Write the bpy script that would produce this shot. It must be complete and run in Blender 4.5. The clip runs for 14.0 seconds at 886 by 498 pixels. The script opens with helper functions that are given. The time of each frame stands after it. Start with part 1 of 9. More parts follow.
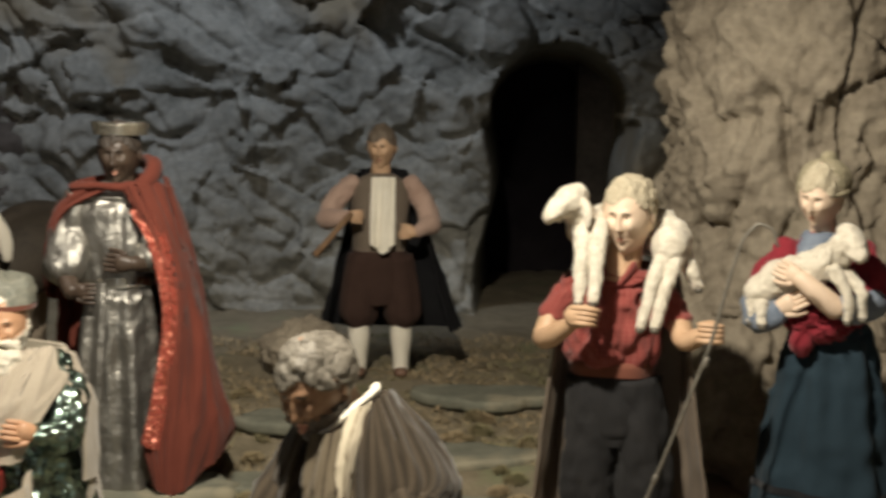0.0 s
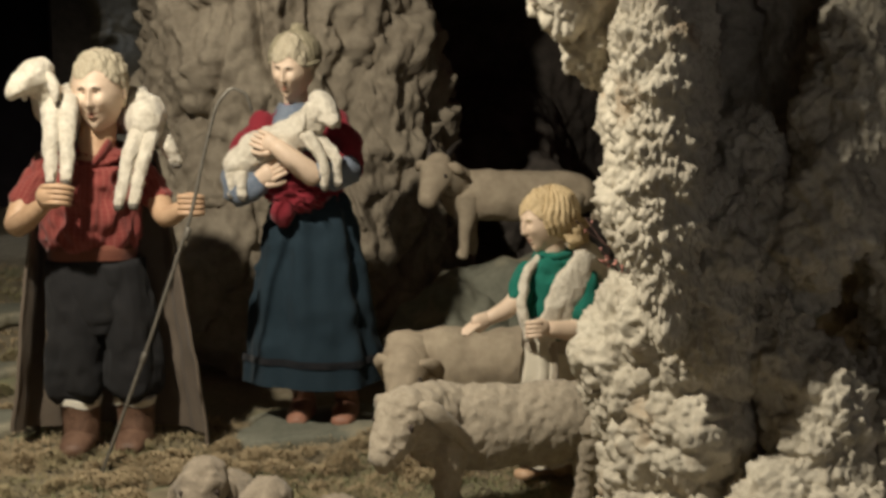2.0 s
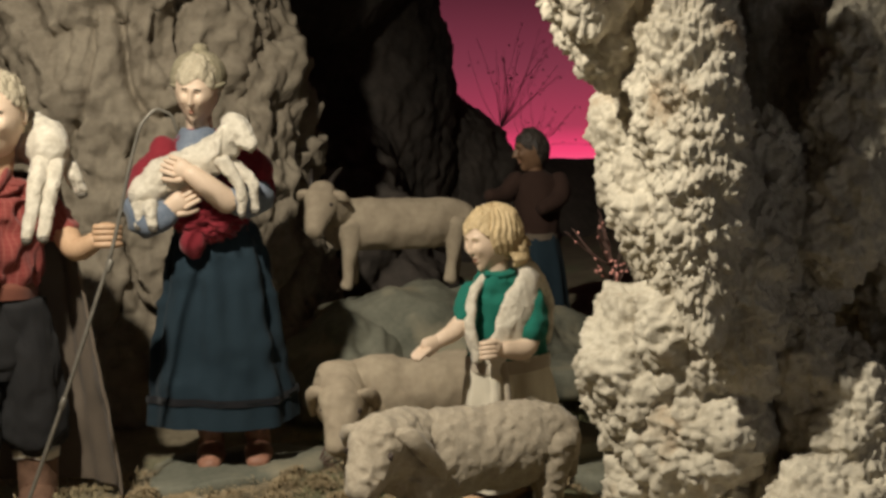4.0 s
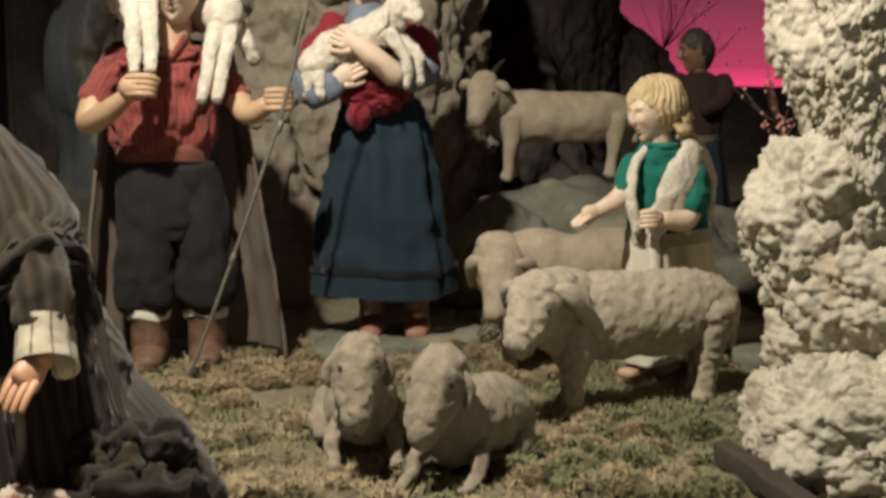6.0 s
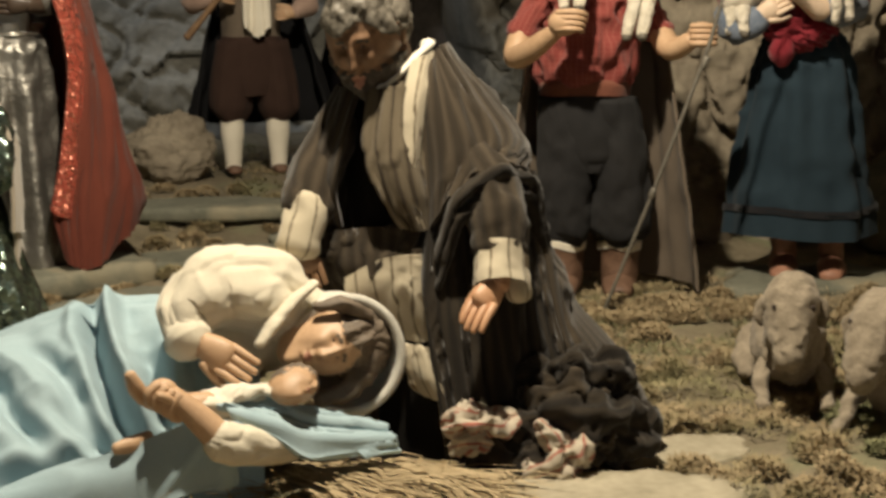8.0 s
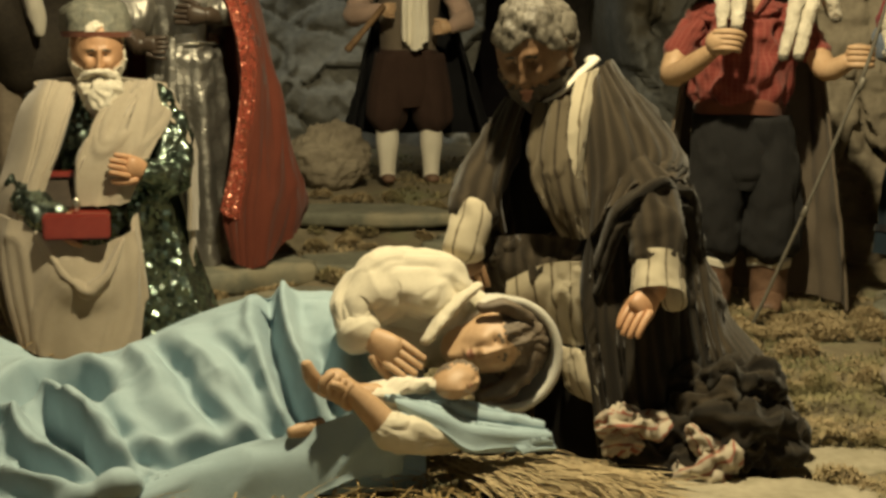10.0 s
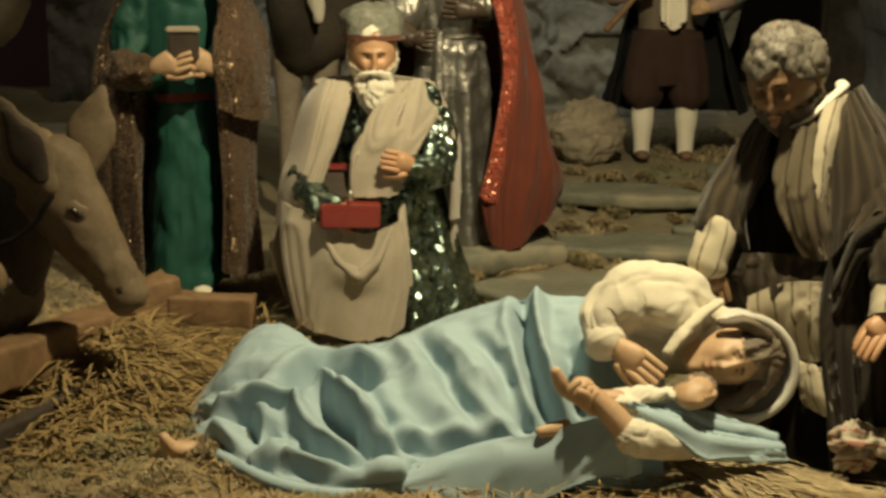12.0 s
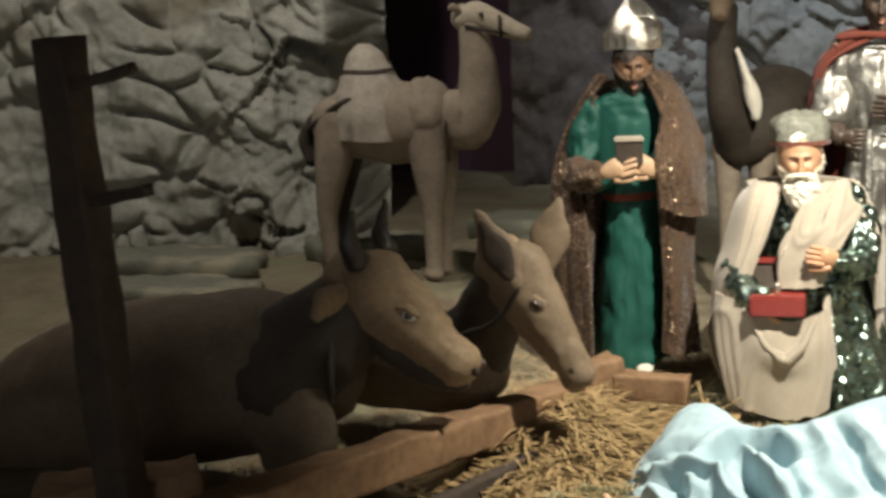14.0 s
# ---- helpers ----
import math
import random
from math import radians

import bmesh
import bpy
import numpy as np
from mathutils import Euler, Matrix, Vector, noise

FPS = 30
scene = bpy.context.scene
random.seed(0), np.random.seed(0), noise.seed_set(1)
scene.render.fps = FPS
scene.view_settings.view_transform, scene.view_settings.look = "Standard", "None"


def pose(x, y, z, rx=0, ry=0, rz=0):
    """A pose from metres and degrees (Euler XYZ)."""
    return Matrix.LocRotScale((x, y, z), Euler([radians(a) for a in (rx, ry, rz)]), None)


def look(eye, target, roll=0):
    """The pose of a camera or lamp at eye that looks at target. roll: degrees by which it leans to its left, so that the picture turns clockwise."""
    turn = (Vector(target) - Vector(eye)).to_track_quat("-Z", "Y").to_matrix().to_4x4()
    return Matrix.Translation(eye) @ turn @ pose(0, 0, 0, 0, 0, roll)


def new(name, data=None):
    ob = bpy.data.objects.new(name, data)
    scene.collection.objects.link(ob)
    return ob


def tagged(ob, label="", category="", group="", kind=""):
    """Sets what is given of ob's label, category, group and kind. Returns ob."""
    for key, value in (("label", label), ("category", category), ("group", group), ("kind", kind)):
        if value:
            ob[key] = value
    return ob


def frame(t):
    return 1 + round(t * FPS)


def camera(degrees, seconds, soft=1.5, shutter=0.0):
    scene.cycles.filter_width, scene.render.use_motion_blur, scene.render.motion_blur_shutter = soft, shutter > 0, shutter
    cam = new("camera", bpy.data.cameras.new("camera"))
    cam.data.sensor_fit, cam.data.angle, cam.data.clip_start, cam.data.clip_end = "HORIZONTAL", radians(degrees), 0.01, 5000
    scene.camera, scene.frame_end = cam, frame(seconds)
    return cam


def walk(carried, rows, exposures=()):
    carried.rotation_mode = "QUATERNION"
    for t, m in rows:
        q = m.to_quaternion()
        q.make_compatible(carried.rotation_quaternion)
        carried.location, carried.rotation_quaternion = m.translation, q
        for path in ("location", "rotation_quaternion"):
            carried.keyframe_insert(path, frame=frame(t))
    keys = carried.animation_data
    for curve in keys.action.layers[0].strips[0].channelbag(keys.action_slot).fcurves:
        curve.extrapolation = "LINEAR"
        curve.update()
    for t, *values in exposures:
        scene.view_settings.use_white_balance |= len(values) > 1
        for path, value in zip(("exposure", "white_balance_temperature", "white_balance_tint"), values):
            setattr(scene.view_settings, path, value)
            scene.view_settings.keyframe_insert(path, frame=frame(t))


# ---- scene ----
cam = camera(35.96, 14.0, soft=3.1, shutter=0.3)
PATH = [
    (0.0, look((0.432, -0.052, 0.835), (0.375, 1.934, 0.612), 0.82)),
    (0.5, look((0.487, -0.019, 0.812), (0.648, 1.962, 0.590), 0.58)),
    (1.0, look((0.514, -0.022, 0.788), (0.867, 1.931, 0.541), 0.49)),
    (1.5, look((0.502, -0.038, 0.733), (1.032, 1.872, 0.469), -0.19)),
    (2.0, look((0.471, -0.035, 0.683), (1.124, 1.835, 0.406), -0.28)),
    (2.2, look((0.448, -0.028, 0.666), (1.145, 1.819, 0.345), -0.30)),
    (4.3, look((0.151, 0.189, 0.632), (1.192, 1.885, 0.430), -0.93)),
    (4.5, look((0.141, 0.192, 0.629), (1.177, 1.890, 0.422), -1.03)),
    (5.0, look((0.127, 0.180, 0.616), (1.064, 1.934, 0.408), -0.86)),
    (5.5, look((0.147, 0.149, 0.580), (1.019, 1.941, 0.414), -0.64)),
    (6.0, look((0.147, 0.145, 0.497), (0.975, 1.946, 0.230), -0.16)),
    (6.5, look((0.130, 0.145, 0.489), (0.897, 1.955, 0.124), 0.97)),
    (7.0, look((0.098, 0.151, 0.485), (0.720, 2.007, 0.070), 0.77)),
    (7.5, look((0.067, 0.153, 0.495), (0.513, 2.058, 0.079), 0.52)),
    (8.0, look((0.049, 0.150, 0.500), (0.376, 2.090, 0.142), -0.42)),
    (8.2, look((0.043, 0.147, 0.498), (0.331, 2.096, 0.157), -1.05)),
    (10.3, look((0.010, 0.073, 0.503), (0.118, 2.042, 0.168), 1.04)),
    (10.5, look((0.015, 0.067, 0.503), (0.105, 2.038, 0.176), 1.34)),
    (11.0, look((0.008, 0.014, 0.511), (0.007, 1.974, 0.115), 1.33)),
    (11.5, look((0.015, -0.016, 0.575), (-0.125, 1.935, 0.158), 1.24)),
    (12.0, look((0.013, -0.024, 0.610), (-0.223, 1.915, 0.183), 0.40)),
    (12.5, look((0.008, -0.051, 0.642), (-0.341, 1.875, 0.231), 0.50)),
    (13.0, look((0.022, -0.113, 0.671), (-0.456, 1.792, 0.291), -0.25)),
    (13.5, look((0.077, -0.206, 0.698), (-0.618, 1.635, 0.340), -1.78)),
    (14.0, look((0.119, -0.282, 0.710), (-0.751, 1.490, 0.386), -2.75)),
]
EXPOSURES = [(0.0, 0.2, 6200, 10), (1.2, -0.14, 6250, 10), (2.2, -0.05, 6200, 10), (4.3, 0.0, 6200, 10), (6.0, 0.18, 6050, 10), (7.2, 0.33, 6150, 10), (8.2, 0.0, 7000, 9), (10.3, -0.22, 8500, -2), (12.5, -0.16, 8300, -2), (13.3, 0.22, 7450, 6), (14.0, 0.95, 6000, 8)]
walk(cam, PATH, EXPOSURES)

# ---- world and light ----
# Soft fill light, added from outside the hall; its source is unseen.
world = bpy.data.worlds.new("outside_fill")
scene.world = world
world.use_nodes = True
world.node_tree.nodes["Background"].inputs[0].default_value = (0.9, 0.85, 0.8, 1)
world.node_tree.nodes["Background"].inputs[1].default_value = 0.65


def spot_lamp(name, eye, target, watts, cone, colour, radius, blend=0.6):
    data = bpy.data.lights.new(name, "SPOT")
    data.energy, data.color, data.shadow_soft_size = watts, colour, radius
    data.spot_size, data.spot_blend = radians(cone), blend
    ob = new(name, data)
    ob.matrix_world = look(eye, target)
    return ob


spot_lamp("stage_spot", (0.18, 1.40, 1.54), (0.45, 2.02, 0.2), 147, 115, (1.0, 0.89, 0.71), 0.03, 0.5)
spot_lamp("wall_spot", (-0.55, 3.3, 2.35), (-0.50, 4.8, 1.20), 76, 84, (0.85, 0.91, 1.0), 0.05)
spot_lamp("stable_spot", (-1.45, 1.9, 2.1), (-1.85, 2.75, 0.4), 44, 112, (1.0, 0.88, 0.74), 0.06)

# ---- numeric noise for shaping ----


def lattice(i, j, k, seed):
    h = (i * 374761393 + j * 668265263 + k * 2147483647 + seed * 974634533) & 0xFFFFFFFF
    h = ((h ^ (h >> 13)) * 1274126177) & 0xFFFFFFFF
    h = ((h ^ (h >> 16)) * 2246822519) & 0xFFFFFFFF
    return ((h ^ (h >> 15)) & 0xFFFFFF) / 0xFFFFFF


def value_noise(p, freq, seed=0):
    """Smooth noise from -1 to 1 at rows of points."""
    q = np.asarray(p, float) * freq + 1000.0
    i = np.floor(q).astype(np.int64)
    f = q - i
    f = f * f * f * (f * (f * 6 - 15) + 10)
    total = 0
    for a in (0, 1):
        for b in (0, 1):
            for c in (0, 1):
                w = (f[:, 0] if a else 1 - f[:, 0]) * (f[:, 1] if b else 1 - f[:, 1]) * (f[:, 2] if c else 1 - f[:, 2])
                total = total + w * lattice(i[:, 0] + a, i[:, 1] + b, i[:, 2] + c, seed)
    return total * 2 - 1


def fbm(p, freq, octaves=4, seed=0, gain=0.5):
    total, amp = 0, 1.0
    for o in range(octaves):
        total = total + amp * value_noise(p, freq * 2.03**o, seed + o)
        amp *= gain
    return total


def cells(p, freq, seed=0):
    """Distance to the nearest and second nearest of scattered centres, in cell units."""
    q = np.asarray(p, float) * freq + 1000.0
    i = np.floor(q).astype(np.int64)
    d1 = np.full(len(q), 9.0)
    d2 = np.full(len(q), 9.0)
    for a in (-1, 0, 1):
        for b in (-1, 0, 1):
            for c in (-1, 0, 1):
                n = i + (a, b, c)
                centre = n + np.stack([lattice(n[:, 0], n[:, 1], n[:, 2], seed + s) for s in (11, 23, 37)], 1)
                d = np.linalg.norm(q - centre, axis=1)
                d2 = np.minimum(d2, np.maximum(d, d1))
                d1 = np.minimum(d1, d)
    return d1, d2


# ---- materials ----


def material(name, low, high, scale=20.0, rough=0.8, bump=0.3, metal=0.0, fine=120.0, fine_bump=0.2, depth=0.004, sheen=0.0, stain=None, spec=0.4, flakes=0.0):
    """A surface that wanders between two colours at two scales, with matching relief."""
    m = bpy.data.materials.new(name)
    m.use_nodes = True
    nt = m.node_tree
    bsdf = nt.nodes["Principled BSDF"]
    co = nt.nodes.new("ShaderNodeTexCoord")
    big = nt.nodes.new("ShaderNodeTexNoise")
    big.inputs["Scale"].default_value, big.inputs["Detail"].default_value = scale, 6
    big.inputs["Roughness"].default_value = 0.62
    small = nt.nodes.new("ShaderNodeTexNoise")
    small.inputs["Scale"].default_value, small.inputs["Detail"].default_value = fine, 4
    mixf = nt.nodes.new("ShaderNodeMix")
    mixf.data_type = "FLOAT"
    mixf.inputs[0].default_value = 0.35
    ramp = nt.nodes.new("ShaderNodeValToRGB")
    ramp.color_ramp.elements[0].position, ramp.color_ramp.elements[1].position = 0.33, 0.67
    ramp.color_ramp.elements[0].color = (*low, 1)
    ramp.color_ramp.elements[1].color = (*high, 1)
    for t in (big, small):
        nt.links.new(co.outputs["Object"], t.inputs["Vector"])
    nt.links.new(big.outputs[0], mixf.inputs[2])
    nt.links.new(small.outputs[0], mixf.inputs[3])
    nt.links.new(mixf.outputs[0], ramp.inputs[0])
    colour = ramp.outputs[0]
    if stain:
        st = nt.nodes.new("ShaderNodeTexNoise")
        st.inputs["Scale"].default_value, st.inputs["Detail"].default_value = stain[1], 5
        sr = nt.nodes.new("ShaderNodeValToRGB")
        sr.color_ramp.elements[0].position, sr.color_ramp.elements[1].position = stain[2], stain[2] + 0.12
        mx = nt.nodes.new("ShaderNodeMix")
        mx.data_type = "RGBA"
        nt.links.new(co.outputs["Object"], st.inputs["Vector"])
        nt.links.new(st.outputs[0], sr.inputs[0])
        nt.links.new(sr.outputs[0], mx.inputs[0])
        nt.links.new(colour, mx.inputs[6])
        mx.inputs[7].default_value = (*stain[0], 1)
        colour = mx.outputs[2]
    nt.links.new(colour, bsdf.inputs["Base Color"])
    b1 = nt.nodes.new("ShaderNodeBump")
    b1.inputs["Strength"].default_value, b1.inputs["Distance"].default_value = bump, depth
    b2 = nt.nodes.new("ShaderNodeBump")
    b2.inputs["Strength"].default_value, b2.inputs["Distance"].default_value = fine_bump, depth * 0.35
    nt.links.new(big.outputs[0], b1.inputs["Height"])
    nt.links.new(small.outputs[0], b2.inputs["Height"])
    nt.links.new(b1.outputs[0], b2.inputs["Normal"])
    last = b2
    if flakes:
        vor = nt.nodes.new("ShaderNodeTexVoronoi")
        vor.inputs["Scale"].default_value = flakes
        b3 = nt.nodes.new("ShaderNodeBump")
        b3.inputs["Strength"].default_value, b3.inputs["Distance"].default_value = 1.0, 0.9 / flakes
        nt.links.new(co.outputs["Object"], vor.inputs["Vector"])
        nt.links.new(vor.outputs["Distance"], b3.inputs["Height"])
        nt.links.new(b2.outputs[0], b3.inputs["Normal"])
        last = b3
    nt.links.new(last.outputs[0], bsdf.inputs["Normal"])
    bsdf.inputs["Roughness"].default_value, bsdf.inputs["Metallic"].default_value = rough, metal
    bsdf.inputs["Specular IOR Level"].default_value = spec
    bsdf.inputs["Sheen Weight"].default_value = sheen
    return m


def cloth(name, low, high, rough=0.9, weave=900.0, sheen=0.15, scale=14.0):
    return material(name, low, high, scale, rough, 0.35, 0.0, weave, 0.35, 0.004, sheen, None, 0.2)


def striped_cloth(name, ground_colour, stripe, width, axis="X", share=0.35, rough=0.9, soft=0.04):
    """Woven cloth with soft stripes along one axis of the thing."""
    m = cloth(name, ground_colour, ground_colour, rough)
    nt = m.node_tree
    bsdf = nt.nodes["Principled BSDF"]
    co = nt.nodes.new("ShaderNodeUVMap")
    sep = nt.nodes.new("ShaderNodeSeparateXYZ")
    nt.links.new(co.outputs[0], sep.inputs[0])
    mul = nt.nodes.new("ShaderNodeMath")
    mul.operation = "MULTIPLY"
    mul.inputs[1].default_value = 1.0 / width
    nt.links.new(sep.outputs[axis], mul.inputs[0])
    fr = nt.nodes.new("ShaderNodeMath")
    fr.operation = "PINGPONG"
    fr.inputs[1].default_value = 0.5
    nt.links.new(mul.outputs[0], fr.inputs[0])
    nz = nt.nodes.new("ShaderNodeTexNoise")
    nz.inputs["Scale"].default_value = 60
    ad = nt.nodes.new("ShaderNodeMath")
    ad.operation = "MULTIPLY_ADD"
    ad.inputs[1].default_value, ad.inputs[2].default_value = 0.12, -0.06
    nt.links.new(nz.outputs[0], ad.inputs[0])
    ad2 = nt.nodes.new("ShaderNodeMath")
    nt.links.new(fr.outputs[0], ad2.inputs[0])
    nt.links.new(ad.outputs[0], ad2.inputs[1])
    rp = nt.nodes.new("ShaderNodeValToRGB")
    rp.color_ramp.elements[0].position, rp.color_ramp.elements[1].position = share * 0.5 - soft, share * 0.5 + soft
    rp.color_ramp.elements[0].color, rp.color_ramp.elements[1].color = (*stripe, 1), (*ground_colour, 1)
    nt.links.new(ad2.outputs[0], rp.inputs[0])
    nt.links.new(rp.outputs[0], bsdf.inputs["Base Color"])
    return m


def glitter(name, base, spark, scale=260.0, rough=0.75, amount=0.62, tip=0.9):
    """Cloth with small metallic flakes worked in."""
    m = cloth(name, tuple(c * 0.8 for c in base), base, rough)
    nt = m.node_tree
    bsdf = nt.nodes["Principled BSDF"]
    co = nt.nodes.new("ShaderNodeTexCoord")
    vo = nt.nodes.new("ShaderNodeTexVoronoi")
    vo.inputs["Scale"].default_value = scale
    nt.links.new(co.outputs["Object"], vo.inputs["Vector"])
    rp = nt.nodes.new("ShaderNodeValToRGB")
    rp.color_ramp.interpolation = "CONSTANT"
    rp.color_ramp.elements[1].position = amount
    nt.links.new(vo.outputs["Color"], rp.inputs[0])
    mx = nt.nodes.new("ShaderNodeMix")
    mx.data_type = "RGBA"
    old = bsdf.inputs["Base Color"].links[0].from_socket
    nt.links.new(rp.outputs[0], mx.inputs[0])
    nt.links.new(old, mx.inputs[6])
    mx.inputs[7].default_value = (*spark, 1)
    nt.links.new(mx.outputs[2], bsdf.inputs["Base Color"])
    nt.links.new(rp.outputs[0], bsdf.inputs["Metallic"])
    iv = nt.nodes.new("ShaderNodeMath")
    iv.operation = "MULTIPLY_ADD"
    iv.inputs[1].default_value, iv.inputs[2].default_value = 0.3 - rough, rough
    nt.links.new(rp.outputs[0], iv.inputs[0])
    nt.links.new(iv.outputs[0], bsdf.inputs["Roughness"])
    tip_flakes(m, vo, tip)
    return m


def tip_flakes(m, vo, amount):
    """Each flake leans its own way."""
    nt = m.node_tree
    bsdf = nt.nodes["Principled BSDF"]
    off = nt.nodes.new("ShaderNodeVectorMath")
    off.operation = "MULTIPLY_ADD"
    off.inputs[1].default_value, off.inputs[2].default_value = (amount,) * 3, (-0.5 * amount,) * 3
    nt.links.new(vo.outputs["Color"], off.inputs[0])
    add = nt.nodes.new("ShaderNodeVectorMath")
    nt.links.new(bsdf.inputs["Normal"].links[0].from_socket, add.inputs[0])
    nt.links.new(off.outputs[0], add.inputs[1])
    unit = nt.nodes.new("ShaderNodeVectorMath")
    unit.operation = "NORMALIZE"
    nt.links.new(add.outputs[0], unit.inputs[0])
    nt.links.new(unit.outputs[0], bsdf.inputs["Normal"])


def foil(name, low, high, scale, rough, tip):
    """Crumpled metallic foil cloth of small leaning facets."""
    m = material(name, low, high, 30, rough, 0.6, 0.95, 90, 0.3, 0.008)
    nt = m.node_tree
    co = nt.nodes.new("ShaderNodeTexCoord")
    vo = nt.nodes.new("ShaderNodeTexVoronoi")
    vo.inputs["Scale"].default_value = scale
    nt.links.new(co.outputs["Object"], vo.inputs["Vector"])
    tip_flakes(m, vo, tip)
    return m


def plaid(name, ground_colour, line, width):
    """Cotton with thin pale lines both ways."""
    m = striped_cloth(name, ground_colour, line, width, "X", 0.22, soft=0.06)
    nt = m.node_tree
    bsdf = nt.nodes["Principled BSDF"]
    sep = [n for n in nt.nodes if n.type == "SEPXYZ"][0]
    mul = nt.nodes.new("ShaderNodeMath")
    mul.operation = "MULTIPLY"
    mul.inputs[1].default_value = 1.0 / width
    nt.links.new(sep.outputs["Y"], mul.inputs[0])
    pp = nt.nodes.new("ShaderNodeMath")
    pp.operation = "PINGPONG"
    pp.inputs[1].default_value = 0.5
    nt.links.new(mul.outputs[0], pp.inputs[0])
    rp = nt.nodes.new("ShaderNodeValToRGB")
    rp.color_ramp.elements[0].position, rp.color_ramp.elements[1].position = 0.05, 0.17
    rp.color_ramp.elements[0].color, rp.color_ramp.elements[1].color = (0.55, 0.55, 0.55, 1), (0, 0, 0, 1)
    nt.links.new(pp.outputs[0], rp.inputs[0])
    mx = nt.nodes.new("ShaderNodeMix")
    mx.data_type = "RGBA"
    nt.links.new(rp.outputs[0], mx.inputs[0])
    nt.links.new(bsdf.inputs["Base Color"].links[0].from_socket, mx.inputs[6])
    mx.inputs[7].default_value = (*line, 1)
    nt.links.new(mx.outputs[2], bsdf.inputs["Base Color"])
    return m


MAT = {}


def M(name):
    return MAT[name]


MAT["ground"] = material("earth", (0.13, 0.107, 0.068), (0.25, 0.21, 0.14), 9, 0.95, 0.6, fine=90, depth=0.01, stain=((0.19, 0.19, 0.11), 5, 0.55))
MAT["rock_grey"] = material("grey_rock", (0.13, 0.13, 0.115), (0.31, 0.30, 0.265), 4, 0.95, 0.5, fine=40, depth=0.02, stain=((0.20, 0.17, 0.12), 1.6, 0.55), spec=0.15)
MAT["rock_tan"] = material("tan_rock", (0.14, 0.115, 0.085), (0.33, 0.285, 0.215), 5, 0.95, 0.6, fine=45, depth=0.02, stain=((0.17, 0.14, 0.10), 2.5, 0.58), spec=0.15)
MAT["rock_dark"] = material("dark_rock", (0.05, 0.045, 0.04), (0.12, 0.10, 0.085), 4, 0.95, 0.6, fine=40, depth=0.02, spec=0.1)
MAT["tufa"] = material("pale_tufa", (0.33, 0.29, 0.22), (0.60, 0.55, 0.44), 16, 0.95, 0.7, fine=120, fine_bump=0.6, depth=0.006, stain=((0.33, 0.24, 0.15), 9, 0.6), spec=0.15)
MAT["slate"] = material("green_grey_slate", (0.12, 0.124, 0.095), (0.215, 0.21, 0.16), 12, 0.85, 0.4, fine=80, depth=0.004, stain=((0.30, 0.27, 0.19), 7, 0.55), spec=0.25)
MAT["flagstone"] = material("tan_flagstone", (0.27, 0.24, 0.17), (0.44, 0.39, 0.29), 14, 0.9, 0.5, fine=90, depth=0.004, stain=((0.22, 0.20, 0.13), 9, 0.58), spec=0.2)
MAT["plaster"] = material("painted_plaster_stone", (0.20, 0.20, 0.17), (0.42, 0.41, 0.35), 6, 0.95, 0.5, fine=60, depth=0.01, stain=((0.22, 0.20, 0.15), 3, 0.55), spec=0.15)
MAT["black"] = material("plain_black", (0.012, 0.010, 0.012), (0.03, 0.025, 0.028), 6, 0.95, 0.3, spec=0.1)
MAT["purple_dark"] = material("dark_violet", (0.05, 0.028, 0.04), (0.08, 0.045, 0.06), 3, 0.95, 0.2, spec=0.1)
MAT["wood"] = material("worn_wood", (0.10, 0.055, 0.028), (0.24, 0.145, 0.075), 14, 0.75, 0.5, fine=70, depth=0.004)
MAT["wood_dark"] = material("dark_wood", (0.03, 0.022, 0.016), (0.07, 0.05, 0.035), 14, 0.8, 0.5, fine=70, depth=0.004)
MAT["skin"] = material("painted_skin", (0.45, 0.285, 0.168), (0.56, 0.375, 0.235), 30, 0.5, 0.1, fine=200, depth=0.001)
MAT["skin_red"] = material("ruddy_painted_skin", (0.44, 0.235, 0.13), (0.56, 0.33, 0.195), 30, 0.45, 0.1, fine=200, depth=0.001)
MAT["skin_pale"] = material("pale_painted_skin", (0.62, 0.47, 0.34), (0.72, 0.56, 0.42), 30, 0.5, 0.1, fine=200, depth=0.001)
MAT["skin_dark"] = material("dark_painted_skin", (0.045, 0.03, 0.022), (0.085, 0.06, 0.042), 30, 0.4, 0.1, fine=200, depth=0.001)
MAT["skin_brown"] = material("brown_painted_skin", (0.16, 0.09, 0.05), (0.26, 0.15, 0.085), 30, 0.5, 0.1, fine=200, depth=0.001)
MAT["eye_white_and_glint"] = material("eye_white_and_glint", (0.7, 0.66, 0.58), (0.75, 0.7, 0.62), 30, 0.2, 0.0)
MAT["dark_line"] = material("dark_paint", (0.03, 0.02, 0.015), (0.06, 0.04, 0.03), 60, 0.6, 0.1)
MAT["lip"] = material("lip_paint", (0.38, 0.185, 0.125), (0.45, 0.23, 0.16), 60, 0.5, 0.1)
MAT["hair_blond"] = material("carved_blond_hair", (0.42, 0.31, 0.16), (0.62, 0.48, 0.28), 60, 0.7, 0.3, fine=260, depth=0.0015)
MAT["hair_straw"] = material("pale_straw_hair", (0.34, 0.29, 0.20), (0.50, 0.44, 0.32), 60, 0.8, 0.3, fine=260, depth=0.0015)
MAT["hair_grey"] = material("carved_grey_hair", (0.07, 0.06, 0.046), (0.20, 0.18, 0.145), 60, 0.6, 0.3, fine=260, depth=0.0015)
MAT["hair_brown"] = material("carved_brown_hair", (0.10, 0.075, 0.055), (0.19, 0.15, 0.11), 60, 0.6, 0.3, fine=260, depth=0.0015)
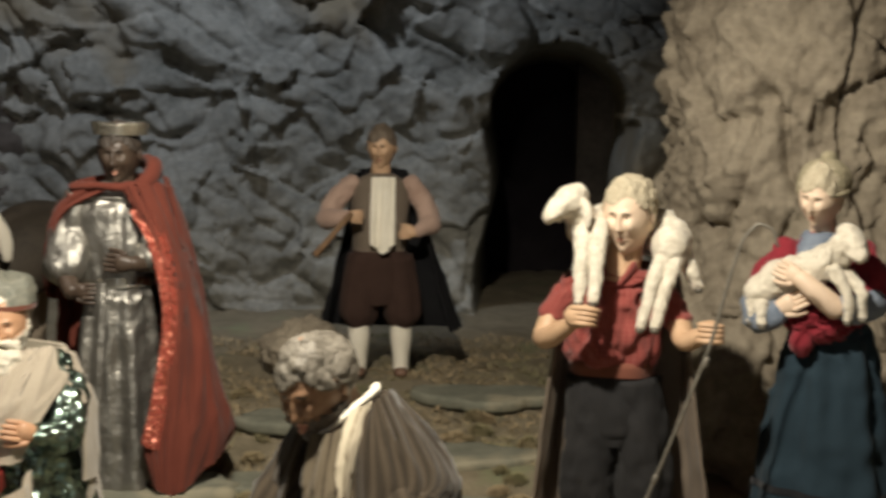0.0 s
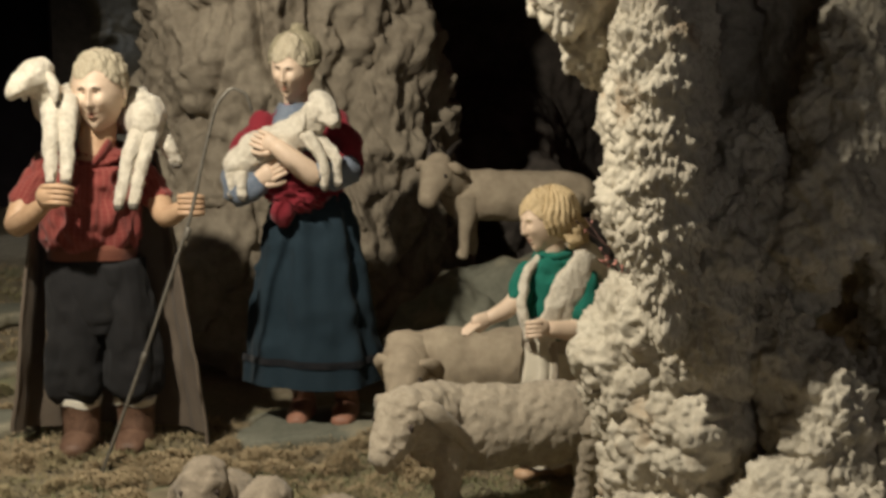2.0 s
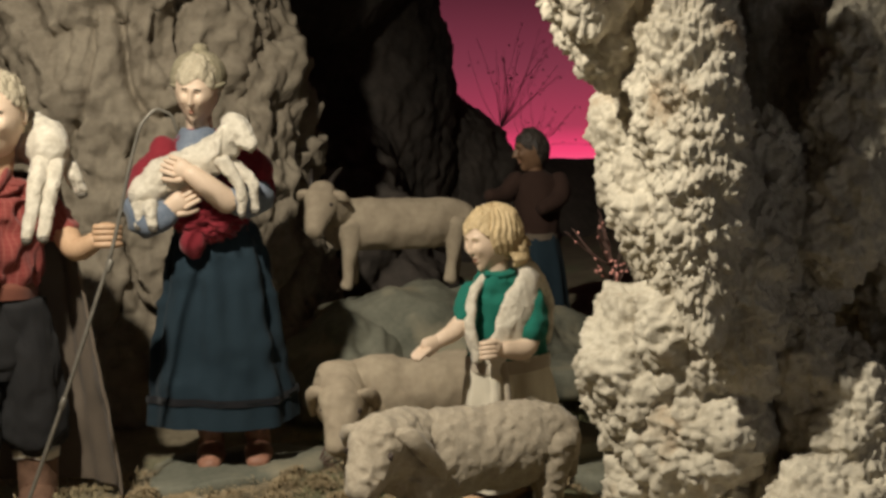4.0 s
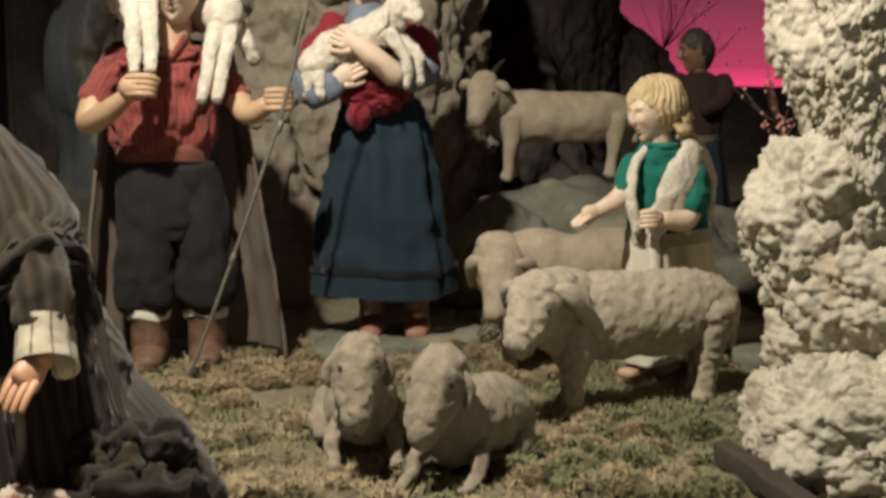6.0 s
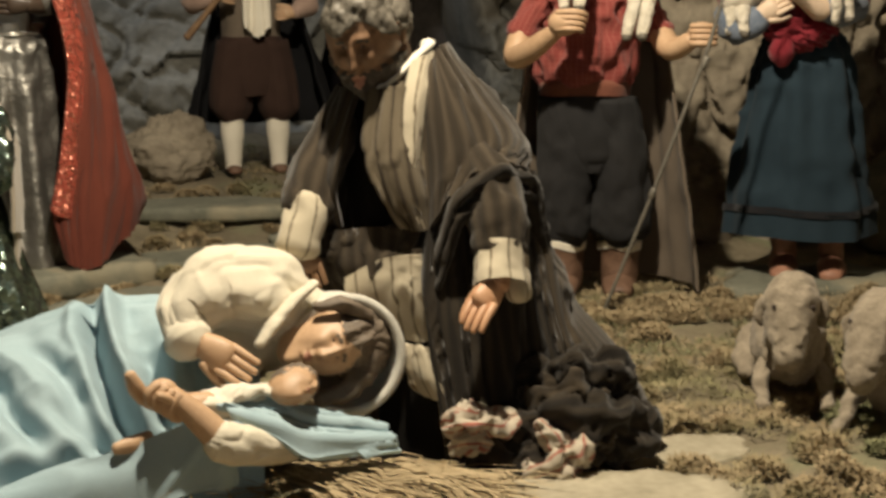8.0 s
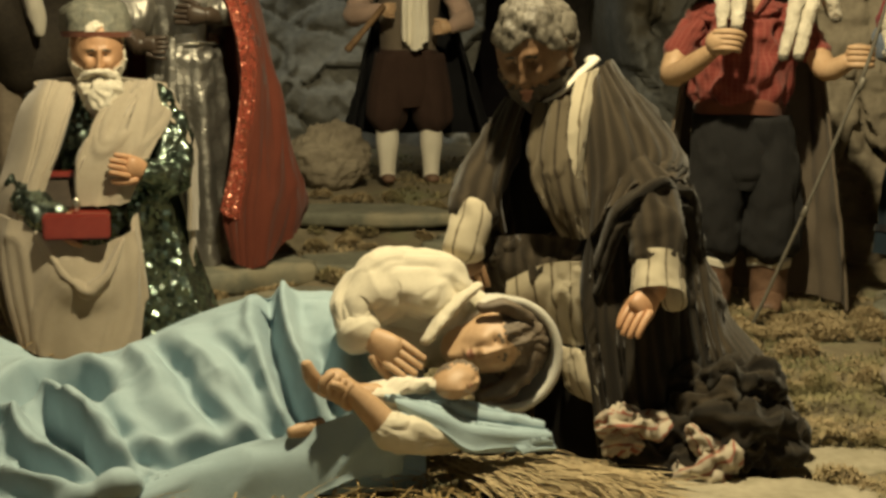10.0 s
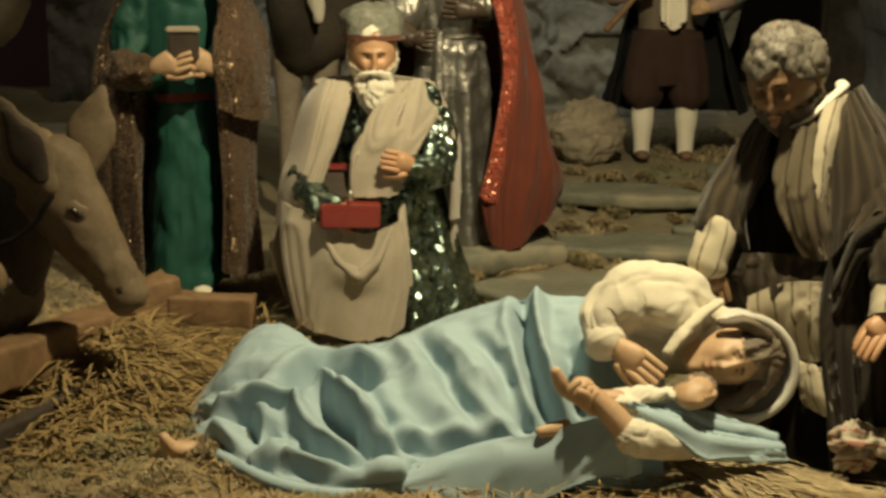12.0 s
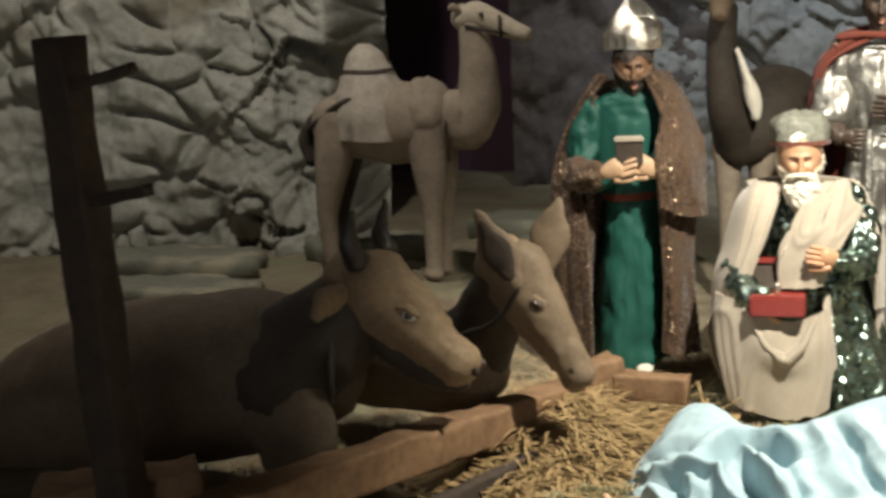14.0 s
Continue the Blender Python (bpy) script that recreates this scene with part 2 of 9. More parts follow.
MAT["hair_black"] = material("carved_dark_hair", (0.03, 0.025, 0.02), (0.07, 0.055, 0.045), 60, 0.6, 0.3, fine=260, depth=0.0015)
MAT["beard_white"] = material("white_beard", (0.60, 0.55, 0.44), (0.78, 0.72, 0.60), 90, 0.8, 0.8, fine=260, depth=0.003)
MAT["lamb"] = material("white_fleece", (0.50, 0.445, 0.345), (0.76, 0.70, 0.58), 60, 0.95, 1.0, fine=160, fine_bump=0.8, depth=0.006, sheen=0.2)
MAT["fleece"] = material("buff_fleece", (0.31, 0.26, 0.19), (0.46, 0.395, 0.30), 70, 0.95, 0.6, fine=220, fine_bump=0.7, depth=0.003, sheen=0.1)
MAT["fleece_dun"] = material("dun_fleece", (0.19, 0.155, 0.11), (0.33, 0.275, 0.205), 70, 0.95, 0.6, fine=220, fine_bump=0.7, depth=0.003, sheen=0.1)
MAT["fleece_smooth"] = material("buff_painted_hide", (0.28, 0.225, 0.16), (0.42, 0.35, 0.25), 18, 0.85, 0.4, fine=90, depth=0.003)
MAT["hide_camel"] = material("camel_hide", (0.19, 0.15, 0.11), (0.31, 0.255, 0.19), 16, 0.85, 0.5, fine=90, depth=0.003)
MAT["hide_donkey"] = material("donkey_hide", (0.10, 0.070, 0.042), (0.18, 0.13, 0.08), 18, 0.7, 0.4, fine=120, depth=0.003)
MAT["hide_ox"] = material("ox_hide", (0.15, 0.10, 0.055), (0.28, 0.20, 0.115), 14, 0.7, 0.4, fine=120, depth=0.003)
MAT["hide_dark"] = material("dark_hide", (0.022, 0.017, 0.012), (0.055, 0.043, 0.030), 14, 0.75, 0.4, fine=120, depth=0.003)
MAT["hide_body"] = material("brown_hide", (0.075, 0.054, 0.034), (0.15, 0.112, 0.073), 14, 0.75, 0.4, fine=120, depth=0.003)
MAT["ear_inner"] = material("dark_ear_lining", (0.022, 0.015, 0.011), (0.045, 0.032, 0.022), 40, 0.85, 0.3)
MAT["camel_cloth"] = material("undyed_saddle_cloth", (0.30, 0.26, 0.21), (0.44, 0.39, 0.32), 40, 0.95, 0.5, fine=160, depth=0.003)
MAT["horn"] = material("dark_horn", (0.02, 0.016, 0.014), (0.06, 0.05, 0.04), 30, 0.4, 0.2)
MAT["red_shirt"] = plaid("red_plaid_cotton", (0.21, 0.044, 0.037), (0.265, 0.078, 0.064), 0.0085)
MAT["rust"] = cloth("rust_belt", (0.13, 0.045, 0.028), (0.19, 0.07, 0.045))
MAT["charcoal"] = cloth("charcoal_wool", (0.013, 0.013, 0.014), (0.026, 0.025, 0.025), sheen=0.04)
MAT["taupe"] = cloth("taupe_cloak", (0.115, 0.090, 0.068), (0.165, 0.132, 0.10), sheen=0.05)
MAT["boot"] = material("brown_leather", (0.10, 0.055, 0.035), (0.20, 0.115, 0.075), 40, 0.6, 0.5, fine=160, depth=0.002)
MAT["shoe"] = material("russet_leather", (0.26, 0.125, 0.08), (0.38, 0.19, 0.125), 40, 0.55, 0.4, fine=160, depth=0.002)
MAT["navy"] = cloth("navy_wool", (0.012, 0.024, 0.034), (0.021, 0.037, 0.050), sheen=0.04)
MAT["navy_band"] = cloth("black_ribbon", (0.008, 0.008, 0.010), (0.014, 0.014, 0.016))
MAT["crimson"] = cloth("crimson_wool", (0.16, 0.013, 0.021), (0.26, 0.026, 0.038), weave=500)
MAT["blue_print"] = cloth("grey_blue_cotton", (0.10, 0.13, 0.18), (0.22, 0.25, 0.30), weave=160)
MAT["green"] = cloth("emerald_satin", (0.014, 0.062, 0.047), (0.024, 0.100, 0.077), rough=0.42, sheen=0.0)
MAT["teal"] = cloth("teal_cotton", (0.012, 0.12, 0.088), (0.020, 0.165, 0.12), sheen=0.05)
MAT["cream"] = cloth("cream_wool", (0.58, 0.525, 0.41), (0.73, 0.67, 0.54))
MAT["veil"] = cloth("grey_white_veil", (0.50, 0.48, 0.42), (0.62, 0.60, 0.53))
MAT["white_cloth"] = cloth("white_linen", (0.66, 0.61, 0.50), (0.80, 0.75, 0.63))
MAT["sky_blue"] = cloth("pale_blue_cotton", (0.30, 0.41, 0.45), (0.38, 0.49, 0.53), sheen=0.05)
MAT["oat"] = cloth("oatmeal_velvet", (0.34, 0.29, 0.22), (0.44, 0.38, 0.30), sheen=0.3)
MAT["red_cape"] = cloth("vermilion_velvet", (0.12, 0.030, 0.020), (0.165, 0.044, 0.028), sheen=0.08)
MAT["red_edge"] = glitter("vermilion_sequin_trim", (0.34, 0.06, 0.035), (0.9, 0.35, 0.25), 330)
MAT["brown_glit"] = glitter("brown_lurex", (0.085, 0.05, 0.028), (0.5, 0.36, 0.23), 380, 0.7, 0.80)
MAT["silver_satin"] = material("silver_satin", (0.24, 0.23, 0.205), (0.37, 0.355, 0.32), 14, 0.42, 0.7, 0.85, 60, 0.5, 0.012)
MAT["foil_green"] = foil("dark_green_foil", (0.03, 0.06, 0.045), (0.40, 0.50, 0.43), 130.0, 0.2, 0.9)
MAT["foil_silver"] = material("silver_foil", (0.55, 0.52, 0.44), (0.75, 0.71, 0.6), 40, 0.2, 0.8, 0.9, 110, 0.5, 0.006)
MAT["crown_band"] = material("crown_fabric", (0.10, 0.11, 0.09), (0.26, 0.25, 0.20), 70, 0.6, 0.8, 0.15, 160)
MAT["red_box"] = material("red_lacquer", (0.20, 0.025, 0.02), (0.26, 0.04, 0.03), 20, 0.35, 0.05)
MAT["brown_wool"] = cloth("brown_breeches", (0.030, 0.016, 0.012), (0.05, 0.028, 0.021), sheen=0.02)
MAT["pink_shirt"] = cloth("dusty_pink_shirt", (0.30, 0.20, 0.155), (0.42, 0.30, 0.24))
MAT["black_cape"] = cloth("black_cape", (0.005, 0.005, 0.006), (0.010, 0.010, 0.011), sheen=0.0)
MAT["stripe_brown"] = striped_cloth("brown_striped_wool", (0.026, 0.019, 0.0115), (0.056, 0.042, 0.027), 0.017, "X", 0.45, 0.9, 0.14)
MAT["stripe_white"] = striped_cloth("white_striped_linen", (0.48, 0.42, 0.31), (0.12, 0.09, 0.055), 0.022, "X", 0.10)
MAT["knit_cap"] = material("fawn_knitted_wool", (0.22, 0.19, 0.12), (0.34, 0.30, 0.20), 40, 0.95, 0.5, fine=300, fine_bump=0.8, depth=0.003)
MAT["stripe_tunic"] = striped_cloth("buff_striped_linen", (0.125, 0.10, 0.066), (0.040, 0.029, 0.018), 0.017, "X", 0.26, 0.9, 0.1)
# Darker copy of the brown stripes; carries the mantle's shade in its colour.
MAT["stripe_dark_shade"] = striped_cloth("dark_and_shaded_striped_wool", (0.013, 0.010, 0.007), (0.030, 0.023, 0.015), 0.018, "X", 0.45, 0.9, 0.14)
MAT["stripe_red"] = striped_cloth("red_striped_linen", (0.46, 0.40, 0.31), (0.32, 0.12, 0.085), 0.016, "X", 0.22)
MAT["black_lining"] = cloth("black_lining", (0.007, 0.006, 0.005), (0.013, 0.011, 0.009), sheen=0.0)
MAT["metal"] = material("grey_metal", (0.13, 0.12, 0.10), (0.24, 0.22, 0.18), 40, 0.45, 0.2, 0.4)
MAT["moss"] = material("dry_moss", (0.26, 0.20, 0.115), (0.46, 0.365, 0.23), 26, 0.95, 0.4, fine=120, depth=0.004, stain=((0.24, 0.22, 0.12), 4, 0.5), spec=0.1)
MAT["moss_green"] = material("green_moss", (0.15, 0.155, 0.08), (0.27, 0.26, 0.15), 26, 0.95, 0.4, fine=120, depth=0.004, spec=0.1)
MAT["straw"] = material("straw", (0.36, 0.275, 0.16), (0.56, 0.445, 0.275), 40, 0.7, 0.2, fine=160)
MAT["hay"] = material("hay", (0.19, 0.125, 0.052), (0.40, 0.28, 0.13), 40, 0.75, 0.2, fine=160)
MAT["flower"] = material("dusty_pink_petals", (0.55, 0.22, 0.20), (0.68, 0.34, 0.28), 60, 0.8, 0.2)
MAT["twig"] = material("dry_twig", (0.09, 0.05, 0.042), (0.16, 0.09, 0.075), 40, 0.85, 0.4)
# Ceiling and hall are unseen; kept pale to bounce light onto dark parts.
MAT["ceiling"] = material("grey_ceiling_paint", (0.16, 0.15, 0.135), (0.20, 0.19, 0.17), 2, 0.9, 0.1)
MAT["hall"] = material("hall_paint", (0.66, 0.62, 0.56), (0.76, 0.72, 0.65), 2, 0.9, 0.1)

# ---- mesh tools ----


def mesh_object(name, verts, faces, mats, index=None, uv=None, parent=None, smooth=True):
    me = bpy.data.meshes.new(name)
    me.from_pydata([tuple(v) for v in verts], [], faces)
    for m in mats:
        me.materials.append(m)
    if index is not None:
        me.polygons.foreach_set("material_index", np.asarray(index, np.int32))
    if smooth:
        me.polygons.foreach_set("use_smooth", np.ones(len(me.polygons), bool))
    if uv is not None:
        layer = me.uv_layers.new(name="weave")
        loops = np.empty(len(me.loops), np.int32)
        me.loops.foreach_get("vertex_index", loops)
        layer.data.foreach_set("uv", np.asarray(uv, np.float32)[loops].ravel())
    me.update()
    ob = new(name, me)
    if parent:
        ob.parent = parent
    return ob


def part(name, bm, mat, parent, label="", smooth=False):
    me = bpy.data.meshes.new(name)
    bm.to_mesh(me)
    bm.free()
    me.materials.append(mat)
    if smooth:
        me.polygons.foreach_set("use_smooth", np.ones(len(me.polygons), bool))
    ob = new(name, me)
    ob.parent = parent
    if label:
        ob["label"] = label
    return ob


def smoothstep(a, b, x):
    t = np.clip((x - a) / (b - a), 0, 1)
    return t * t * (3 - 2 * t)


class Figure:
    """Collects lofts, tubes and blobs into one mesh with several materials. Front is -y, height z."""

    def __init__(self):
        self.v, self.f, self.i, self.uv, self.mats = [], [], [], [], []

    def slot(self, key):
        m = MAT[key]
        if m not in self.mats:
            self.mats.append(m)
        return self.mats.index(m)

    def grid(self, pts, key, closed=True, cap0=False, cap1=False, uv=None, keys=None):
        """pts: rows x columns x 3. keys: optional material key per quad, rows-1 x columns."""
        pts = np.asarray(pts, float)
        r, c, _ = pts.shape
        base = len(self.v)
        self.v.extend(pts.reshape(-1, 3))
        if uv is None:
            step = np.linalg.norm(np.diff(pts, axis=1), axis=2).mean(0)
            u = np.r_[0, np.cumsum(step)]
            rise = np.linalg.norm(np.diff(pts, axis=0), axis=2).mean(1)
            w = np.r_[0, np.cumsum(rise)]
            uv = np.stack(np.broadcast_arrays(u[None, :], w[:, None]), -1)
        self.uv.extend(np.asarray(uv).reshape(-1, 2))
        s = self.slot(key)
        last = c if closed else c - 1
        for a in range(r - 1):
            for b in range(last):
                b2 = (b + 1) % c
                self.f.append((base + a * c + b, base + a * c + b2, base + (a + 1) * c + b2, base + (a + 1) * c + b))
                self.i.append(s if keys is None or keys[a][b] is None else self.slot(keys[a][b]))
        for on, row, flip in ((cap0, 0, True), (cap1, r - 1, False)):
            if on:
                n = len(self.v)
                self.v.append(pts[row].mean(0))
                self.uv.append((0, 0))
                for b in range(c):
                    b2 = (b + 1) % c
                    p, q2 = base + row * c + b, base + row * c + b2
                    self.f.append((q2, p, n) if flip else (p, q2, n))
                    self.i.append(s)

    def robe(self, rings, key, seg=72, folds=9, seed=0, cap0=False, cap1=True, sub=5, start=0.0, sweep=360.0, wander=0.5, crumple=0.0):
        """Cloth hung on rings (z, x, y, rx, ry, fold depth), from the hem upwards, with folds that run up it.
        start, sweep: degrees round from the front that it covers."""
        rng = np.random.RandomState(seed + 5)
        rings = np.array(rings, float)
        t = np.arange(len(rings))
        tt = np.linspace(0, len(rings) - 1, (len(rings) - 1) * sub + 1)
        R = np.stack([np.interp(tt, t, rings[:, k]) for k in range(6)], 1)
        for _ in range(2):
            R[1:-1] = 0.25 * R[:-2] + 0.5 * R[1:-1] + 0.25 * R[2:]
        full = sweep >= 359
        th = np.radians(start) + np.radians(sweep) * np.linspace(0, 1, seg + (0 if full else 1), endpoint=not full)
        ph = rng.uniform(0, 6.28, 4)
        out = []
        for n, (z, x, y, rx, ry, amp) in enumerate(R):
            drift = wander * np.sin(n * 0.11 + ph[3])
            w = 0.6 * np.sin(folds * th + ph[0] + drift) + 0.3 * np.sin((folds * 1.7 // 1) * th + ph[1] - drift) + 0.25 * np.sin((folds // 2 + 1) * th + ph[2])
            k = 1 + amp * w
            if crumple:
                bare = np.stack([x + rx * np.sin(th), y - ry * np.cos(th), np.full_like(th, z)], 1)
                k = k + crumple * (0.35 - np.abs(fbm(bare * (1, 1, 0.75), 1.6 / rx, 3, seed + 11)) * 1.5)
            out.append(np.stack([x + rx * k * np.sin(th), y - ry * k * np.cos(th), np.full_like(th, z) + amp * 0.06 * np.sin(3 * th + ph[1])], 1))
        self.grid(np.array(out), key, full, cap0, cap1)
        return np.array(out)

    def tube(self, pts, radii, key, seg=14, cap=True, sub=4, crease=0.0, seed=0, grain=0.8, fold=0.0):
        """A tapering tube along points; radii: one number or (across, through) for each point."""
        pts, rad = np.array(pts, float), np.array([(r, r) if np.isscalar(r) else r for r in radii], float)
        t = np.arange(len(pts))
        n = (len(pts) - 1) * sub + 1
        tt = np.linspace(0, len(pts) - 1, n)
        P = np.stack([np.interp(tt, t, pts[:, k]) for k in range(3)], 1)
        R = np.stack([np.interp(tt, t, rad[:, k]) for k in range(2)], 1)
        for _ in range(2):
            P[1:-1] = 0.25 * P[:-2] + 0.5 * P[1:-1] + 0.25 * P[2:]
            R[1:-1] = 0.25 * R[:-2] + 0.5 * R[1:-1] + 0.25 * R[2:]
        tan = np.gradient(P, axis=0)
        tan /= np.linalg.norm(tan, axis=1)[:, None] + 1e-9
        ref = np.array([0, 1.0, 0]) if abs(tan[0] @ (0, 1, 0)) < 0.9 else np.array([1.0, 0, 0])
        side = np.cross(tan[0], ref)
        th = np.linspace(0, 2 * np.pi, seg, endpoint=False)
        rng = np.random.RandomState(seed)
        ph = rng.uniform(0, 6.28, 3)
        run = np.r_[0, np.cumsum(np.linalg.norm(np.diff(P, axis=0), axis=1))]
        out = []
        for a in range(n):
            side = side - (side @ tan[a]) * tan[a]
            side /= np.linalg.norm(side)
            up = np.cross(side, tan[a])
            bare = P[a] + R[a, 0] * np.cos(th)[:, None] * side + R[a, 1] * np.sin(th)[:, None] * up
            k = 1 + (crease * 2.2 * (0.45 - np.abs(fbm(bare, grain / max(R[:, 0].max(), 0.012), 3, seed + 3)) * 1.6) if crease else 0 * th)
            if fold:
                q2 = np.stack([np.cos(th) * 1.1, np.sin(th) * 1.1, np.full_like(th, run[a] * 0.42 / R[:, 0].max())], 1)
                q2 = q2 + 0.35 * np.stack([fbm(q2, 0.8, 2, seed + 21), fbm(q2, 0.8, 2, seed + 22), 0 * th], 1)
                k = k + fold * (0.22 - (1 - np.abs(value_noise(q2, 1.3, seed + 23))) ** 4) + 0.45 * fold * (0.2 - (1 - np.abs(value_noise(q2, 2.9, seed + 24))) ** 4)
            out.append(P[a] + R[a, 0] * (k * np.cos(th))[:, None] * side + R[a, 1] * (k * np.sin(th))[:, None] * up)
        if cap:
            for end, sign in ((0, -1), (-1, 1)):
                ring, mid = out[end], P[end]
                extra = [mid + (ring - mid) * f + sign * tan[end] * R[end].mean() * g for f, g in ((0.8, 0.35), (0.4, 0.58))]
                out = extra[::-1] + out if end == 0 else out + extra
        self.grid(np.array(out), key, True, cap, cap)

    def blob(self, centre, radii, key, turn=(0, 0, 0), seg=24, rings=14, shape=None, keys=None):
        """An ellipsoid; shape(d) may return a factor and an added offset for unit directions d."""
        u = np.linspace(0, 2 * np.pi, seg, endpoint=False)
        w = np.linspace(-np.pi / 2 + 0.06, np.pi / 2 - 0.06, rings)
        d = np.stack([np.cos(w)[:, None] * np.sin(u)[None], -np.cos(w)[:, None] * np.cos(u)[None], np.repeat(np.sin(w)[:, None], seg, 1)], -1)
        p = d * np.asarray(radii)
        if shape is not None:
            p = shape(d.reshape(-1, 3), p.reshape(-1, 3)).reshape(p.shape)
        rot = np.array(Euler([radians(a) for a in turn]).to_matrix())
        self.grid(p @ rot.T + np.asarray(centre), key, True, True, True, keys=keys(d) if keys else None)
        return rot

    def head(self, centre, size, turn=(0, 0, 0), skin="skin", hair="hair_brown", beard=None, hairline=0.38, long_hair=0.0, cap=None, brow="dark_line", beard_low=-0.35, seed=1, eyes=True, beard_slope=0.35, feature=1.0):
        """A carved head: size is chin to crown."""
        s = size / 2

        def shape(d, p):
            x, y, z = d.T
            front = smoothstep(0.1, -0.5, y)
            q2 = p.copy()
            jaw = np.where(z < 0, 1 - 0.30 * np.abs(z) ** 1.4 * (0.4 + 0.6 * front), 1)
            q2[:, 0] *= jaw

            def g(cx, cz, wx, wz):
                return np.exp(-(((x - cx) / wx) ** 2) - ((z - cz) / wz) ** 2) * front

            pair = lambda cx, cz, wx, wz: g(cx, cz, wx, wz) + g(-cx, cz, wx, wz)
            out = 0.19 * g(0, -0.18, 0.095, 0.09) + 0.15 * g(0, 0.0, 0.075, 0.17) + 0.05 * pair(0.11, -0.22, 0.06, 0.06) + 0.055 * pair(0.27, 0.215, 0.20, 0.07)
            out -= 0.10 * pair(0.27, 0.075, 0.15, 0.085)
            out += 0.07 * pair(0.42, -0.14, 0.18, 0.15) - 0.045 * pair(0.40, -0.50, 0.18, 0.18) - 0.03 * pair(0.20, -0.34, 0.07, 0.13)
            out += 0.065 * g(0, -0.40, 0.19, 0.045) + 0.075 * g(0, -0.51, 0.15, 0.05) - 0.05 * g(0, -0.455, 0.22, 0.022) - 0.05 * g(0, -0.61, 0.2, 0.05) + 0.12 * g(0, -0.78, 0.22, 0.14)
            out = out * feature
            hairy = is_hair(d)
            wave = fbm(d * (1, 1, 0.6), 5, 3, seed)
            out = out + np.where(hairy, 0.05 + 0.05 * wave, 0)
            if beard:
                out = out + np.where(is_beard(d), 0.08 + 0.05 * wave, 0)
            q2 += d * (out * s)[:, None]
            return q2

        def is_hair(d):
            x, y, z = d.T
            line = hairline + 0.10 * np.sin(5 * x) - 0.25 * x * x
            return ((y < -0.25) & (z > line)) | ((y >= -0.25) & (z > -0.35 - long_hair) & (z > hairline - 1.8 * (y + 0.25) - 0.05))

        def is_beard(d):
            x, y, z = d.T
            mouth = (np.abs(x) < 0.17) & (np.abs(z + 0.44) < 0.05)
            return (y < 0.15) & (z < beard_low + beard_slope * np.abs(x)) & ~mouth & ~is_hair(d)

        def keys(d):
            mid = (d[:-1] + d[1:]) / 2
            mid = (mid + np.roll(mid, -1, 1)) / 2
            flat = mid.reshape(-1, 3)
            x, y, z = flat.T
            k = np.full(len(flat), skin, object)
            if beard:
                k[is_beard(flat)] = beard
            k[is_hair(flat)] = hair
            k[(y < -0.4) & (np.abs(x) < 0.19) & (np.abs(z + 0.455) < 0.075 - 0.25 * np.abs(x))] = "lip"
            k[(y < -0.4) & (np.abs(np.abs(x) - 0.30) < 0.15) & (np.abs(z - 0.185 + 0.10 * (np.abs(x) - 0.3)) < 0.026)] = brow
            return k.reshape(mid.shape[:2])

        rot = self.blob(centre, (0.625 * s, 0.80 * s, s), skin, turn, 120, 100, shape, keys)
        c = np.asarray(centre, float)
        if eyes:
            for sx in (-1, 1):
                push = 0.10 * (1 - feature) * 0.5
                at = lambda *q3: c + rot @ ((np.array(q3) - (0, push, 0)) * s)
                self.blob(at(sx * 0.172, -0.640, 0.072), (0.085 * s, 0.05 * s, 0.040 * s), "eye_white_and_glint", turn, 16, 10)
                self.blob(at(sx * 0.172, -0.678, 0.070), (0.030 * s, 0.018 * s, 0.030 * s), "dark_line", turn, 12, 8)
                self.tube([at(sx * ex, -ey, ez) for ex, ey, ez in ((0.090, 0.665, 0.080), (0.172, 0.694, 0.108), (0.262, 0.634, 0.082))], [0.004 * s, 0.006 * s, 0.004 * s], "dark_line", 8, True, 3)
                self.tube([at(sx * ex, -ey, ez) for ex, ey, ez in ((0.085, 0.650, 0.104), (0.172, 0.685, 0.132), (0.272, 0.622, 0.104))], [0.008 * s, 0.016 * s, 0.008 * s], skin, 8, True, 3)
                self.tube([at(sx * ex, -ey, ez) for ex, ey, ez in ((0.090, 0.650, 0.048), (0.172, 0.672, 0.032), (0.265, 0.612, 0.052))], [0.008 * s, 0.012 * s, 0.008 * s], skin, 8, True, 3)
        for sx in (-1, 1):
            e = c + rot @ (np.array([sx * 0.64, 0.05, -0.05]) * s)
            self.blob(e, (0.06 * s, 0.11 * s, 0.18 * s), skin if long_hair < 0.2 else hair, turn, 10, 8)
        return rot

    def hair_cap(self, centre, radii, key, turn=(0, 0, 0), seed=1, strands=26, depth=0.05, fall=False):
        """Carved hair: locks that sweep back from the forehead in waves."""

        def shape(d, p):
            x, y, z = d.T
            flow = np.arctan2(x, z + 0.25) + 0.14 * fbm(d, 1.8, 2, seed) + 0.06 * np.sin(9 * y + 4 * fbm(d, 1.5, 2, seed + 3))
            if fall:
                flow = 1.6 * np.arctan2(x, -y) + 0.10 * fbm(d, 2.0, 2, seed) + 0.12 * np.sin(3 * z + 2 * x)
            lock = np.abs(np.sin(flow * strands * 0.5)) ** 0.7
            k = 1 + depth * (lock - 0.5) + 0.035 * fbm(d, 2.0, 2, seed + 7) + 0.02 * np.sin(6 * y + 3 * fbm(d, 2, 2, seed + 9))
            return p * k[:, None]

        self.blob(centre, radii, key, turn, 110, 70, shape)

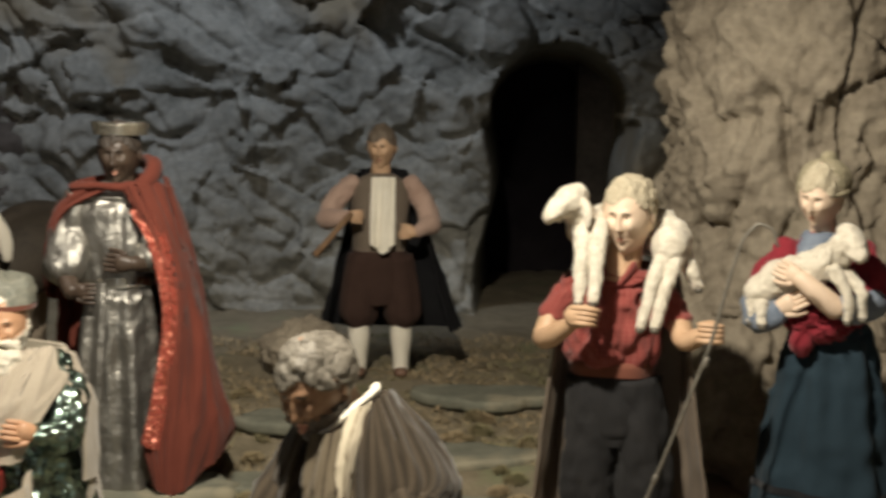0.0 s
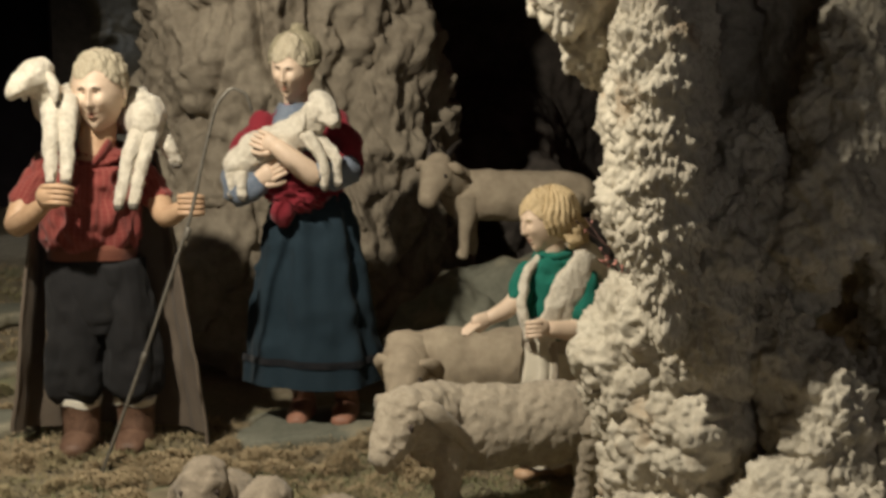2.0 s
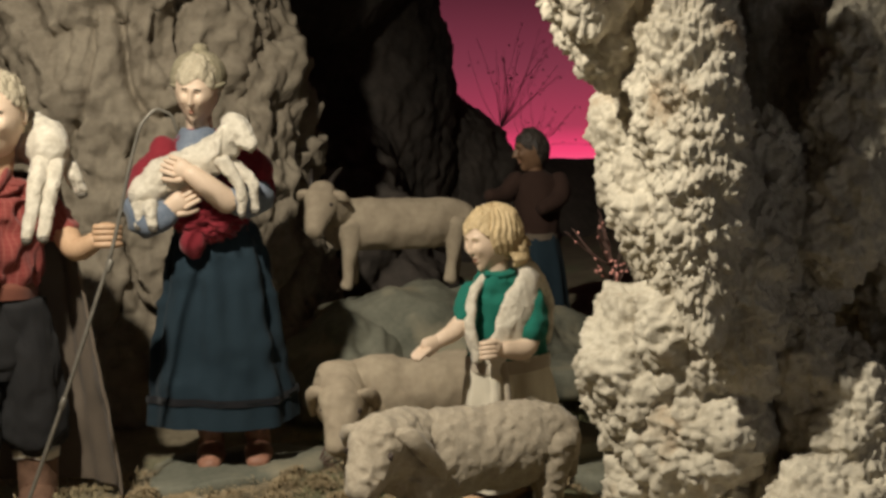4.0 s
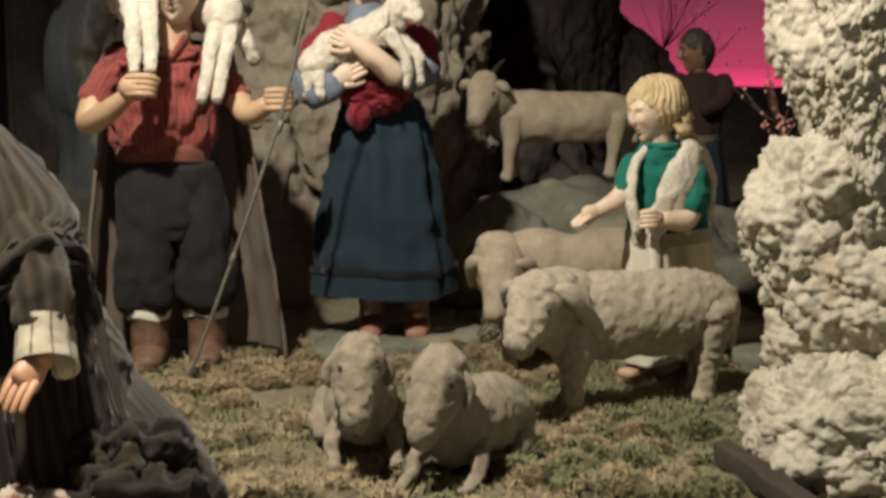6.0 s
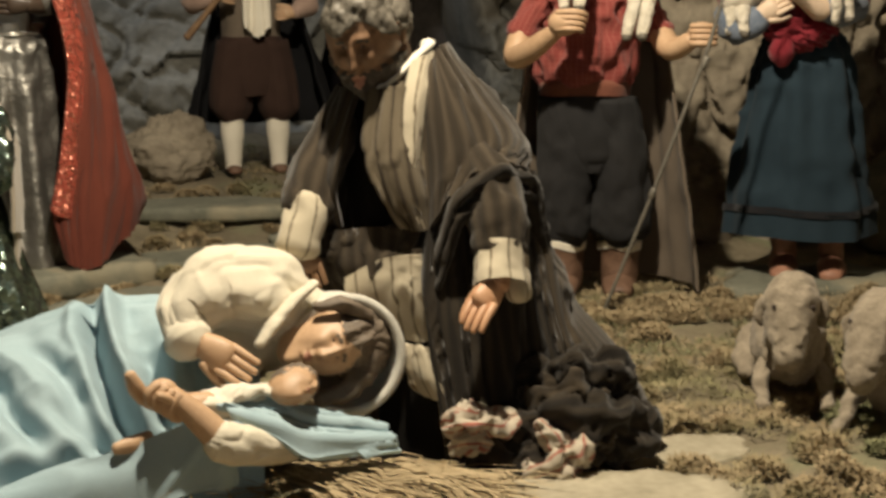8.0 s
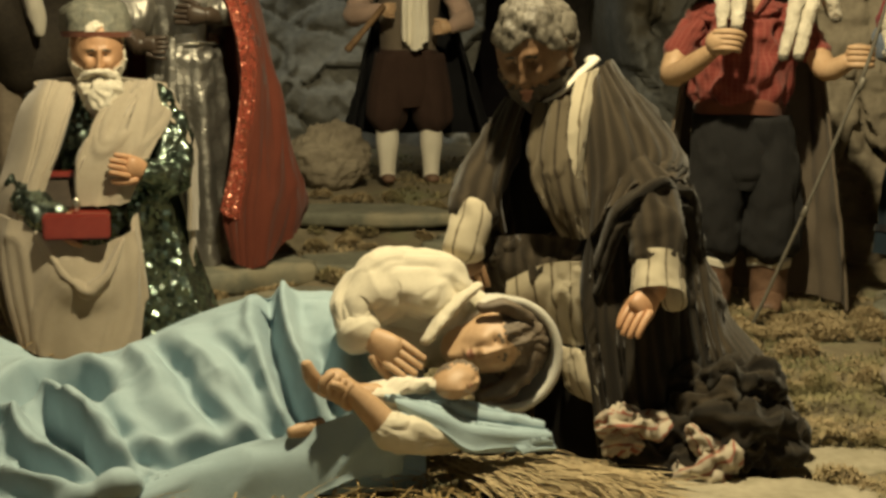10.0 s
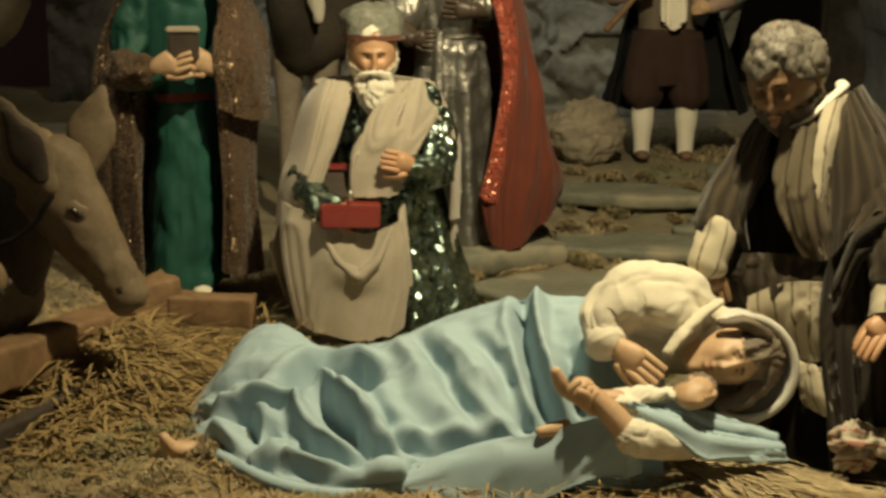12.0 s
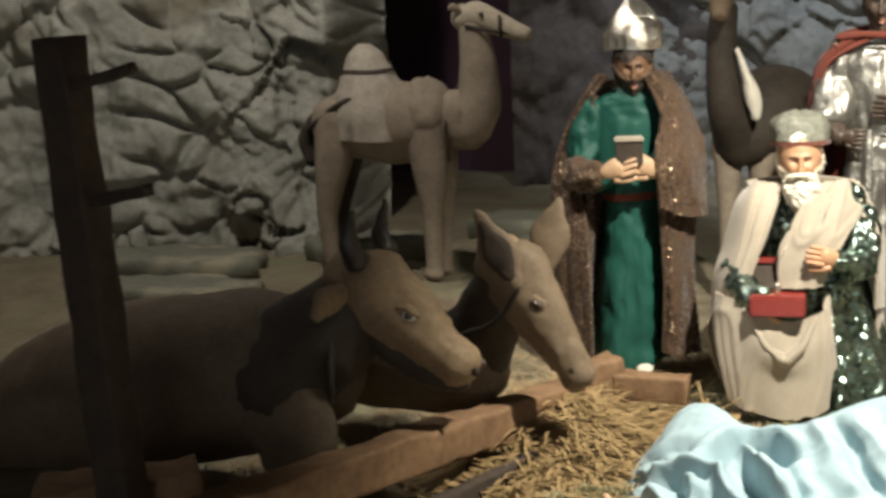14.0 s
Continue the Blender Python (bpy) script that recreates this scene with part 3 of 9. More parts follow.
    def hand(self, wrist, tip, key="skin", width=0.028, curl=0.3, up=(0, 0, 1), thumb=1):
        """A carved hand from wrist to finger tips."""
        a, b = np.array(wrist, float), np.array(tip, float)
        way = b - a
        length = np.linalg.norm(way)
        way /= length
        up = np.array(up, float)
        side = np.cross(way, up)
        side /= np.linalg.norm(side) + 1e-9
        nor = np.cross(side, way)
        mid = a + way * length * 0.48
        self.tube([a, a + way * length * 0.25, mid], [(width * 0.34, width * 0.3), (width * 0.5, width * 0.3), (width * 0.52, width * 0.26)], key, 10, True, 2)
        for n, o in enumerate((-0.39, -0.13, 0.13, 0.39)):
            k = mid + side * o * width
            reach = length * (0.52, 0.56, 0.54, 0.44)[n]
            p1 = k + way * reach * 0.5 - nor * curl * reach * 0.12
            p2 = k + way * reach * (1 - 0.35 * curl) - nor * curl * reach * 0.55
            self.tube([k, p1, p2], [width * 0.14, width * 0.13, width * 0.10], key, 8, True, 2)
        k = a + way * length * 0.25 + side * thumb * 0.45 * width
        self.tube([k, k + (way * 0.45 + side * thumb * 0.22) * width - nor * 0.25 * width, k + (way * 0.85 + side * thumb * 0.22) * width - nor * 0.42 * width], [width * 0.16, width * 0.15, width * 0.11], key, 8, True, 2)

    def sheet(self, pts, key, thick=0.004):
        """A cloth surface with two sides and edges."""
        pts = np.asarray(pts, float)
        du, dv = np.gradient(pts, axis=1), np.gradient(pts, axis=0)
        n = np.cross(du, dv)
        n /= np.linalg.norm(n, axis=2)[..., None] + 1e-9
        back = pts - n * thick
        c = pts.shape[1]
        loop = np.concatenate([pts, back[:, ::-1]], 1)
        self.grid(loop, key, True)
        self.grid(np.stack([pts[0], back[0]]), key, False)
        self.grid(np.stack([pts[-1], back[-1]]), key, False)

    def patch(self, rows, key, thick=0.005, nu=60, nv=60, fold=0.004, along=7.0, across=26.0, seed=0):
        """Draped cloth over a coarse net of corners, rows from the top down, with soft folds running down it."""
        C = np.array(rows, float)

        def dense(a, n, axis):
            a = np.moveaxis(a, axis, 0)
            t = np.linspace(0, len(a) - 1, n)
            i = np.clip(t.astype(int), 0, len(a) - 2)
            k = (t - i).reshape(-1, *[1] * (a.ndim - 1))
            pad = np.concatenate([2 * a[:1] - a[1:2], a, 2 * a[-1:] - a[-2:-1]])
            p0, p1, p2, p3 = pad[i], pad[i + 1], pad[i + 2], pad[i + 3]
            return np.moveaxis(0.5 * (2 * p1 + (p2 - p0) * k + (2 * p0 - 5 * p1 + 4 * p2 - p3) * k**2 + (3 * p1 - p0 - 3 * p2 + p3) * k**3), 0, axis)

        P = dense(dense(C, nv, 0), nu, 1)
        nor = np.cross(np.gradient(P, axis=1), np.gradient(P, axis=0))
        nor /= np.linalg.norm(nor, axis=2)[..., None] + 1e-9
        width = np.linalg.norm(np.diff(P, axis=1), axis=2).mean(0).sum()
        tall = np.linalg.norm(np.diff(P, axis=0), axis=2).mean(1).sum()
        U, V = np.meshgrid(np.linspace(0, width, nu), np.linspace(0, tall, nv))
        q2 = np.stack([U * across, V * along, 0 * U], -1).reshape(-1, 3)
        q2 = q2 + 0.5 * np.stack([fbm(q2, 0.6, 2, seed + 1), fbm(q2, 0.6, 2, seed + 2), 0 * q2[:, 0]], 1)
        w = 0.3 - (1 - np.abs(value_noise(q2, 1.0, seed + 3))) ** 3 + 0.5 * (0.3 - (1 - np.abs(value_noise(q2, 2.1, seed + 4))) ** 4)
        self.sheet(P + nor * (fold * w.reshape(U.shape))[..., None], key, thick)

    def finish(self, name, m, label, category, group=""):
        v = np.array(self.v)
        ob = mesh_object(name, v, self.f, self.mats, self.i, self.uv)
        bm = bmesh.new()
        bm.from_mesh(ob.data)
        bmesh.ops.recalc_face_normals(bm, faces=bm.faces)
        bm.to_mesh(ob.data)
        bm.free()
        ob.matrix_world = m
        return tagged(ob, label, category, group)


def cape_sheet(top, bottom, cols=48, rows=28, waves=7, amp=0.012, seed=0, flare=1.0):
    """Points of a hanging cloth between a top and a bottom edge, each a list of points."""
    rng = np.random.RandomState(seed)
    s = np.linspace(0, 1, cols)

    def along(pts):
        pts = np.array(pts, float)
        return np.stack([np.interp(s, np.linspace(0, 1, len(pts)), pts[:, k]) for k in range(3)], 1)

    a, b = along(top), along(bottom)
    for e in (a, b):
        for _ in range(3):
            e[1:-1] = 0.25 * e[:-2] + 0.5 * e[1:-1] + 0.25 * e[2:]
    t = np.linspace(0, 1, rows)[:, None, None]
    p = a[None] * (1 - t) + b[None] * t
    out = np.cross(np.gradient(p, axis=1), np.gradient(p, axis=0))
    out /= np.linalg.norm(out, axis=2)[..., None] + 1e-9
    ph = rng.uniform(0, 6.28, 3)
    tt = np.linspace(0, 1, rows)[:, None]
    bent = s + 0.07 * np.sin(2 * np.pi * 1.3 * s + ph[1]) + 0.03 * np.sin(2 * np.pi * (2.9 * s + 0.5 * tt) + ph[2])
    w = np.sin(2 * np.pi * waves * bent + ph[0] + 0.9 * tt) * 0.7 + 0.45 * np.sin(2 * np.pi * waves * 0.53 * bent + ph[1] - 1.3 * tt)
    w = w + 0.5 * fbm(p.reshape(-1, 3), 16.0, 2, seed + 2).reshape(w.shape)
    return p + out * (amp * (0.25 + 0.75 * flare * tt) * w)[..., None]

# ---- the stage floor ----


def ground_height(x, y):
    p = np.stack([x, y, 0 * x], -1)
    z = 0.08 * smoothstep(2.5, 3.5, y) * smoothstep(-0.9, -0.4, x) + 0.10 * smoothstep(2.1, 2.6, y) * smoothstep(-0.75, -1.2, x)
    z = z + 0.05 * smoothstep(2.2, 2.7, y) * smoothstep(1.0, 1.5, x)
    z = z - 0.02 * smoothstep(1.45, 1.2, y)
    z = z - 0.04 * np.exp(-(((x + 0.36) / 0.16) ** 2) - ((y - 2.22) / 0.14) ** 2)
    return z + 0.012 * fbm(p, 4.0, 3, 3) + 0.005 * fbm(p, 22.0, 3, 8) - 0.008


def height_at(x, y):
    return float(ground_height(np.array([x]), np.array([y]))[0])


def sheet_mesh(name, P, mat, kind="structure", label="", category=""):
    r, c, _ = P.shape
    idx = np.arange(r * c).reshape(r, c)
    f = np.stack([idx[:-1, :-1], idx[:-1, 1:], idx[1:, 1:], idx[1:, :-1]], -1).reshape(-1, 4)
    ob = mesh_object(name, P.reshape(-1, 3), f.tolist(), [mat])
    return tagged(ob, label, category, "", kind)


gx = np.concatenate([np.linspace(-4.2, -1.6, 40), np.linspace(-1.58, 1.9, 230), np.linspace(1.94, 6.0, 50)])
gy = np.concatenate([np.linspace(0.75, 1.2, 14), np.linspace(1.22, 3.2, 140), np.linspace(3.25, 7.5, 60)])
X, Y = np.meshgrid(gx, gy)
Z = ground_height(X.ravel(), Y.ravel()).reshape(X.shape)
sheet_mesh("ground", np.stack([X, Y, Z], -1), M("ground"), label="brown earth floor of the crib scene with moss", category="ground")

# front of the raised stage and the hall round the viewer


def box(bm, x0, x1, y0, y1, z0, z1, bevel=0.0):
    g = bmesh.ops.create_cube(bm, size=1.0, matrix=Matrix.Translation(((x0 + x1) / 2, (y0 + y1) / 2, (z0 + z1) / 2)) @ Matrix.Diagonal((x1 - x0, y1 - y0, z1 - z0, 1)))
    if bevel:
        edges = list({e for v in g["verts"] for e in v.link_edges})
        bmesh.ops.bevel(bm, geom=edges, offset=bevel, segments=2, affect="EDGES")
    return g["verts"]


def structure(name, boxes, mat, label, category, bevel=0.0):
    bm = bmesh.new()
    for b in boxes:
        box(bm, *b, bevel)
    me = bpy.data.meshes.new(name)
    bm.to_mesh(me)
    bm.free()
    me.materials.append(mat)
    return tagged(new(name, me), label, category, "", "structure")


structure("stage_front", [(-4.2, 6.0, 0.69, 0.748, -0.76, 0.0)], M("wood_dark"), "dark wooden front of the raised stage", "stage", 0.004)
structure("floor", [(-4.4, 6.2, -3.0, 0.688, -0.86, -0.76)], M("hall"), "pale grey floor of the visitors' hall", "floor")
# The gap in this unseen wall is added to let the world's fill light in.
structure("wall_south", [(-4.4, -0.9, -3.1, -3.004, -0.86, 2.7), (1.7, 6.2, -3.1, -3.004, -0.86, 2.7), (-0.9, 1.7, -3.1, -3.004, 1.5, 2.7)], M("hall"), "plain pale wall with an added unseen opening that lets in fill light", "wall")
structure("wall_west", [(-4.5, -4.404, -3.1, 7.6, -0.86, 2.7)], M("hall"), "plain pale wall of the hall", "wall")
structure("wall_east", [(6.204, 6.3, -3.1, 7.6, -0.86, 2.7)], M("hall"), "plain pale wall of the hall", "wall")
structure("wall_north", [(-4.4, 6.2, 7.6, 7.7, -0.86, 2.7)], M("black"), "plain dark wall behind the scene", "wall")
structure("ceiling", [(-4.5, 6.3, -3.1, 7.7, 2.704, 2.8)], M("ceiling"), "plain grey ceiling", "ceiling")

# ---- rock walls ----


def facets(p, freq, seed):
    """Tilted flat chips: each point follows the slope of its nearest centre."""
    q = np.asarray(p, float) * freq + 1000.0
    i = np.floor(q).astype(np.int64)
    best = np.full(len(q), 9.0)
    value = np.zeros(len(q))
    for a in (-1, 0, 1):
        for b in (-1, 0, 1):
            for c in (-1, 0, 1):
                n = i + (a, b, c)
                centre = n + np.stack([lattice(n[:, 0], n[:, 1], n[:, 2], seed + s) for s in (11, 23, 37)], 1)
                slope = np.stack([lattice(n[:, 0], n[:, 1], n[:, 2], seed + s) for s in (41, 53, 67)], 1) * 2 - 1
                d = np.linalg.norm(q - centre, axis=1)
                v = ((q - centre) * slope).sum(1) + 0.35 * (lattice(n[:, 0], n[:, 1], n[:, 2], seed + 71) - 0.5)
                near = d < best
                best, value = np.where(near, d, best), np.where(near, v, value)
    return value / freq


def relief(p, seed, lump=2.2, crack=3.0):
    """Folded, crumpled rock with slanting creases, as an offset in metres towards the viewer."""
    c, sn = math.cos(0.62), math.sin(0.62)
    along, up = p[:, 0] + p[:, 1] * 0.6, p[:, 2]
    q = np.stack([(along * c - up * sn), p[:, 1] * 0.3, (along * sn + up * c) * 2.1], 1)
    q = q + 0.16 * np.stack([fbm(p, 2.2, 3, seed + 40), fbm(p, 2.2, 3, seed + 41), fbm(p, 2.2, 3, seed + 42)], 1)
    z = 0.09 * fbm(p, 1.3, 3, seed + 3)
    for freq, depth, k in ((lump * 0.55, 0.075, 0), (lump * 1.2, 0.042, 1), (lump * 2.6, 0.022, 2)):
        n1 = value_noise(q, freq, seed + 60 + k)
        z = z - depth * (1 - np.abs(n1)) ** 3 + depth * 0.45 * n1
        mask = smoothstep(0.0, 0.35, value_noise(p, freq * 0.8, seed + 70 + k))
        z = z - depth * 0.9 * mask * smoothstep(0.07, 0.0, np.abs(n1))
    w = p + 0.05 * np.stack([fbm(p, 4.0, 3, seed + 80), fbm(p, 4.0, 3, seed + 81), fbm(p, 4.0, 3, seed + 82)], 1)
    w = w * (1, 1, 1.5)
    return z * 0.8 + 0.18 * facets(w, 2.0, seed) + 0.17 * facets(w, 4.6, seed + 3) + 0.09 * facets(w, 14.0, seed + 5) + 0.008 * fbm(p, 12.0, 4, seed + 5) + 0.06


def rubble(p, seed, lump=4.2):
    """Rounded stones in mortar."""
    q = p + 0.11 * np.stack([fbm(p, 2.6, 2, seed + 40), fbm(p, 2.6, 2, seed + 41), fbm(p, 2.6, 2, seed + 42)], 1)
    d1, d2 = cells(q * (1, 1, 1.3), lump * 0.85, seed)
    e1, e2 = cells(q * (1, 1, 1.2) + 7.3, lump * 1.55, seed + 2)
    small = smoothstep(-0.05, 0.15, fbm(p, 2.6, 2, seed + 12))
    show = 0.12 + 0.88 * smoothstep(-0.25, 0.3, fbm(p, 2.3, 3, seed + 9))
    z = show * ((1 - small) * (0.042 * smoothstep(0.0, 0.24, d2 - d1) + 0.05 * (0.6 - d1)) + small * (0.026 * smoothstep(0.0, 0.24, e2 - e1) + 0.028 * (0.6 - e1) + 0.012))
    drip = value_noise(p * (1, 1, 0.22), 9.0, seed + 4)
    z = z + 0.03 * facets(q, 9.0, seed + 15)
    return z + 0.05 * fbm(p, 1.8, 3, seed + 3) + 0.05 * np.abs(drip) * (1 - show) + 0.012 * fbm(p, 11.0, 4, seed + 5) + 0.035 * (0.4 - np.abs(fbm(p, 5.5, 3, seed + 6)))


def rubble_and_rock(p, seed, lump=4.2):
    """Rubble that gives way to folded natural rock at its right end."""
    m = smoothstep(-2.30, -2.12, p[:, 0] + 0.12 * fbm(p, 3.0, 2, seed + 30))
    fall = value_noise(p * (1, 1, 0.3), 7.0, seed + 31)
    rock = relief(p, seed + 50, 4.4) + 0.05 * (1 - np.abs(fall)) ** 2
    return rubble(p, seed, lump) * (1 - m) + rock * m


def rock_wall(name, a, b, z0, z1, nx, nz, mat, seed, label, shape=None, amount=1.0, lump=2.2, skin=relief):
    """A rock face over the plan line from a to b; shape(u, x, z) adds metres away from the viewer."""
    a, b = np.array(a, float), np.array(b, float)
    u = np.linspace(0, 1, nx)
    zz = np.linspace(z0, z1, nz)
    U, ZZ = np.meshgrid(u, zz)
    way = (b - a) / np.linalg.norm(b - a)
    nor = np.array([way[1], -way[0]])
    xy = a + U[..., None] * (b - a)
    P = np.concatenate([xy, ZZ[..., None]], -1).reshape(-1, 3)
    off = skin(P, seed, lump) * amount
    if shape is not None:
        off = off - shape(U.ravel(), P[:, 0], P[:, 2])
    P = P + np.concatenate([off[:, None] * nor, np.zeros((len(P), 1))], 1)
    return sheet_mesh(name, P.reshape(nz, nx, 3), mat, label=label, category="rock wall")


def arch_shape(u, x, z):
    # An arched passage, 0.46 m wide and 1.0 m high.
    half = 0.225 + 0.03 * np.sin(9 * z)
    top = 0.72 + 0.0 * x
    rise = np.sqrt(np.clip(1 - ((x - 0.70) / half) ** 2, 0, 1)) * 0.26
    inside = smoothstep(0.05, -0.02, np.abs(x - 0.70) - half) * smoothstep(0.05, -0.02, z - top - rise)
    return 1.5 * inside


rock_wall("rock_wall_back", (-1.45, 4.75), (1.5, 4.75), -0.05, 2.3, 330, 240, M("rock_grey"), 3, "folded grey painted rock wall with an arched passage", arch_shape)
# Black sheet and dark pillar carry the passage's shade in their colour.
structure("passage_shade_end", [(0.2, 1.3, 5.90, 5.95, 0.0, 1.4)], M("black"), "black sheet in the passage, its darkness put into the colour", "wall")
structure("passage_pillar", [(0.80, 0.98, 5.35, 5.55, 0.0, 1.2)], M("rock_dark"), "square pillar inside the passage, its dimness put into the colour", "pillar", 0.02)


def left_wall_shape(u, x, z):
    return 0.5 * smoothstep(0.93, 1.0, u)


rock_wall("rock_wall_left", (-3.6, 2.5), (-1.82, 3.25), -0.05, 2.3, 320, 300, M("plaster"), 21, "pale plastered rubble stone wall", left_wall_shape, 1.0, 7.5, rubble_and_rock)
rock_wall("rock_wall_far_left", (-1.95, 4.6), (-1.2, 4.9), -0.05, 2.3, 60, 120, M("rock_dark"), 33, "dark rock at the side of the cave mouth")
# A flat dark violet panel closes the cave mouth.
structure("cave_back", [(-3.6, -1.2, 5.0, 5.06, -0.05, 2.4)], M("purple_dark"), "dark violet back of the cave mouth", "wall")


def rock_lump(name, parts, mat, seed, label, category="rock", amp=0.02, freq=26.0, ridges=0.0, detail=1.0, kind="structure"):
    """Overlapping boulders: (centre, radii, turn) with knobbly, pitted skins, as one rock."""
    V, F = [], []
    for n, (centre, radii, turn) in enumerate(parts):
        big = max(radii)
        seg, rings = int(min(360, max(48, 1100 * big * detail))), int(min(420, max(36, 760 * big * detail)))
        u = np.linspace(0, 2 * np.pi, seg, endpoint=False)
        w = np.linspace(-np.pi / 2 + 0.02, np.pi / 2 - 0.02, rings)
        d = np.stack([np.cos(w)[:, None] * np.sin(u)[None], -np.cos(w)[:, None] * np.cos(u)[None], np.repeat(np.sin(w)[:, None], seg, 1)], -1).reshape(-1, 3)
        p = d * np.asarray(radii)
        rot = np.array(Euler([radians(t) for t in turn]).to_matrix())
        p, d = p @ rot.T + np.asarray(centre), d @ rot.T
        big_wave = fbm(p, 3.2 / max(0.25, big * 2), 3, seed + n) * 0.22 * min(radii)
        c1, c2 = cells(p, freq, seed)
        k1, k2 = cells(p, freq * 2.3, seed + 5)
        m1, m2 = cells(p, freq * 5.0, seed + 8)
        off = big_wave + amp * (0.75 - c1) * 0.75 + amp * 0.55 * (0.7 - k1) + amp * 0.40 * (0.6 - m1) + amp * 0.6 * fbm(p, freq * 0.4, 4, seed + 9)
        if ridges:
            q = p * (1, 1, 0.28)
            r1, r2 = cells(q + 0.05 * np.stack([fbm(p, 5, 2, 1), fbm(p, 5, 2, 2), 0 * p[:, 0]], 1), 7.0, seed + 2)
            n1 = fbm(p * (1, 1, 0.45), 3.0, 3, seed + 12)
            off = off + 0.20 * facets(p, 5.0, seed + 4) + 0.22 * facets(p, 13.0, seed + 6) + 0.55 * ridges * (0.6 - r1) + ridges * 0.9 * (np.abs(n1) - 0.3) - ridges * 0.8 * smoothstep(0.05, 0, np.abs(n1))
        p = p + d * off[:, None]
        base = len(V) and sum(len(v) for v in V)
        V.append(p)
        idx = np.arange(seg * rings).reshape(rings, seg) + base
        nx = np.roll(idx, -1, 1)
        F.append(np.stack([idx[:-1], nx[:-1], nx[1:], idx[1:]], -1).reshape(-1, 4))
    ob = mesh_object(name, np.concatenate(V), np.concatenate(F).tolist(), [mat])
    return tagged(ob, label, category, "", kind)


rock_lump("rock_pillar_tan", [((1.19, 3.22, 0.75), (0.33, 0.42, 1.25), (0, 3, 0)), ((1.37, 3.14, 0.35), (0.23, 0.33, 0.75), (0, -6, 0)), ((0.98, 3.12, 0.25), (0.16, 0.25, 0.42), (0, 8, 0)), ((1.18, 3.1, 0.06), (0.34, 0.34, 0.22), (0, 0, 0)), ((1.18, 3.3, 1.6), (0.50, 0.45, 0.7), (0, 0, 0))], M("rock_tan"), 5, "broad tan rock pillar with vertical folds and cracks", "rock", 0.045, 9.0, 0.045, 0.45)

rock_lump("tufa_column", [
    ((1.315, 1.54, 0.64), (0.045, 0.07, 0.24), (0, 0, 0)),
    ((1.275, 1.46, 0.66), (0.046, 0.07, 0.26), (0, 3, 0)),
    ((1.235, 1.38, 0.64), (0.046, 0.06, 0.27), (0, 0, 0)),
    ((1.198, 1.31, 0.62), (0.044, 0.05, 0.25), (0, -3, 0)),
    ((1.285, 1.54, 0.57), (0.040, 0.05, 0.08), (0, 0, 0)),
    ((1.240, 1.42, 0.52), (0.046, 0.06, 0.09), (0, 0, 20)),
    ((1.272, 1.49, 0.29), (0.072, 0.09, 0.105), (0, 0, 0)),
    ((1.290, 1.41, 0.37), (0.075, 0.10, 0.10), (0, 0, 0)),
    ((1.285, 1.42, 0.24), (0.070, 0.09, 0.09), (0, 0, 0)),
    ((1.275, 1.48, 0.15), (0.055, 0.06, 0.07), (0, 0, 0)),
    ((1.275, 1.34, 0.42), (0.055, 0.07, 0.12), (0, 0, 0)),
    ((1.270, 1.43, 0.05), (0.110, 0.12, 0.10), (0, 0, 0)),
    ((1.350, 1.36, 0.06), (0.150, 0.12, 0.13), (0, 0, 0)),
    ((1.440, 1.28, 0.08), (0.180, 0.13, 0.17), (0, 0, 0)),
    ((1.620, 1.42, 0.12), (0.200, 0.16, 0.22), (0, 0, 0)),
    ((1.165, 1.45, 0.790), (0.058, 0.07, 0.080), (0, 14, 0)),
    ((1.185, 1.45, 0.720), (0.030, 0.04, 0.060), (0, 0, 0)),
    ((1.122, 1.44, 0.775), (0.026, 0.03, 0.040), (0, 0, 0)),
    ((1.330, 1.36, 0.545), (0.040, 0.05, 0.075), (0, 10, 0)),
    ((1.375, 1.34, 0.470), (0.045, 0.05, 0.090), (0, -25, 0)),
    ((1.340, 1.36, 0.410), (0.040, 0.05, 0.060), (0, -30, 0)),
    ((1.375, 1.32, 0.330), (0.035, 0.05, 0.090), (0, -20, 0)),
    ((1.400, 1.28, 0.240), (0.045, 0.06, 0.100), (0, 0, 0)),
    ((1.500, 1.27, 0.230), (0.080, 0.08, 0.120), (0, 0, 0)),
    ((1.600, 1.30, 0.220), (0.070, 0.08, 0.130), (0, 12, 0)),
    ((1.400, 1.29, 0.520), (0.045, 0.05, 0.100), (0, 18, 0)),
    ((1.440, 1.30, 0.640), (0.060, 0.06, 0.120), (0, 12, 0)),
    ((1.520, 1.29, 0.420), (0.045, 0.06, 0.150), (0, -4, 0)),
    ((1.590, 1.34, 0.720), (0.070, 0.08, 0.220), (0, 0, 0)),
    ((1.680, 1.36, 0.500), (0.090, 0.10, 0.400), (0, 0, 0)),
    ((1.250, 1.56, 0.775), (0.055, 0.07, 0.10), (0, -10, 0)),
    ((1.290, 1.53, 0.87), (0.11, 0.09, 0.07), (0, 0, 0)),
    ((1.375, 1.47, 0.98), (0.20, 0.16, 0.16), (0, 0, 0)),
], M("tufa"), 17, "pale pitted tufa rock fin with knobbly lumps", "rock", 0.019, 40.0, 0.0, 1.5)
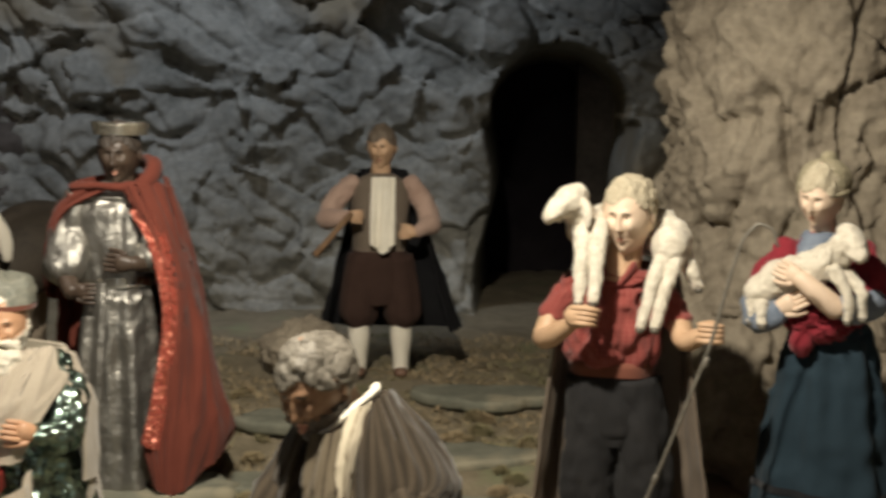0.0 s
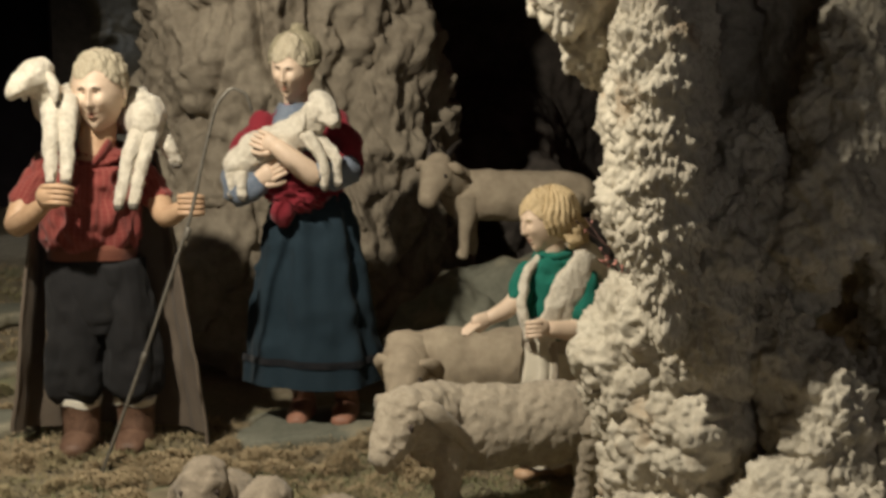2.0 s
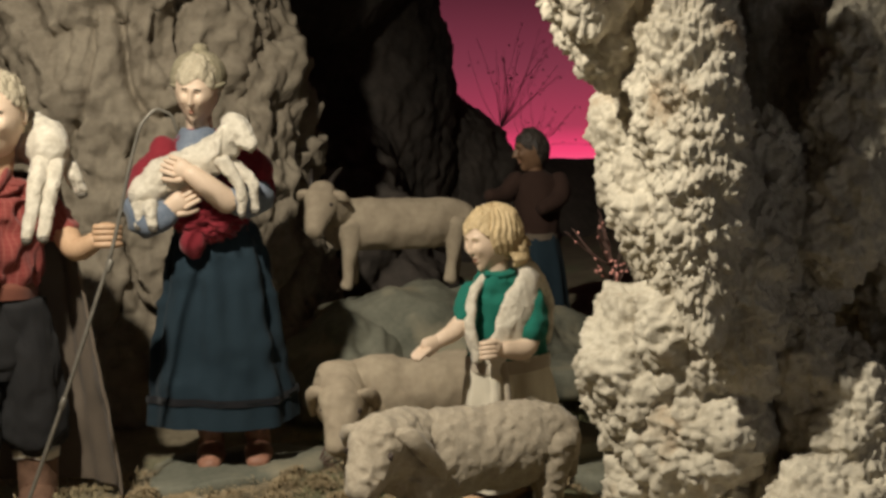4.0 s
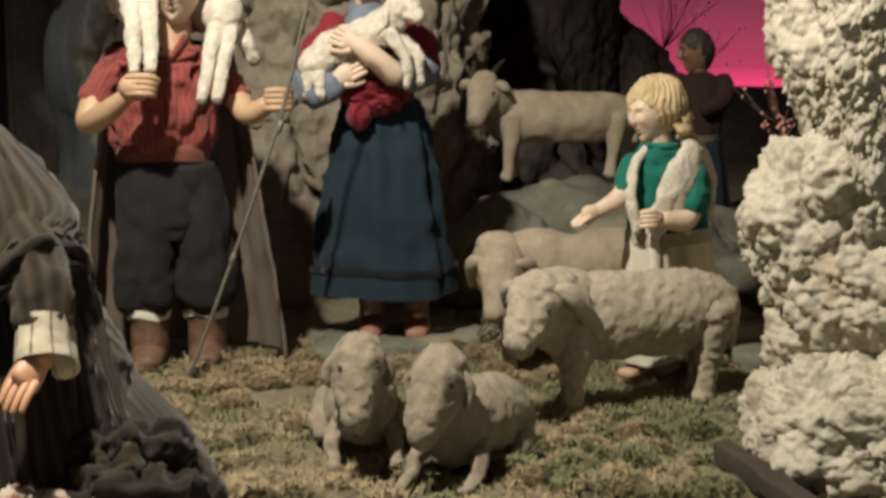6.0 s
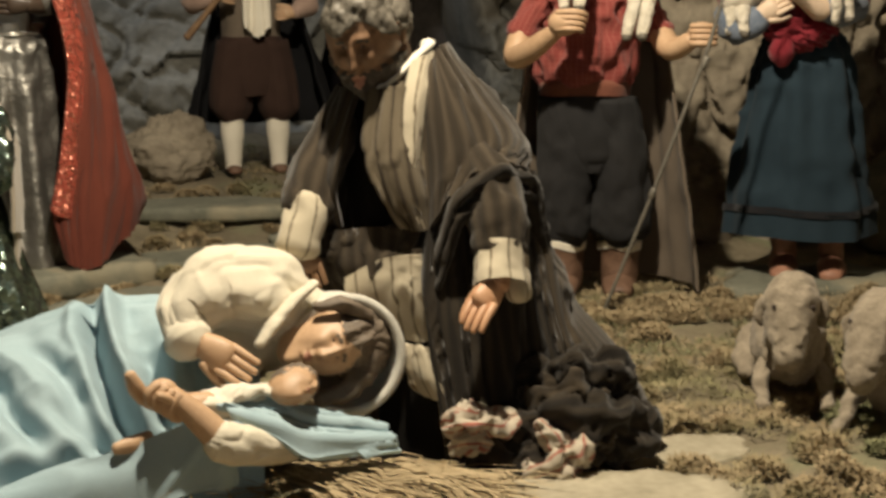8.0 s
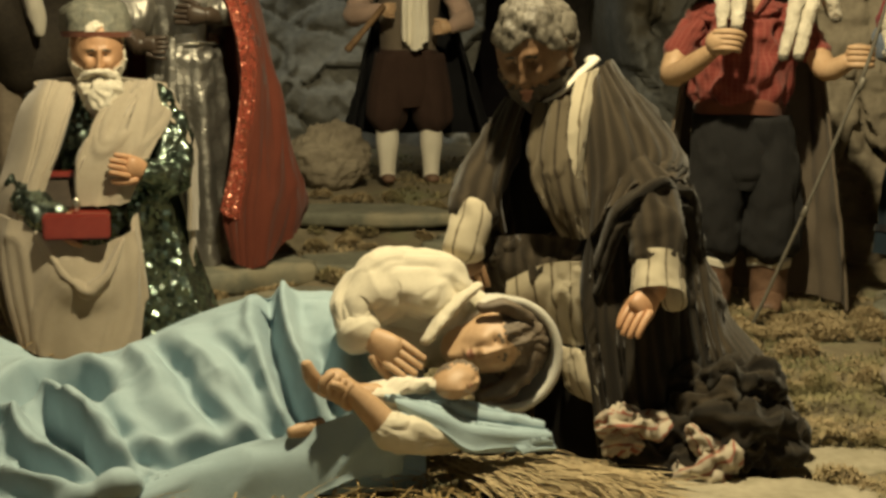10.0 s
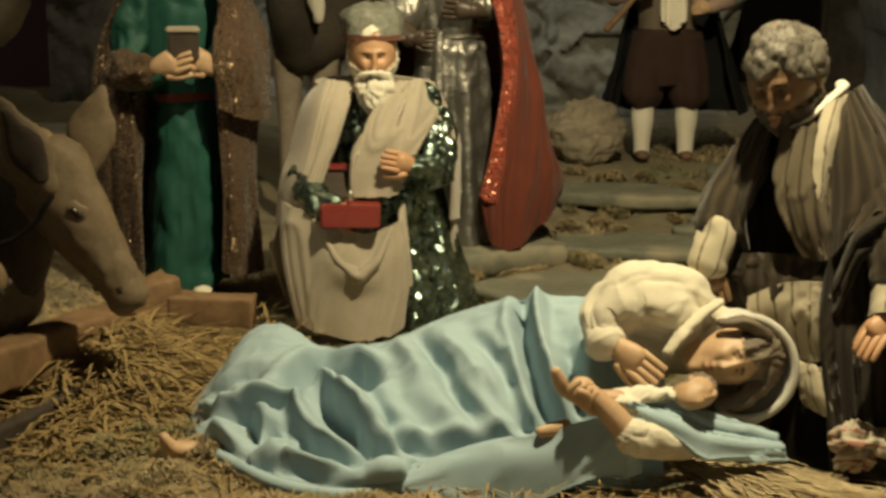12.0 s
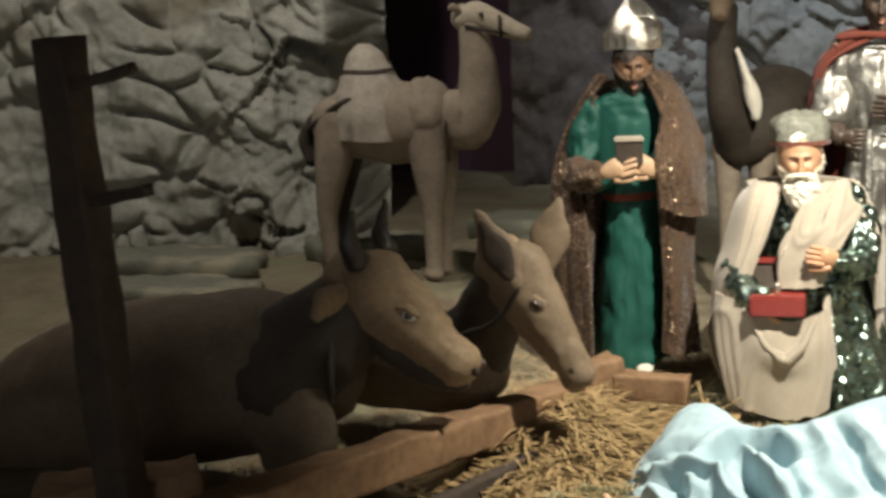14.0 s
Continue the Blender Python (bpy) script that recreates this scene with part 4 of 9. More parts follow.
# The last lump is an unseen roof, added to keep the spot off this side.
rock_lump("tufa_buttress", [((1.78, 1.72, 0.45), (0.15, 0.2, 0.75), (0, -6, 0)), ((1.74, 1.6, 0.05), (0.3, 0.3, 0.25), (0, 0, 0)), ((1.95, 1.8, 0.9), (0.3, 0.3, 0.7), (0, 0, 0)), ((1.47, 1.52, 0.76), (0.09, 0.10, 0.32), (0, 0, 0)), ((1.62, 1.55, 0.78), (0.10, 0.10, 0.38), (0, 0, 0)), ((1.56, 1.52, 1.26), (0.38, 0.45, 0.20), (0, 0, 0))], M("tufa"), 29, "tufa buttress with an unseen roof lump added to shade it", "rock", 0.022, 36.0, 0.02, 0.6)

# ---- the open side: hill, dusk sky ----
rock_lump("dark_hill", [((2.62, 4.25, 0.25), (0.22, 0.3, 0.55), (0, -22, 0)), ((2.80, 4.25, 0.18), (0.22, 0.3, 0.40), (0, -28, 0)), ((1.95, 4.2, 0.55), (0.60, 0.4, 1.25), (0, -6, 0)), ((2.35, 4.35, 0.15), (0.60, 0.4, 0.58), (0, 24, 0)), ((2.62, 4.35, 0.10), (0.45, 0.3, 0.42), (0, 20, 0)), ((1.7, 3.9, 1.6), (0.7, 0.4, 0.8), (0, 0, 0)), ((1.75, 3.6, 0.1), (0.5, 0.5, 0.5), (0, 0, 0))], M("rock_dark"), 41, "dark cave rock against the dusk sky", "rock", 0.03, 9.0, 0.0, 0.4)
hx = np.linspace(1.6, 6.1, 90)
hz = np.linspace(-0.1, 1, 8)
HX, HT = np.meshgrid(hx, hz)
crest = 0.31 + 0.012 * fbm(np.stack([hx, 0 * hx, 0 * hx], 1), 2.0, 4, 4)
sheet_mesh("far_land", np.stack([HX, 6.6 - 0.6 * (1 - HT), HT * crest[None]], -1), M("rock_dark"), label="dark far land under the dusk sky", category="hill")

# Added dark bank: hides ground that the sky backdrop would light pink.
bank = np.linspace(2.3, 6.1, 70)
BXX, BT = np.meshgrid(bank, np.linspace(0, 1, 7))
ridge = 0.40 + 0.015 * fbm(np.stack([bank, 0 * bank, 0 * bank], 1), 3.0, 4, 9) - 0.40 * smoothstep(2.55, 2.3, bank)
sheet_mesh("glow_hiding_bank", np.stack([BXX, 4.35 + 0.35 * BT, -0.05 + BT * (ridge[None] + 0.05)], -1), M("rock_dark"), label="added dark bank that hides the backdrop's glow on the ground", category="hill")
sky = bpy.data.materials.new("dusk_glow")
sky.use_nodes = True
nt = sky.node_tree
nt.nodes.clear()
co, sep, ramp = nt.nodes.new("ShaderNodeTexCoord"), nt.nodes.new("ShaderNodeSeparateXYZ"), nt.nodes.new("ShaderNodeValToRGB")
em, out = nt.nodes.new("ShaderNodeEmission"), nt.nodes.new("ShaderNodeOutputMaterial")
mr = nt.nodes.new("ShaderNodeMapRange")
mr.inputs[1].default_value, mr.inputs[2].default_value = 0.26, 1.46
nt.links.new(co.outputs["Object"], sep.inputs[0])
nt.links.new(sep.outputs["Z"], mr.inputs[0])
nt.links.new(mr.outputs[0], ramp.inputs[0])
stops = [(0.0, (1.0, 0.10, 0.22)), (0.07, (0.95, 0.06, 0.17)), (0.20, (0.42, 0.045, 0.090)), (0.5, (0.22, 0.036, 0.060)), (1.0, (0.05, 0.012, 0.018))]
while len(ramp.color_ramp.elements) < len(stops):
    ramp.color_ramp.elements.new(0.5)
for e, (pos, c) in zip(ramp.color_ramp.elements, stops):
    e.position, e.color = pos, (*c, 1)
nt.links.new(ramp.outputs[0], em.inputs[0])
em.inputs[1].default_value = 1.0
nt.links.new(em.outputs[0], out.inputs[0])
bx = np.linspace(1.4, 6.19, 24)
bz = np.linspace(-0.1, 2.6, 16)
BX, BZ = np.meshgrid(bx, bz)
sheet_mesh("backdrop", np.stack([BX, 7.2 - 0.05 * (BX - 3.6) ** 2, BZ], -1), sky, label="glowing pink dusk sky backdrop", category="sky")

# ---- flat stones ----


def slab(name, x, y, z, rx, ry, thick, seed, mat="slate", turn=0.0, label="", tilt=0.0):
    """A flat split stone with an irregular outline and a worn edge."""
    rng = np.random.RandomState(seed)
    n = 40
    th = np.linspace(0, 2 * np.pi, n, endpoint=False)
    corners = np.sort(rng.uniform(0, 2 * np.pi, 6))
    rad = 1 + 0.10 * np.sin(3 * th + rng.uniform(0, 6)) + 0.07 * np.sin(5 * th + rng.uniform(0, 6)) + 0.03 * rng.randn(n)
    for c in corners:
        rad += 0.07 * np.maximum(0, 1 - np.abs((th - c + np.pi) % (2 * np.pi) - np.pi) / 0.35)
    ring = np.stack([rx * rad * np.cos(th), ry * rad * np.sin(th)], 1)
    rows = []
    for f, h in ((0.02, 1.0), (0.35, 1.0), (0.7, 1.0), (0.93, 0.99), (0.985, 0.90), (1.0, 0.6), (0.99, 0.25), (0.96, 0.0)):
        p = ring * f
        bump = 0.10 * thick * fbm(np.c_[p, np.full(n, seed)], 30, 3, seed)
        rows.append(np.c_[p, h * thick + bump])
    fig = Figure()
    fig.grid(np.array(rows), mat, True, True, True)
    return fig.finish(name, pose(x, y, z, tilt, 0, turn), label or "flat grey-green slate lying in the moss", "stone", "flat stones")


SLABS = [
    (0.425, 1.40, -0.020, 0.145, 0.10, 0.026, 1, 8, 0),
    (-0.24, 1.265, -0.03, 0.14, 0.04, 0.026, 2, 0, 0),
    (0.03, 1.365, -0.028, 0.075, 0.055, 0.026, 3, -20, 0),
    (0.57, 1.58, -0.030, 0.09, 0.05, 0.024, 4, 20, 0),
    (1.08, 2.36, -0.022, 0.17, 0.11, 0.035, 6, 5, 0),
    (0.10, 2.74, -0.01, 0.20, 0.10, 0.022, 7, 0, 0),
    (0.36, 2.92, -0.012, 0.20, 0.09, 0.025, 8, 10, 0),
    (0.05, 3.10, -0.012, 0.19, 0.09, 0.03, 9, -8, 0),
    (0.0, 2.38, -0.01, 0.22, 0.12, 0.025, 10, 4, 0),
    (0.45, 3.35, -0.012, 0.18, 0.10, 0.03, 11, 0, 0),
    (-0.10, 2.16, -0.015, 0.16, 0.10, 0.025, 12, 30, 0),
    (0.42, 2.55, -0.012, 0.14, 0.08, 0.03, 13, 0, 0),
    (1.52, 2.14, -0.01, 0.20, 0.12, 0.05, 14, -25, 0),
    (1.62, 1.98, -0.012, 0.14, 0.10, 0.04, 15, 15, 0),
    (1.72, 2.42, 0.03, 0.18, 0.14, 0.06, 16, 10, 0),
    (-0.25, 2.66, -0.005, 0.17, 0.13, 0.045, 23, 0, 0),
    (-2.1, 2.62, -0.015, 0.28, 0.13, 0.06, 17, 0, 0),
    (-1.65, 2.95, -0.015, 0.20, 0.12, 0.06, 18, 12, 0),
    (-1.95, 2.40, -0.015, 0.24, 0.12, 0.05, 19, -5, 0),
    (-1.15, 3.05, -0.015, 0.22, 0.12, 0.06, 20, 0, 0),
    (-1.0, 2.75, -0.015, 0.20, 0.10, 0.05, 21, 0, 0),
    (-1.25, 3.35, -0.02, 0.30, 0.12, 0.07, 22, 8, 0),
]
for n, (x, y, z, rx, ry, th, seed, turn, tilt) in enumerate(SLABS):
    slab("flat_stone", x, y, z + max(height_at(x, y), -0.01) + 0.010, rx, ry, th, seed, "flagstone" if y < 1.7 else "slate", turn, "worn tan flagstone set in the moss" if y < 1.7 else "")

rock_lump("goat_ledge", [((1.60, 2.72, 0.075), (0.32, 0.18, 0.185), (0, 0, -12)), ((1.78, 2.62, 0.06), (0.28, 0.2, 0.16), (0, 0, 0)), ((1.42, 2.62, 0.05), (0.14, 0.12, 0.15), (0, 0, 0))], M("slate"), 51, "green-grey rounded rock ledge under the goat", "rock", 0.012, 9.0, 0.0, 0.5)
rock_lump("rubble_stone", [((-0.06, 3.62, 0.13), (0.11, 0.09, 0.085), (0, 0, 0))], M("rock_tan"), 61, "rough pale block of tufa beside the piper", "stone", 0.014, 40, 0.0, 0.9, "")

# ---- moss, hay, straw ----


def blades(name, xs, ys, zs, length, width, mat, seed, lie=0.3, label="", category="moss", way=None, spread=3.14, curl=0.4):
    """Many thin bent blades as one mesh."""
    rng = np.random.RandomState(seed)
    n = len(xs)
    az = rng.uniform(-spread, spread, n) + (0 if way is None else way)
    el = np.clip(rng.normal(1.2 - lie * 1.2, 0.42 - 0.32 * lie, n), -0.05, 1.5)
    ln = length * rng.uniform(0.5, 1.3, n)
    d = np.stack([np.cos(el) * np.cos(az), np.cos(el) * np.sin(az), np.sin(el)], 1)
    side = np.stack([-np.sin(az), np.cos(az), 0 * az], 1) * (width * rng.uniform(0.7, 1.4, n))[:, None]
    b = np.stack([xs, ys, zs], 1)
    mid = b + d * (ln * 0.55)[:, None]
    tip = b + d * ln[:, None] + np.stack([0 * ln, 0 * ln, -curl * ln * rng.uniform(0, 1, n)], 1)
    V = np.stack([b - side, b + side, mid - side * 0.8, mid + side * 0.8, tip - side * 0.3, tip + side * 0.3], 1).reshape(-1, 3)
    k = np.arange(n)[:, None] * 6
    F = np.concatenate([k + (0, 1, 3, 2), k + (2, 3, 5, 4)], 1).reshape(-1, 4)
    return tagged(mesh_object(name, V, F.tolist(), [M(mat)]), label, category, "", "stuff")


def scatter(n, x0, x1, y0, y1, seed, freq=7.0, bar=0.0, keep=None):
    rng = np.random.RandomState(seed)
    x, y = rng.uniform(x0, x1, n), rng.uniform(y0, y1, n)
    m = fbm(np.stack([x, y, 0 * x], 1), freq, 3, seed) > bar
    if keep is not None:
        m &= keep(x, y)
    x, y = x[m], y[m]
    return x, y, ground_height(x, y)


def off_slabs(x, y):
    ok = np.ones(len(x), bool)
    for sx, sy, _, rx, ry, *_ in SLABS:
        ok &= ((x - sx) / (rx * 0.98)) ** 2 + ((y - sy) / (ry * 0.98)) ** 2 > 1
    return ok


x, y, z = scatter(150000, -1.2, 1.5, 1.22, 2.5, 71, 6.0, -0.30, off_slabs)
tuft = 0.016 * np.clip(fbm(np.stack([x, y, 0 * x], 1), 24, 2, 5) + 0.2, 0, 1)
blades("dry_moss", x, y, z + tuft, 0.015, 0.0008, "moss", 1, 0.6, "dry brown and olive moss covering the earth")
x, y, z = scatter(30000, 0.5, 1.5, 1.3, 2.3, 72, 4.0, 0.05, off_slabs)
blades("green_moss", x, y, z + 0.004, 0.012, 0.0011, "moss_green", 2, 0.4, "green moss patches round the sheep")
x, y, z = scatter(26000, -0.7, 0.9, 2.3, 4.2, 73, 4.0, 0.0, off_slabs)
blades("dry_moss", x, y, z, 0.02, 0.0016, "moss", 3, 0.5, "dry moss between the slate steps")
x, y, z = scatter(9000, 1.28, 1.8, 2.28, 2.6, 74, 5.0, -0.2)
blades("green_moss", x, y, z + 0.015, 0.03, 0.0016, "moss_green", 4, 0.3, "dark green moss below the goat ledge")


def tussocks(x0, x1, y0, y1, count, seed, mat, label, size=1.0):
    """Cushions of moss: thick rounded tufts of short blades."""
    r = np.random.RandomState(seed)
    xs, ys, zs = [], [], []
    for k in range(count):
        cx, cy, rad = r.uniform(x0, x1), r.uniform(y0, y1), r.uniform(0.012, 0.034) * size
        n = int(700 * rad / 0.03)
        a, q2 = r.uniform(0, 6.28, n), np.sqrt(r.uniform(0, 1, n))
        xs.append(cx + rad * q2 * np.cos(a))
        ys.append(cy + rad * q2 * np.sin(a))
        zs.append(rad * 0.62 * np.sqrt(np.clip(1 - q2**2, 0, 1)))
    x, y, h = np.concatenate(xs), np.concatenate(ys), np.concatenate(zs)
    keep = off_slabs(x, y)
    x, y, h = x[keep], y[keep], h[keep]
    blades("moss_cushions", x, y, ground_height(x, y) + h, 0.011, 0.0011, mat, seed, 0.5, label)


tussocks(-0.62, 0.34, 1.22, 1.36, 120, 31, "moss", "thick olive moss cushions in front of the mother", 1.35)
tussocks(0.45, 1.15, 1.28, 1.95, 120, 32, "moss", "brown moss cushions round the lambs")
tussocks(0.45, 1.30, 2.02, 2.34, 80, 33, "moss", "brown moss cushions at the shepherds' feet")
tussocks(0.75, 1.30, 1.40, 1.75, 45, 34, "moss_green", "green moss cushions round the sheep")
tussocks(-0.75, -0.45, 1.32, 1.68, 40, 35, "moss", "dull moss beside the manger")
tussocks(-0.45, 0.55, 2.30, 3.40, 90, 36, "moss", "moss between the slate steps")

# ---- carved and dressed figures ----


def lamb_parts(fig, key, body, head, nose, legs, r=0.04, hr=0.024):
    """A small lamb from a body line, a head, a nose and its leg lines."""
    start = len(fig.v)
    fig.tube(body, [(r * 0.8, r * 0.75)] + [(r, r * 0.9)] * (len(body) - 2) + [(r * 0.8, r * 0.75)], key, 48, True, 12, 0.05, 3)
    head, nose = np.array(head, float), np.array(nose, float)
    b0 = np.array(body[0], float)
    fig.tube([b0, (b0 + head) / 2 + (0, 0, r * 0.1), head], [r * 0.75, hr * 1.0, hr], key, 36, True, 8)
    fig.tube([head - (nose - head) * 0.35, head, head + (nose - head) * 0.55, nose], [hr * 0.8, hr * 1.0, hr * 0.72, hr * 0.45], key, 36, True, 8)
    way = (nose - head) / np.linalg.norm(nose - head)
    side = np.cross(way, (0, 0, 1))
    side /= np.linalg.norm(side) + 1e-6
    for s in (-1, 1):
        e = head - way * hr * 0.3 + side * s * hr * 0.9
        fig.tube([e, e + side * s * hr * 0.5 - (0, 0, hr * 0.7), e + side * s * hr * 0.5 - (0, 0, hr * 1.7)], [hr * 0.18, (hr * 0.45, hr * 0.2), hr * 0.15], key, 8, True, 2)
        e = head + way * hr * 0.5 + side * s * hr * 0.75 + (0, 0, hr * 0.25)
        fig.blob(e, (hr * 0.13,) * 3, "dark_line", (0, 0, 0), 8, 6)
    for leg in legs:
        n = len(leg)
        fig.tube(leg, [r * 0.42] + [r * 0.30] * (n - 2) + [r * 0.21], key, 28, True, 9, 0.05, 3)
        fig.blob(np.array(leg[-1], float) - (0, 0, 0.004), (r * 0.20, r * 0.23, r * 0.20), "hair_grey", (0, 0, 0), 10, 8)
    p = np.array(fig.v[start:])
    fig.v[start:] = list(p + np.stack([fbm(p, 90, 2, 40 + k) for k in range(3)], 1) * 0.0022)


def shepherd_figure():
    f = Figure()
    for x, y in ((-0.045, -0.01), (0.047, 0.0)):
        f.tube([(x, 0.03, 0.018), (x - 0.003, -0.02, 0.02), (x - 0.006, -0.065, 0.015)], [(0.02, 0.026), (0.022, 0.030), (0.013, 0.022)], "boot", 16, True, 3)
        f.robe([(0.012, x, 0.008, 0.030, 0.034, 0.02), (0.04, x, 0.006, 0.031, 0.033, 0.06), (0.06, x, 0.006, 0.030, 0.031, 0.08), (0.082, x, 0.006, 0.034, 0.034, 0.05)], "boot", 32, 4, 2)
        f.robe([(0.078, x, 0.006, 0.036, 0.036, 0.06), (0.09, x, 0.006, 0.037, 0.037, 0.06)], "white_cloth", 32, 7, 4)
    for s, x in ((1, -0.048), (2, 0.045)):
        f.robe([(0.088, x, 0.004, 0.034, 0.036, 0.10), (0.105, x * 1.02, 0.002, 0.050, 0.048, 0.10), (0.16, x * 1.0, 0, 0.050, 0.05, 0.09), (0.24, x * 0.85, 0, 0.050, 0.055, 0.06), (0.33, x * 0.75 - 0.01, 0.0, 0.047, 0.055, 0.03)], "charcoal", 80, 4, s, sub=8, crumple=0.09)
    f.robe([(0.21, -0.002, 0, 0.040, 0.046, 0.03), (0.24, -0.005, 0, 0.072, 0.056, 0.03), (0.30, -0.012, 0, 0.078, 0.058, 0.03), (0.342, -0.014, 0, 0.070, 0.055, 0.03)], "charcoal", 64, 7, 7, crumple=0.08)
    f.robe([(0.333, -0.014, -0.002, 0.074, 0.060, 0.02), (0.352, -0.014, -0.002, 0.075, 0.061, 0.03), (0.358, -0.014, -0.002, 0.070, 0.056, 0.02)], "rust", 56, 5, 8)
    f.robe([(0.346, -0.014, -0.002, 0.073, 0.060, 0.03), (0.37, -0.014, -0.006, 0.082, 0.067, 0.05), (0.43, -0.014, -0.006, 0.084, 0.066, 0.04), (0.50, -0.012, 0, 0.084, 0.056, 0.03), (0.535, -0.012, 0.004, 0.066, 0.044, 0.03), (0.553, -0.012, 0.004, 0.036, 0.034, 0.0)], "red_shirt", 130, 5, 12, sub=12, crumple=0.22)
    # open collar
    for sx in (-1, 1):
        f.tube([(-0.012 + sx * 0.036, 0.0, 0.558), (-0.012 + sx * 0.034, -0.030, 0.548), (-0.012 + sx * 0.014, -0.056, 0.518)], [(0.013, 0.006), (0.016, 0.006), (0.006, 0.004)], "red_shirt", 10, True, 3)
    f.tube([(-0.008, -0.020, 0.515), (0.0, -0.006, 0.55), (0.008, -0.006, 0.590)], [0.026, 0.032, 0.029], "skin", 18, True, 3)
    f.head((0.010, -0.026, 0.640), 0.132, (8, 0, -10), "skin_pale", "hair_straw", None, 0.52, 0.1, seed=3, brow="hair_brown", feature=0.85)
    f.hair_cap((0.013, -0.014, 0.660), (0.045, 0.054, 0.048), "hair_straw", (14, 0, -10), 14, 16, 0.09)
    # his right arm steadies the lamb's forelegs
    f.tube([(-0.074, 0.0, 0.525), (-0.100, -0.01, 0.475), (-0.118, -0.025, 0.435)], [0.025, 0.027, 0.027], "red_shirt", 44, True, 9, 0.05, 2, 0.8, 0.24)
    f.tube([(-0.118, -0.024, 0.44), (-0.130, -0.05, 0.392), (-0.098, -0.105, 0.415), (-0.062, -0.134, 0.448)], [0.020, 0.021, 0.0185, 0.0135], "skin", 16, True, 4)
    f.blob((-0.052, -0.142, 0.462), (0.026, 0.019, 0.027), "skin", (0, 20, 0), 16, 12)
    for k in range(4):
        f.tube([(-0.064, -0.150, 0.480 - 0.0105 * k), (-0.044, -0.160, 0.483 - 0.0108 * k), (-0.024 - 0.002 * k, -0.158, 0.479 - 0.0104 * k), (-0.020 - 0.002 * k, -0.144, 0.473 - 0.0098 * k)], [0.0062, 0.0068, 0.0064, 0.0052], "skin", 8, True, 2)
    # the other arm holds the staff
    f.tube([(0.060, 0.0, 0.525), (0.084, -0.02, 0.475), (0.100, -0.035, 0.440)], [0.025, 0.026, 0.026], "red_shirt", 44, True, 9, 0.05, 4, 0.8, 0.24)
    f.tube([(0.101, -0.034, 0.442), (0.116, -0.07, 0.405), (0.146, -0.10, 0.428)], [0.020, 0.020, 0.0145], "skin", 16, True, 4)
    f.blob((0.160, -0.105, 0.437), (0.022, 0.018, 0.023), "skin", (0, -15, 0), 16, 12)
    for k in range(4):
        f.tube([(0.143, -0.118, 0.452 - 0.0100 * k), (0.162, -0.127, 0.453 - 0.0102 * k), (0.180, -0.118, 0.45 - 0.0095 * k), (0.178, -0.106, 0.448 - 0.009 * k)], [0.0060, 0.0064, 0.0058, 0.005], "skin", 8, True, 2)
    # cloak hung behind
    top = [(-0.10, -0.01, 0.535), (-0.09, 0.045, 0.55), (0, 0.06, 0.56), (0.09, 0.045, 0.545), (0.10, -0.012, 0.53)]
    low = [(-0.145, -0.045, 0.045), (-0.15, 0.05, 0.03), (0.0, 0.10, 0.02), (0.15, 0.05, 0.02), (0.178, -0.05, 0.015)]
    f.sheet(cape_sheet(top, low, 60, 30, 3, 0.010, 3), "taupe", 0.005)
    # the lamb on his shoulders
    lamb_parts(f, "lamb", [(-0.060, -0.045, 0.612), (-0.03, 0.055, 0.612), (0.05, 0.06, 0.608), (0.088, 0.0, 0.596)], (-0.080, -0.088, 0.668), (-0.112, -0.128, 0.640), [
        [(-0.058, -0.07, 0.625), (-0.054, -0.122, 0.570), (-0.053, -0.143, 0.492)], [(-0.034, -0.07, 0.625), (-0.029, -0.118, 0.570), (-0.030, -0.138, 0.492)],
        [(0.078, -0.03, 0.585), (0.062, -0.085, 0.535), (0.045, -0.103, 0.438)], [(0.094, -0.03, 0.580), (0.084, -0.08, 0.53), (0.069, -0.100, 0.438)],
        [(0.100, -0.005, 0.580), (0.118, -0.02, 0.550), (0.132, -0.015, 0.512)]], 0.044, 0.026)
    f.blob((0.084, -0.030, 0.590), (0.032, 0.036, 0.038), "lamb", (0, 0, 0), 40, 26, lambda d, p: p * (1 + 0.06 * fbm(d, 4, 3, 6))[:, None])
    p = np.array(f.v)
    p[:, 2] = np.interp(p[:, 2], [0.0, 0.36, 0.44, 0.545, 0.60, 0.90], [0.0, 0.36, 0.435, 0.517, 0.572, 0.872])
    f.v = list(p)
    return f


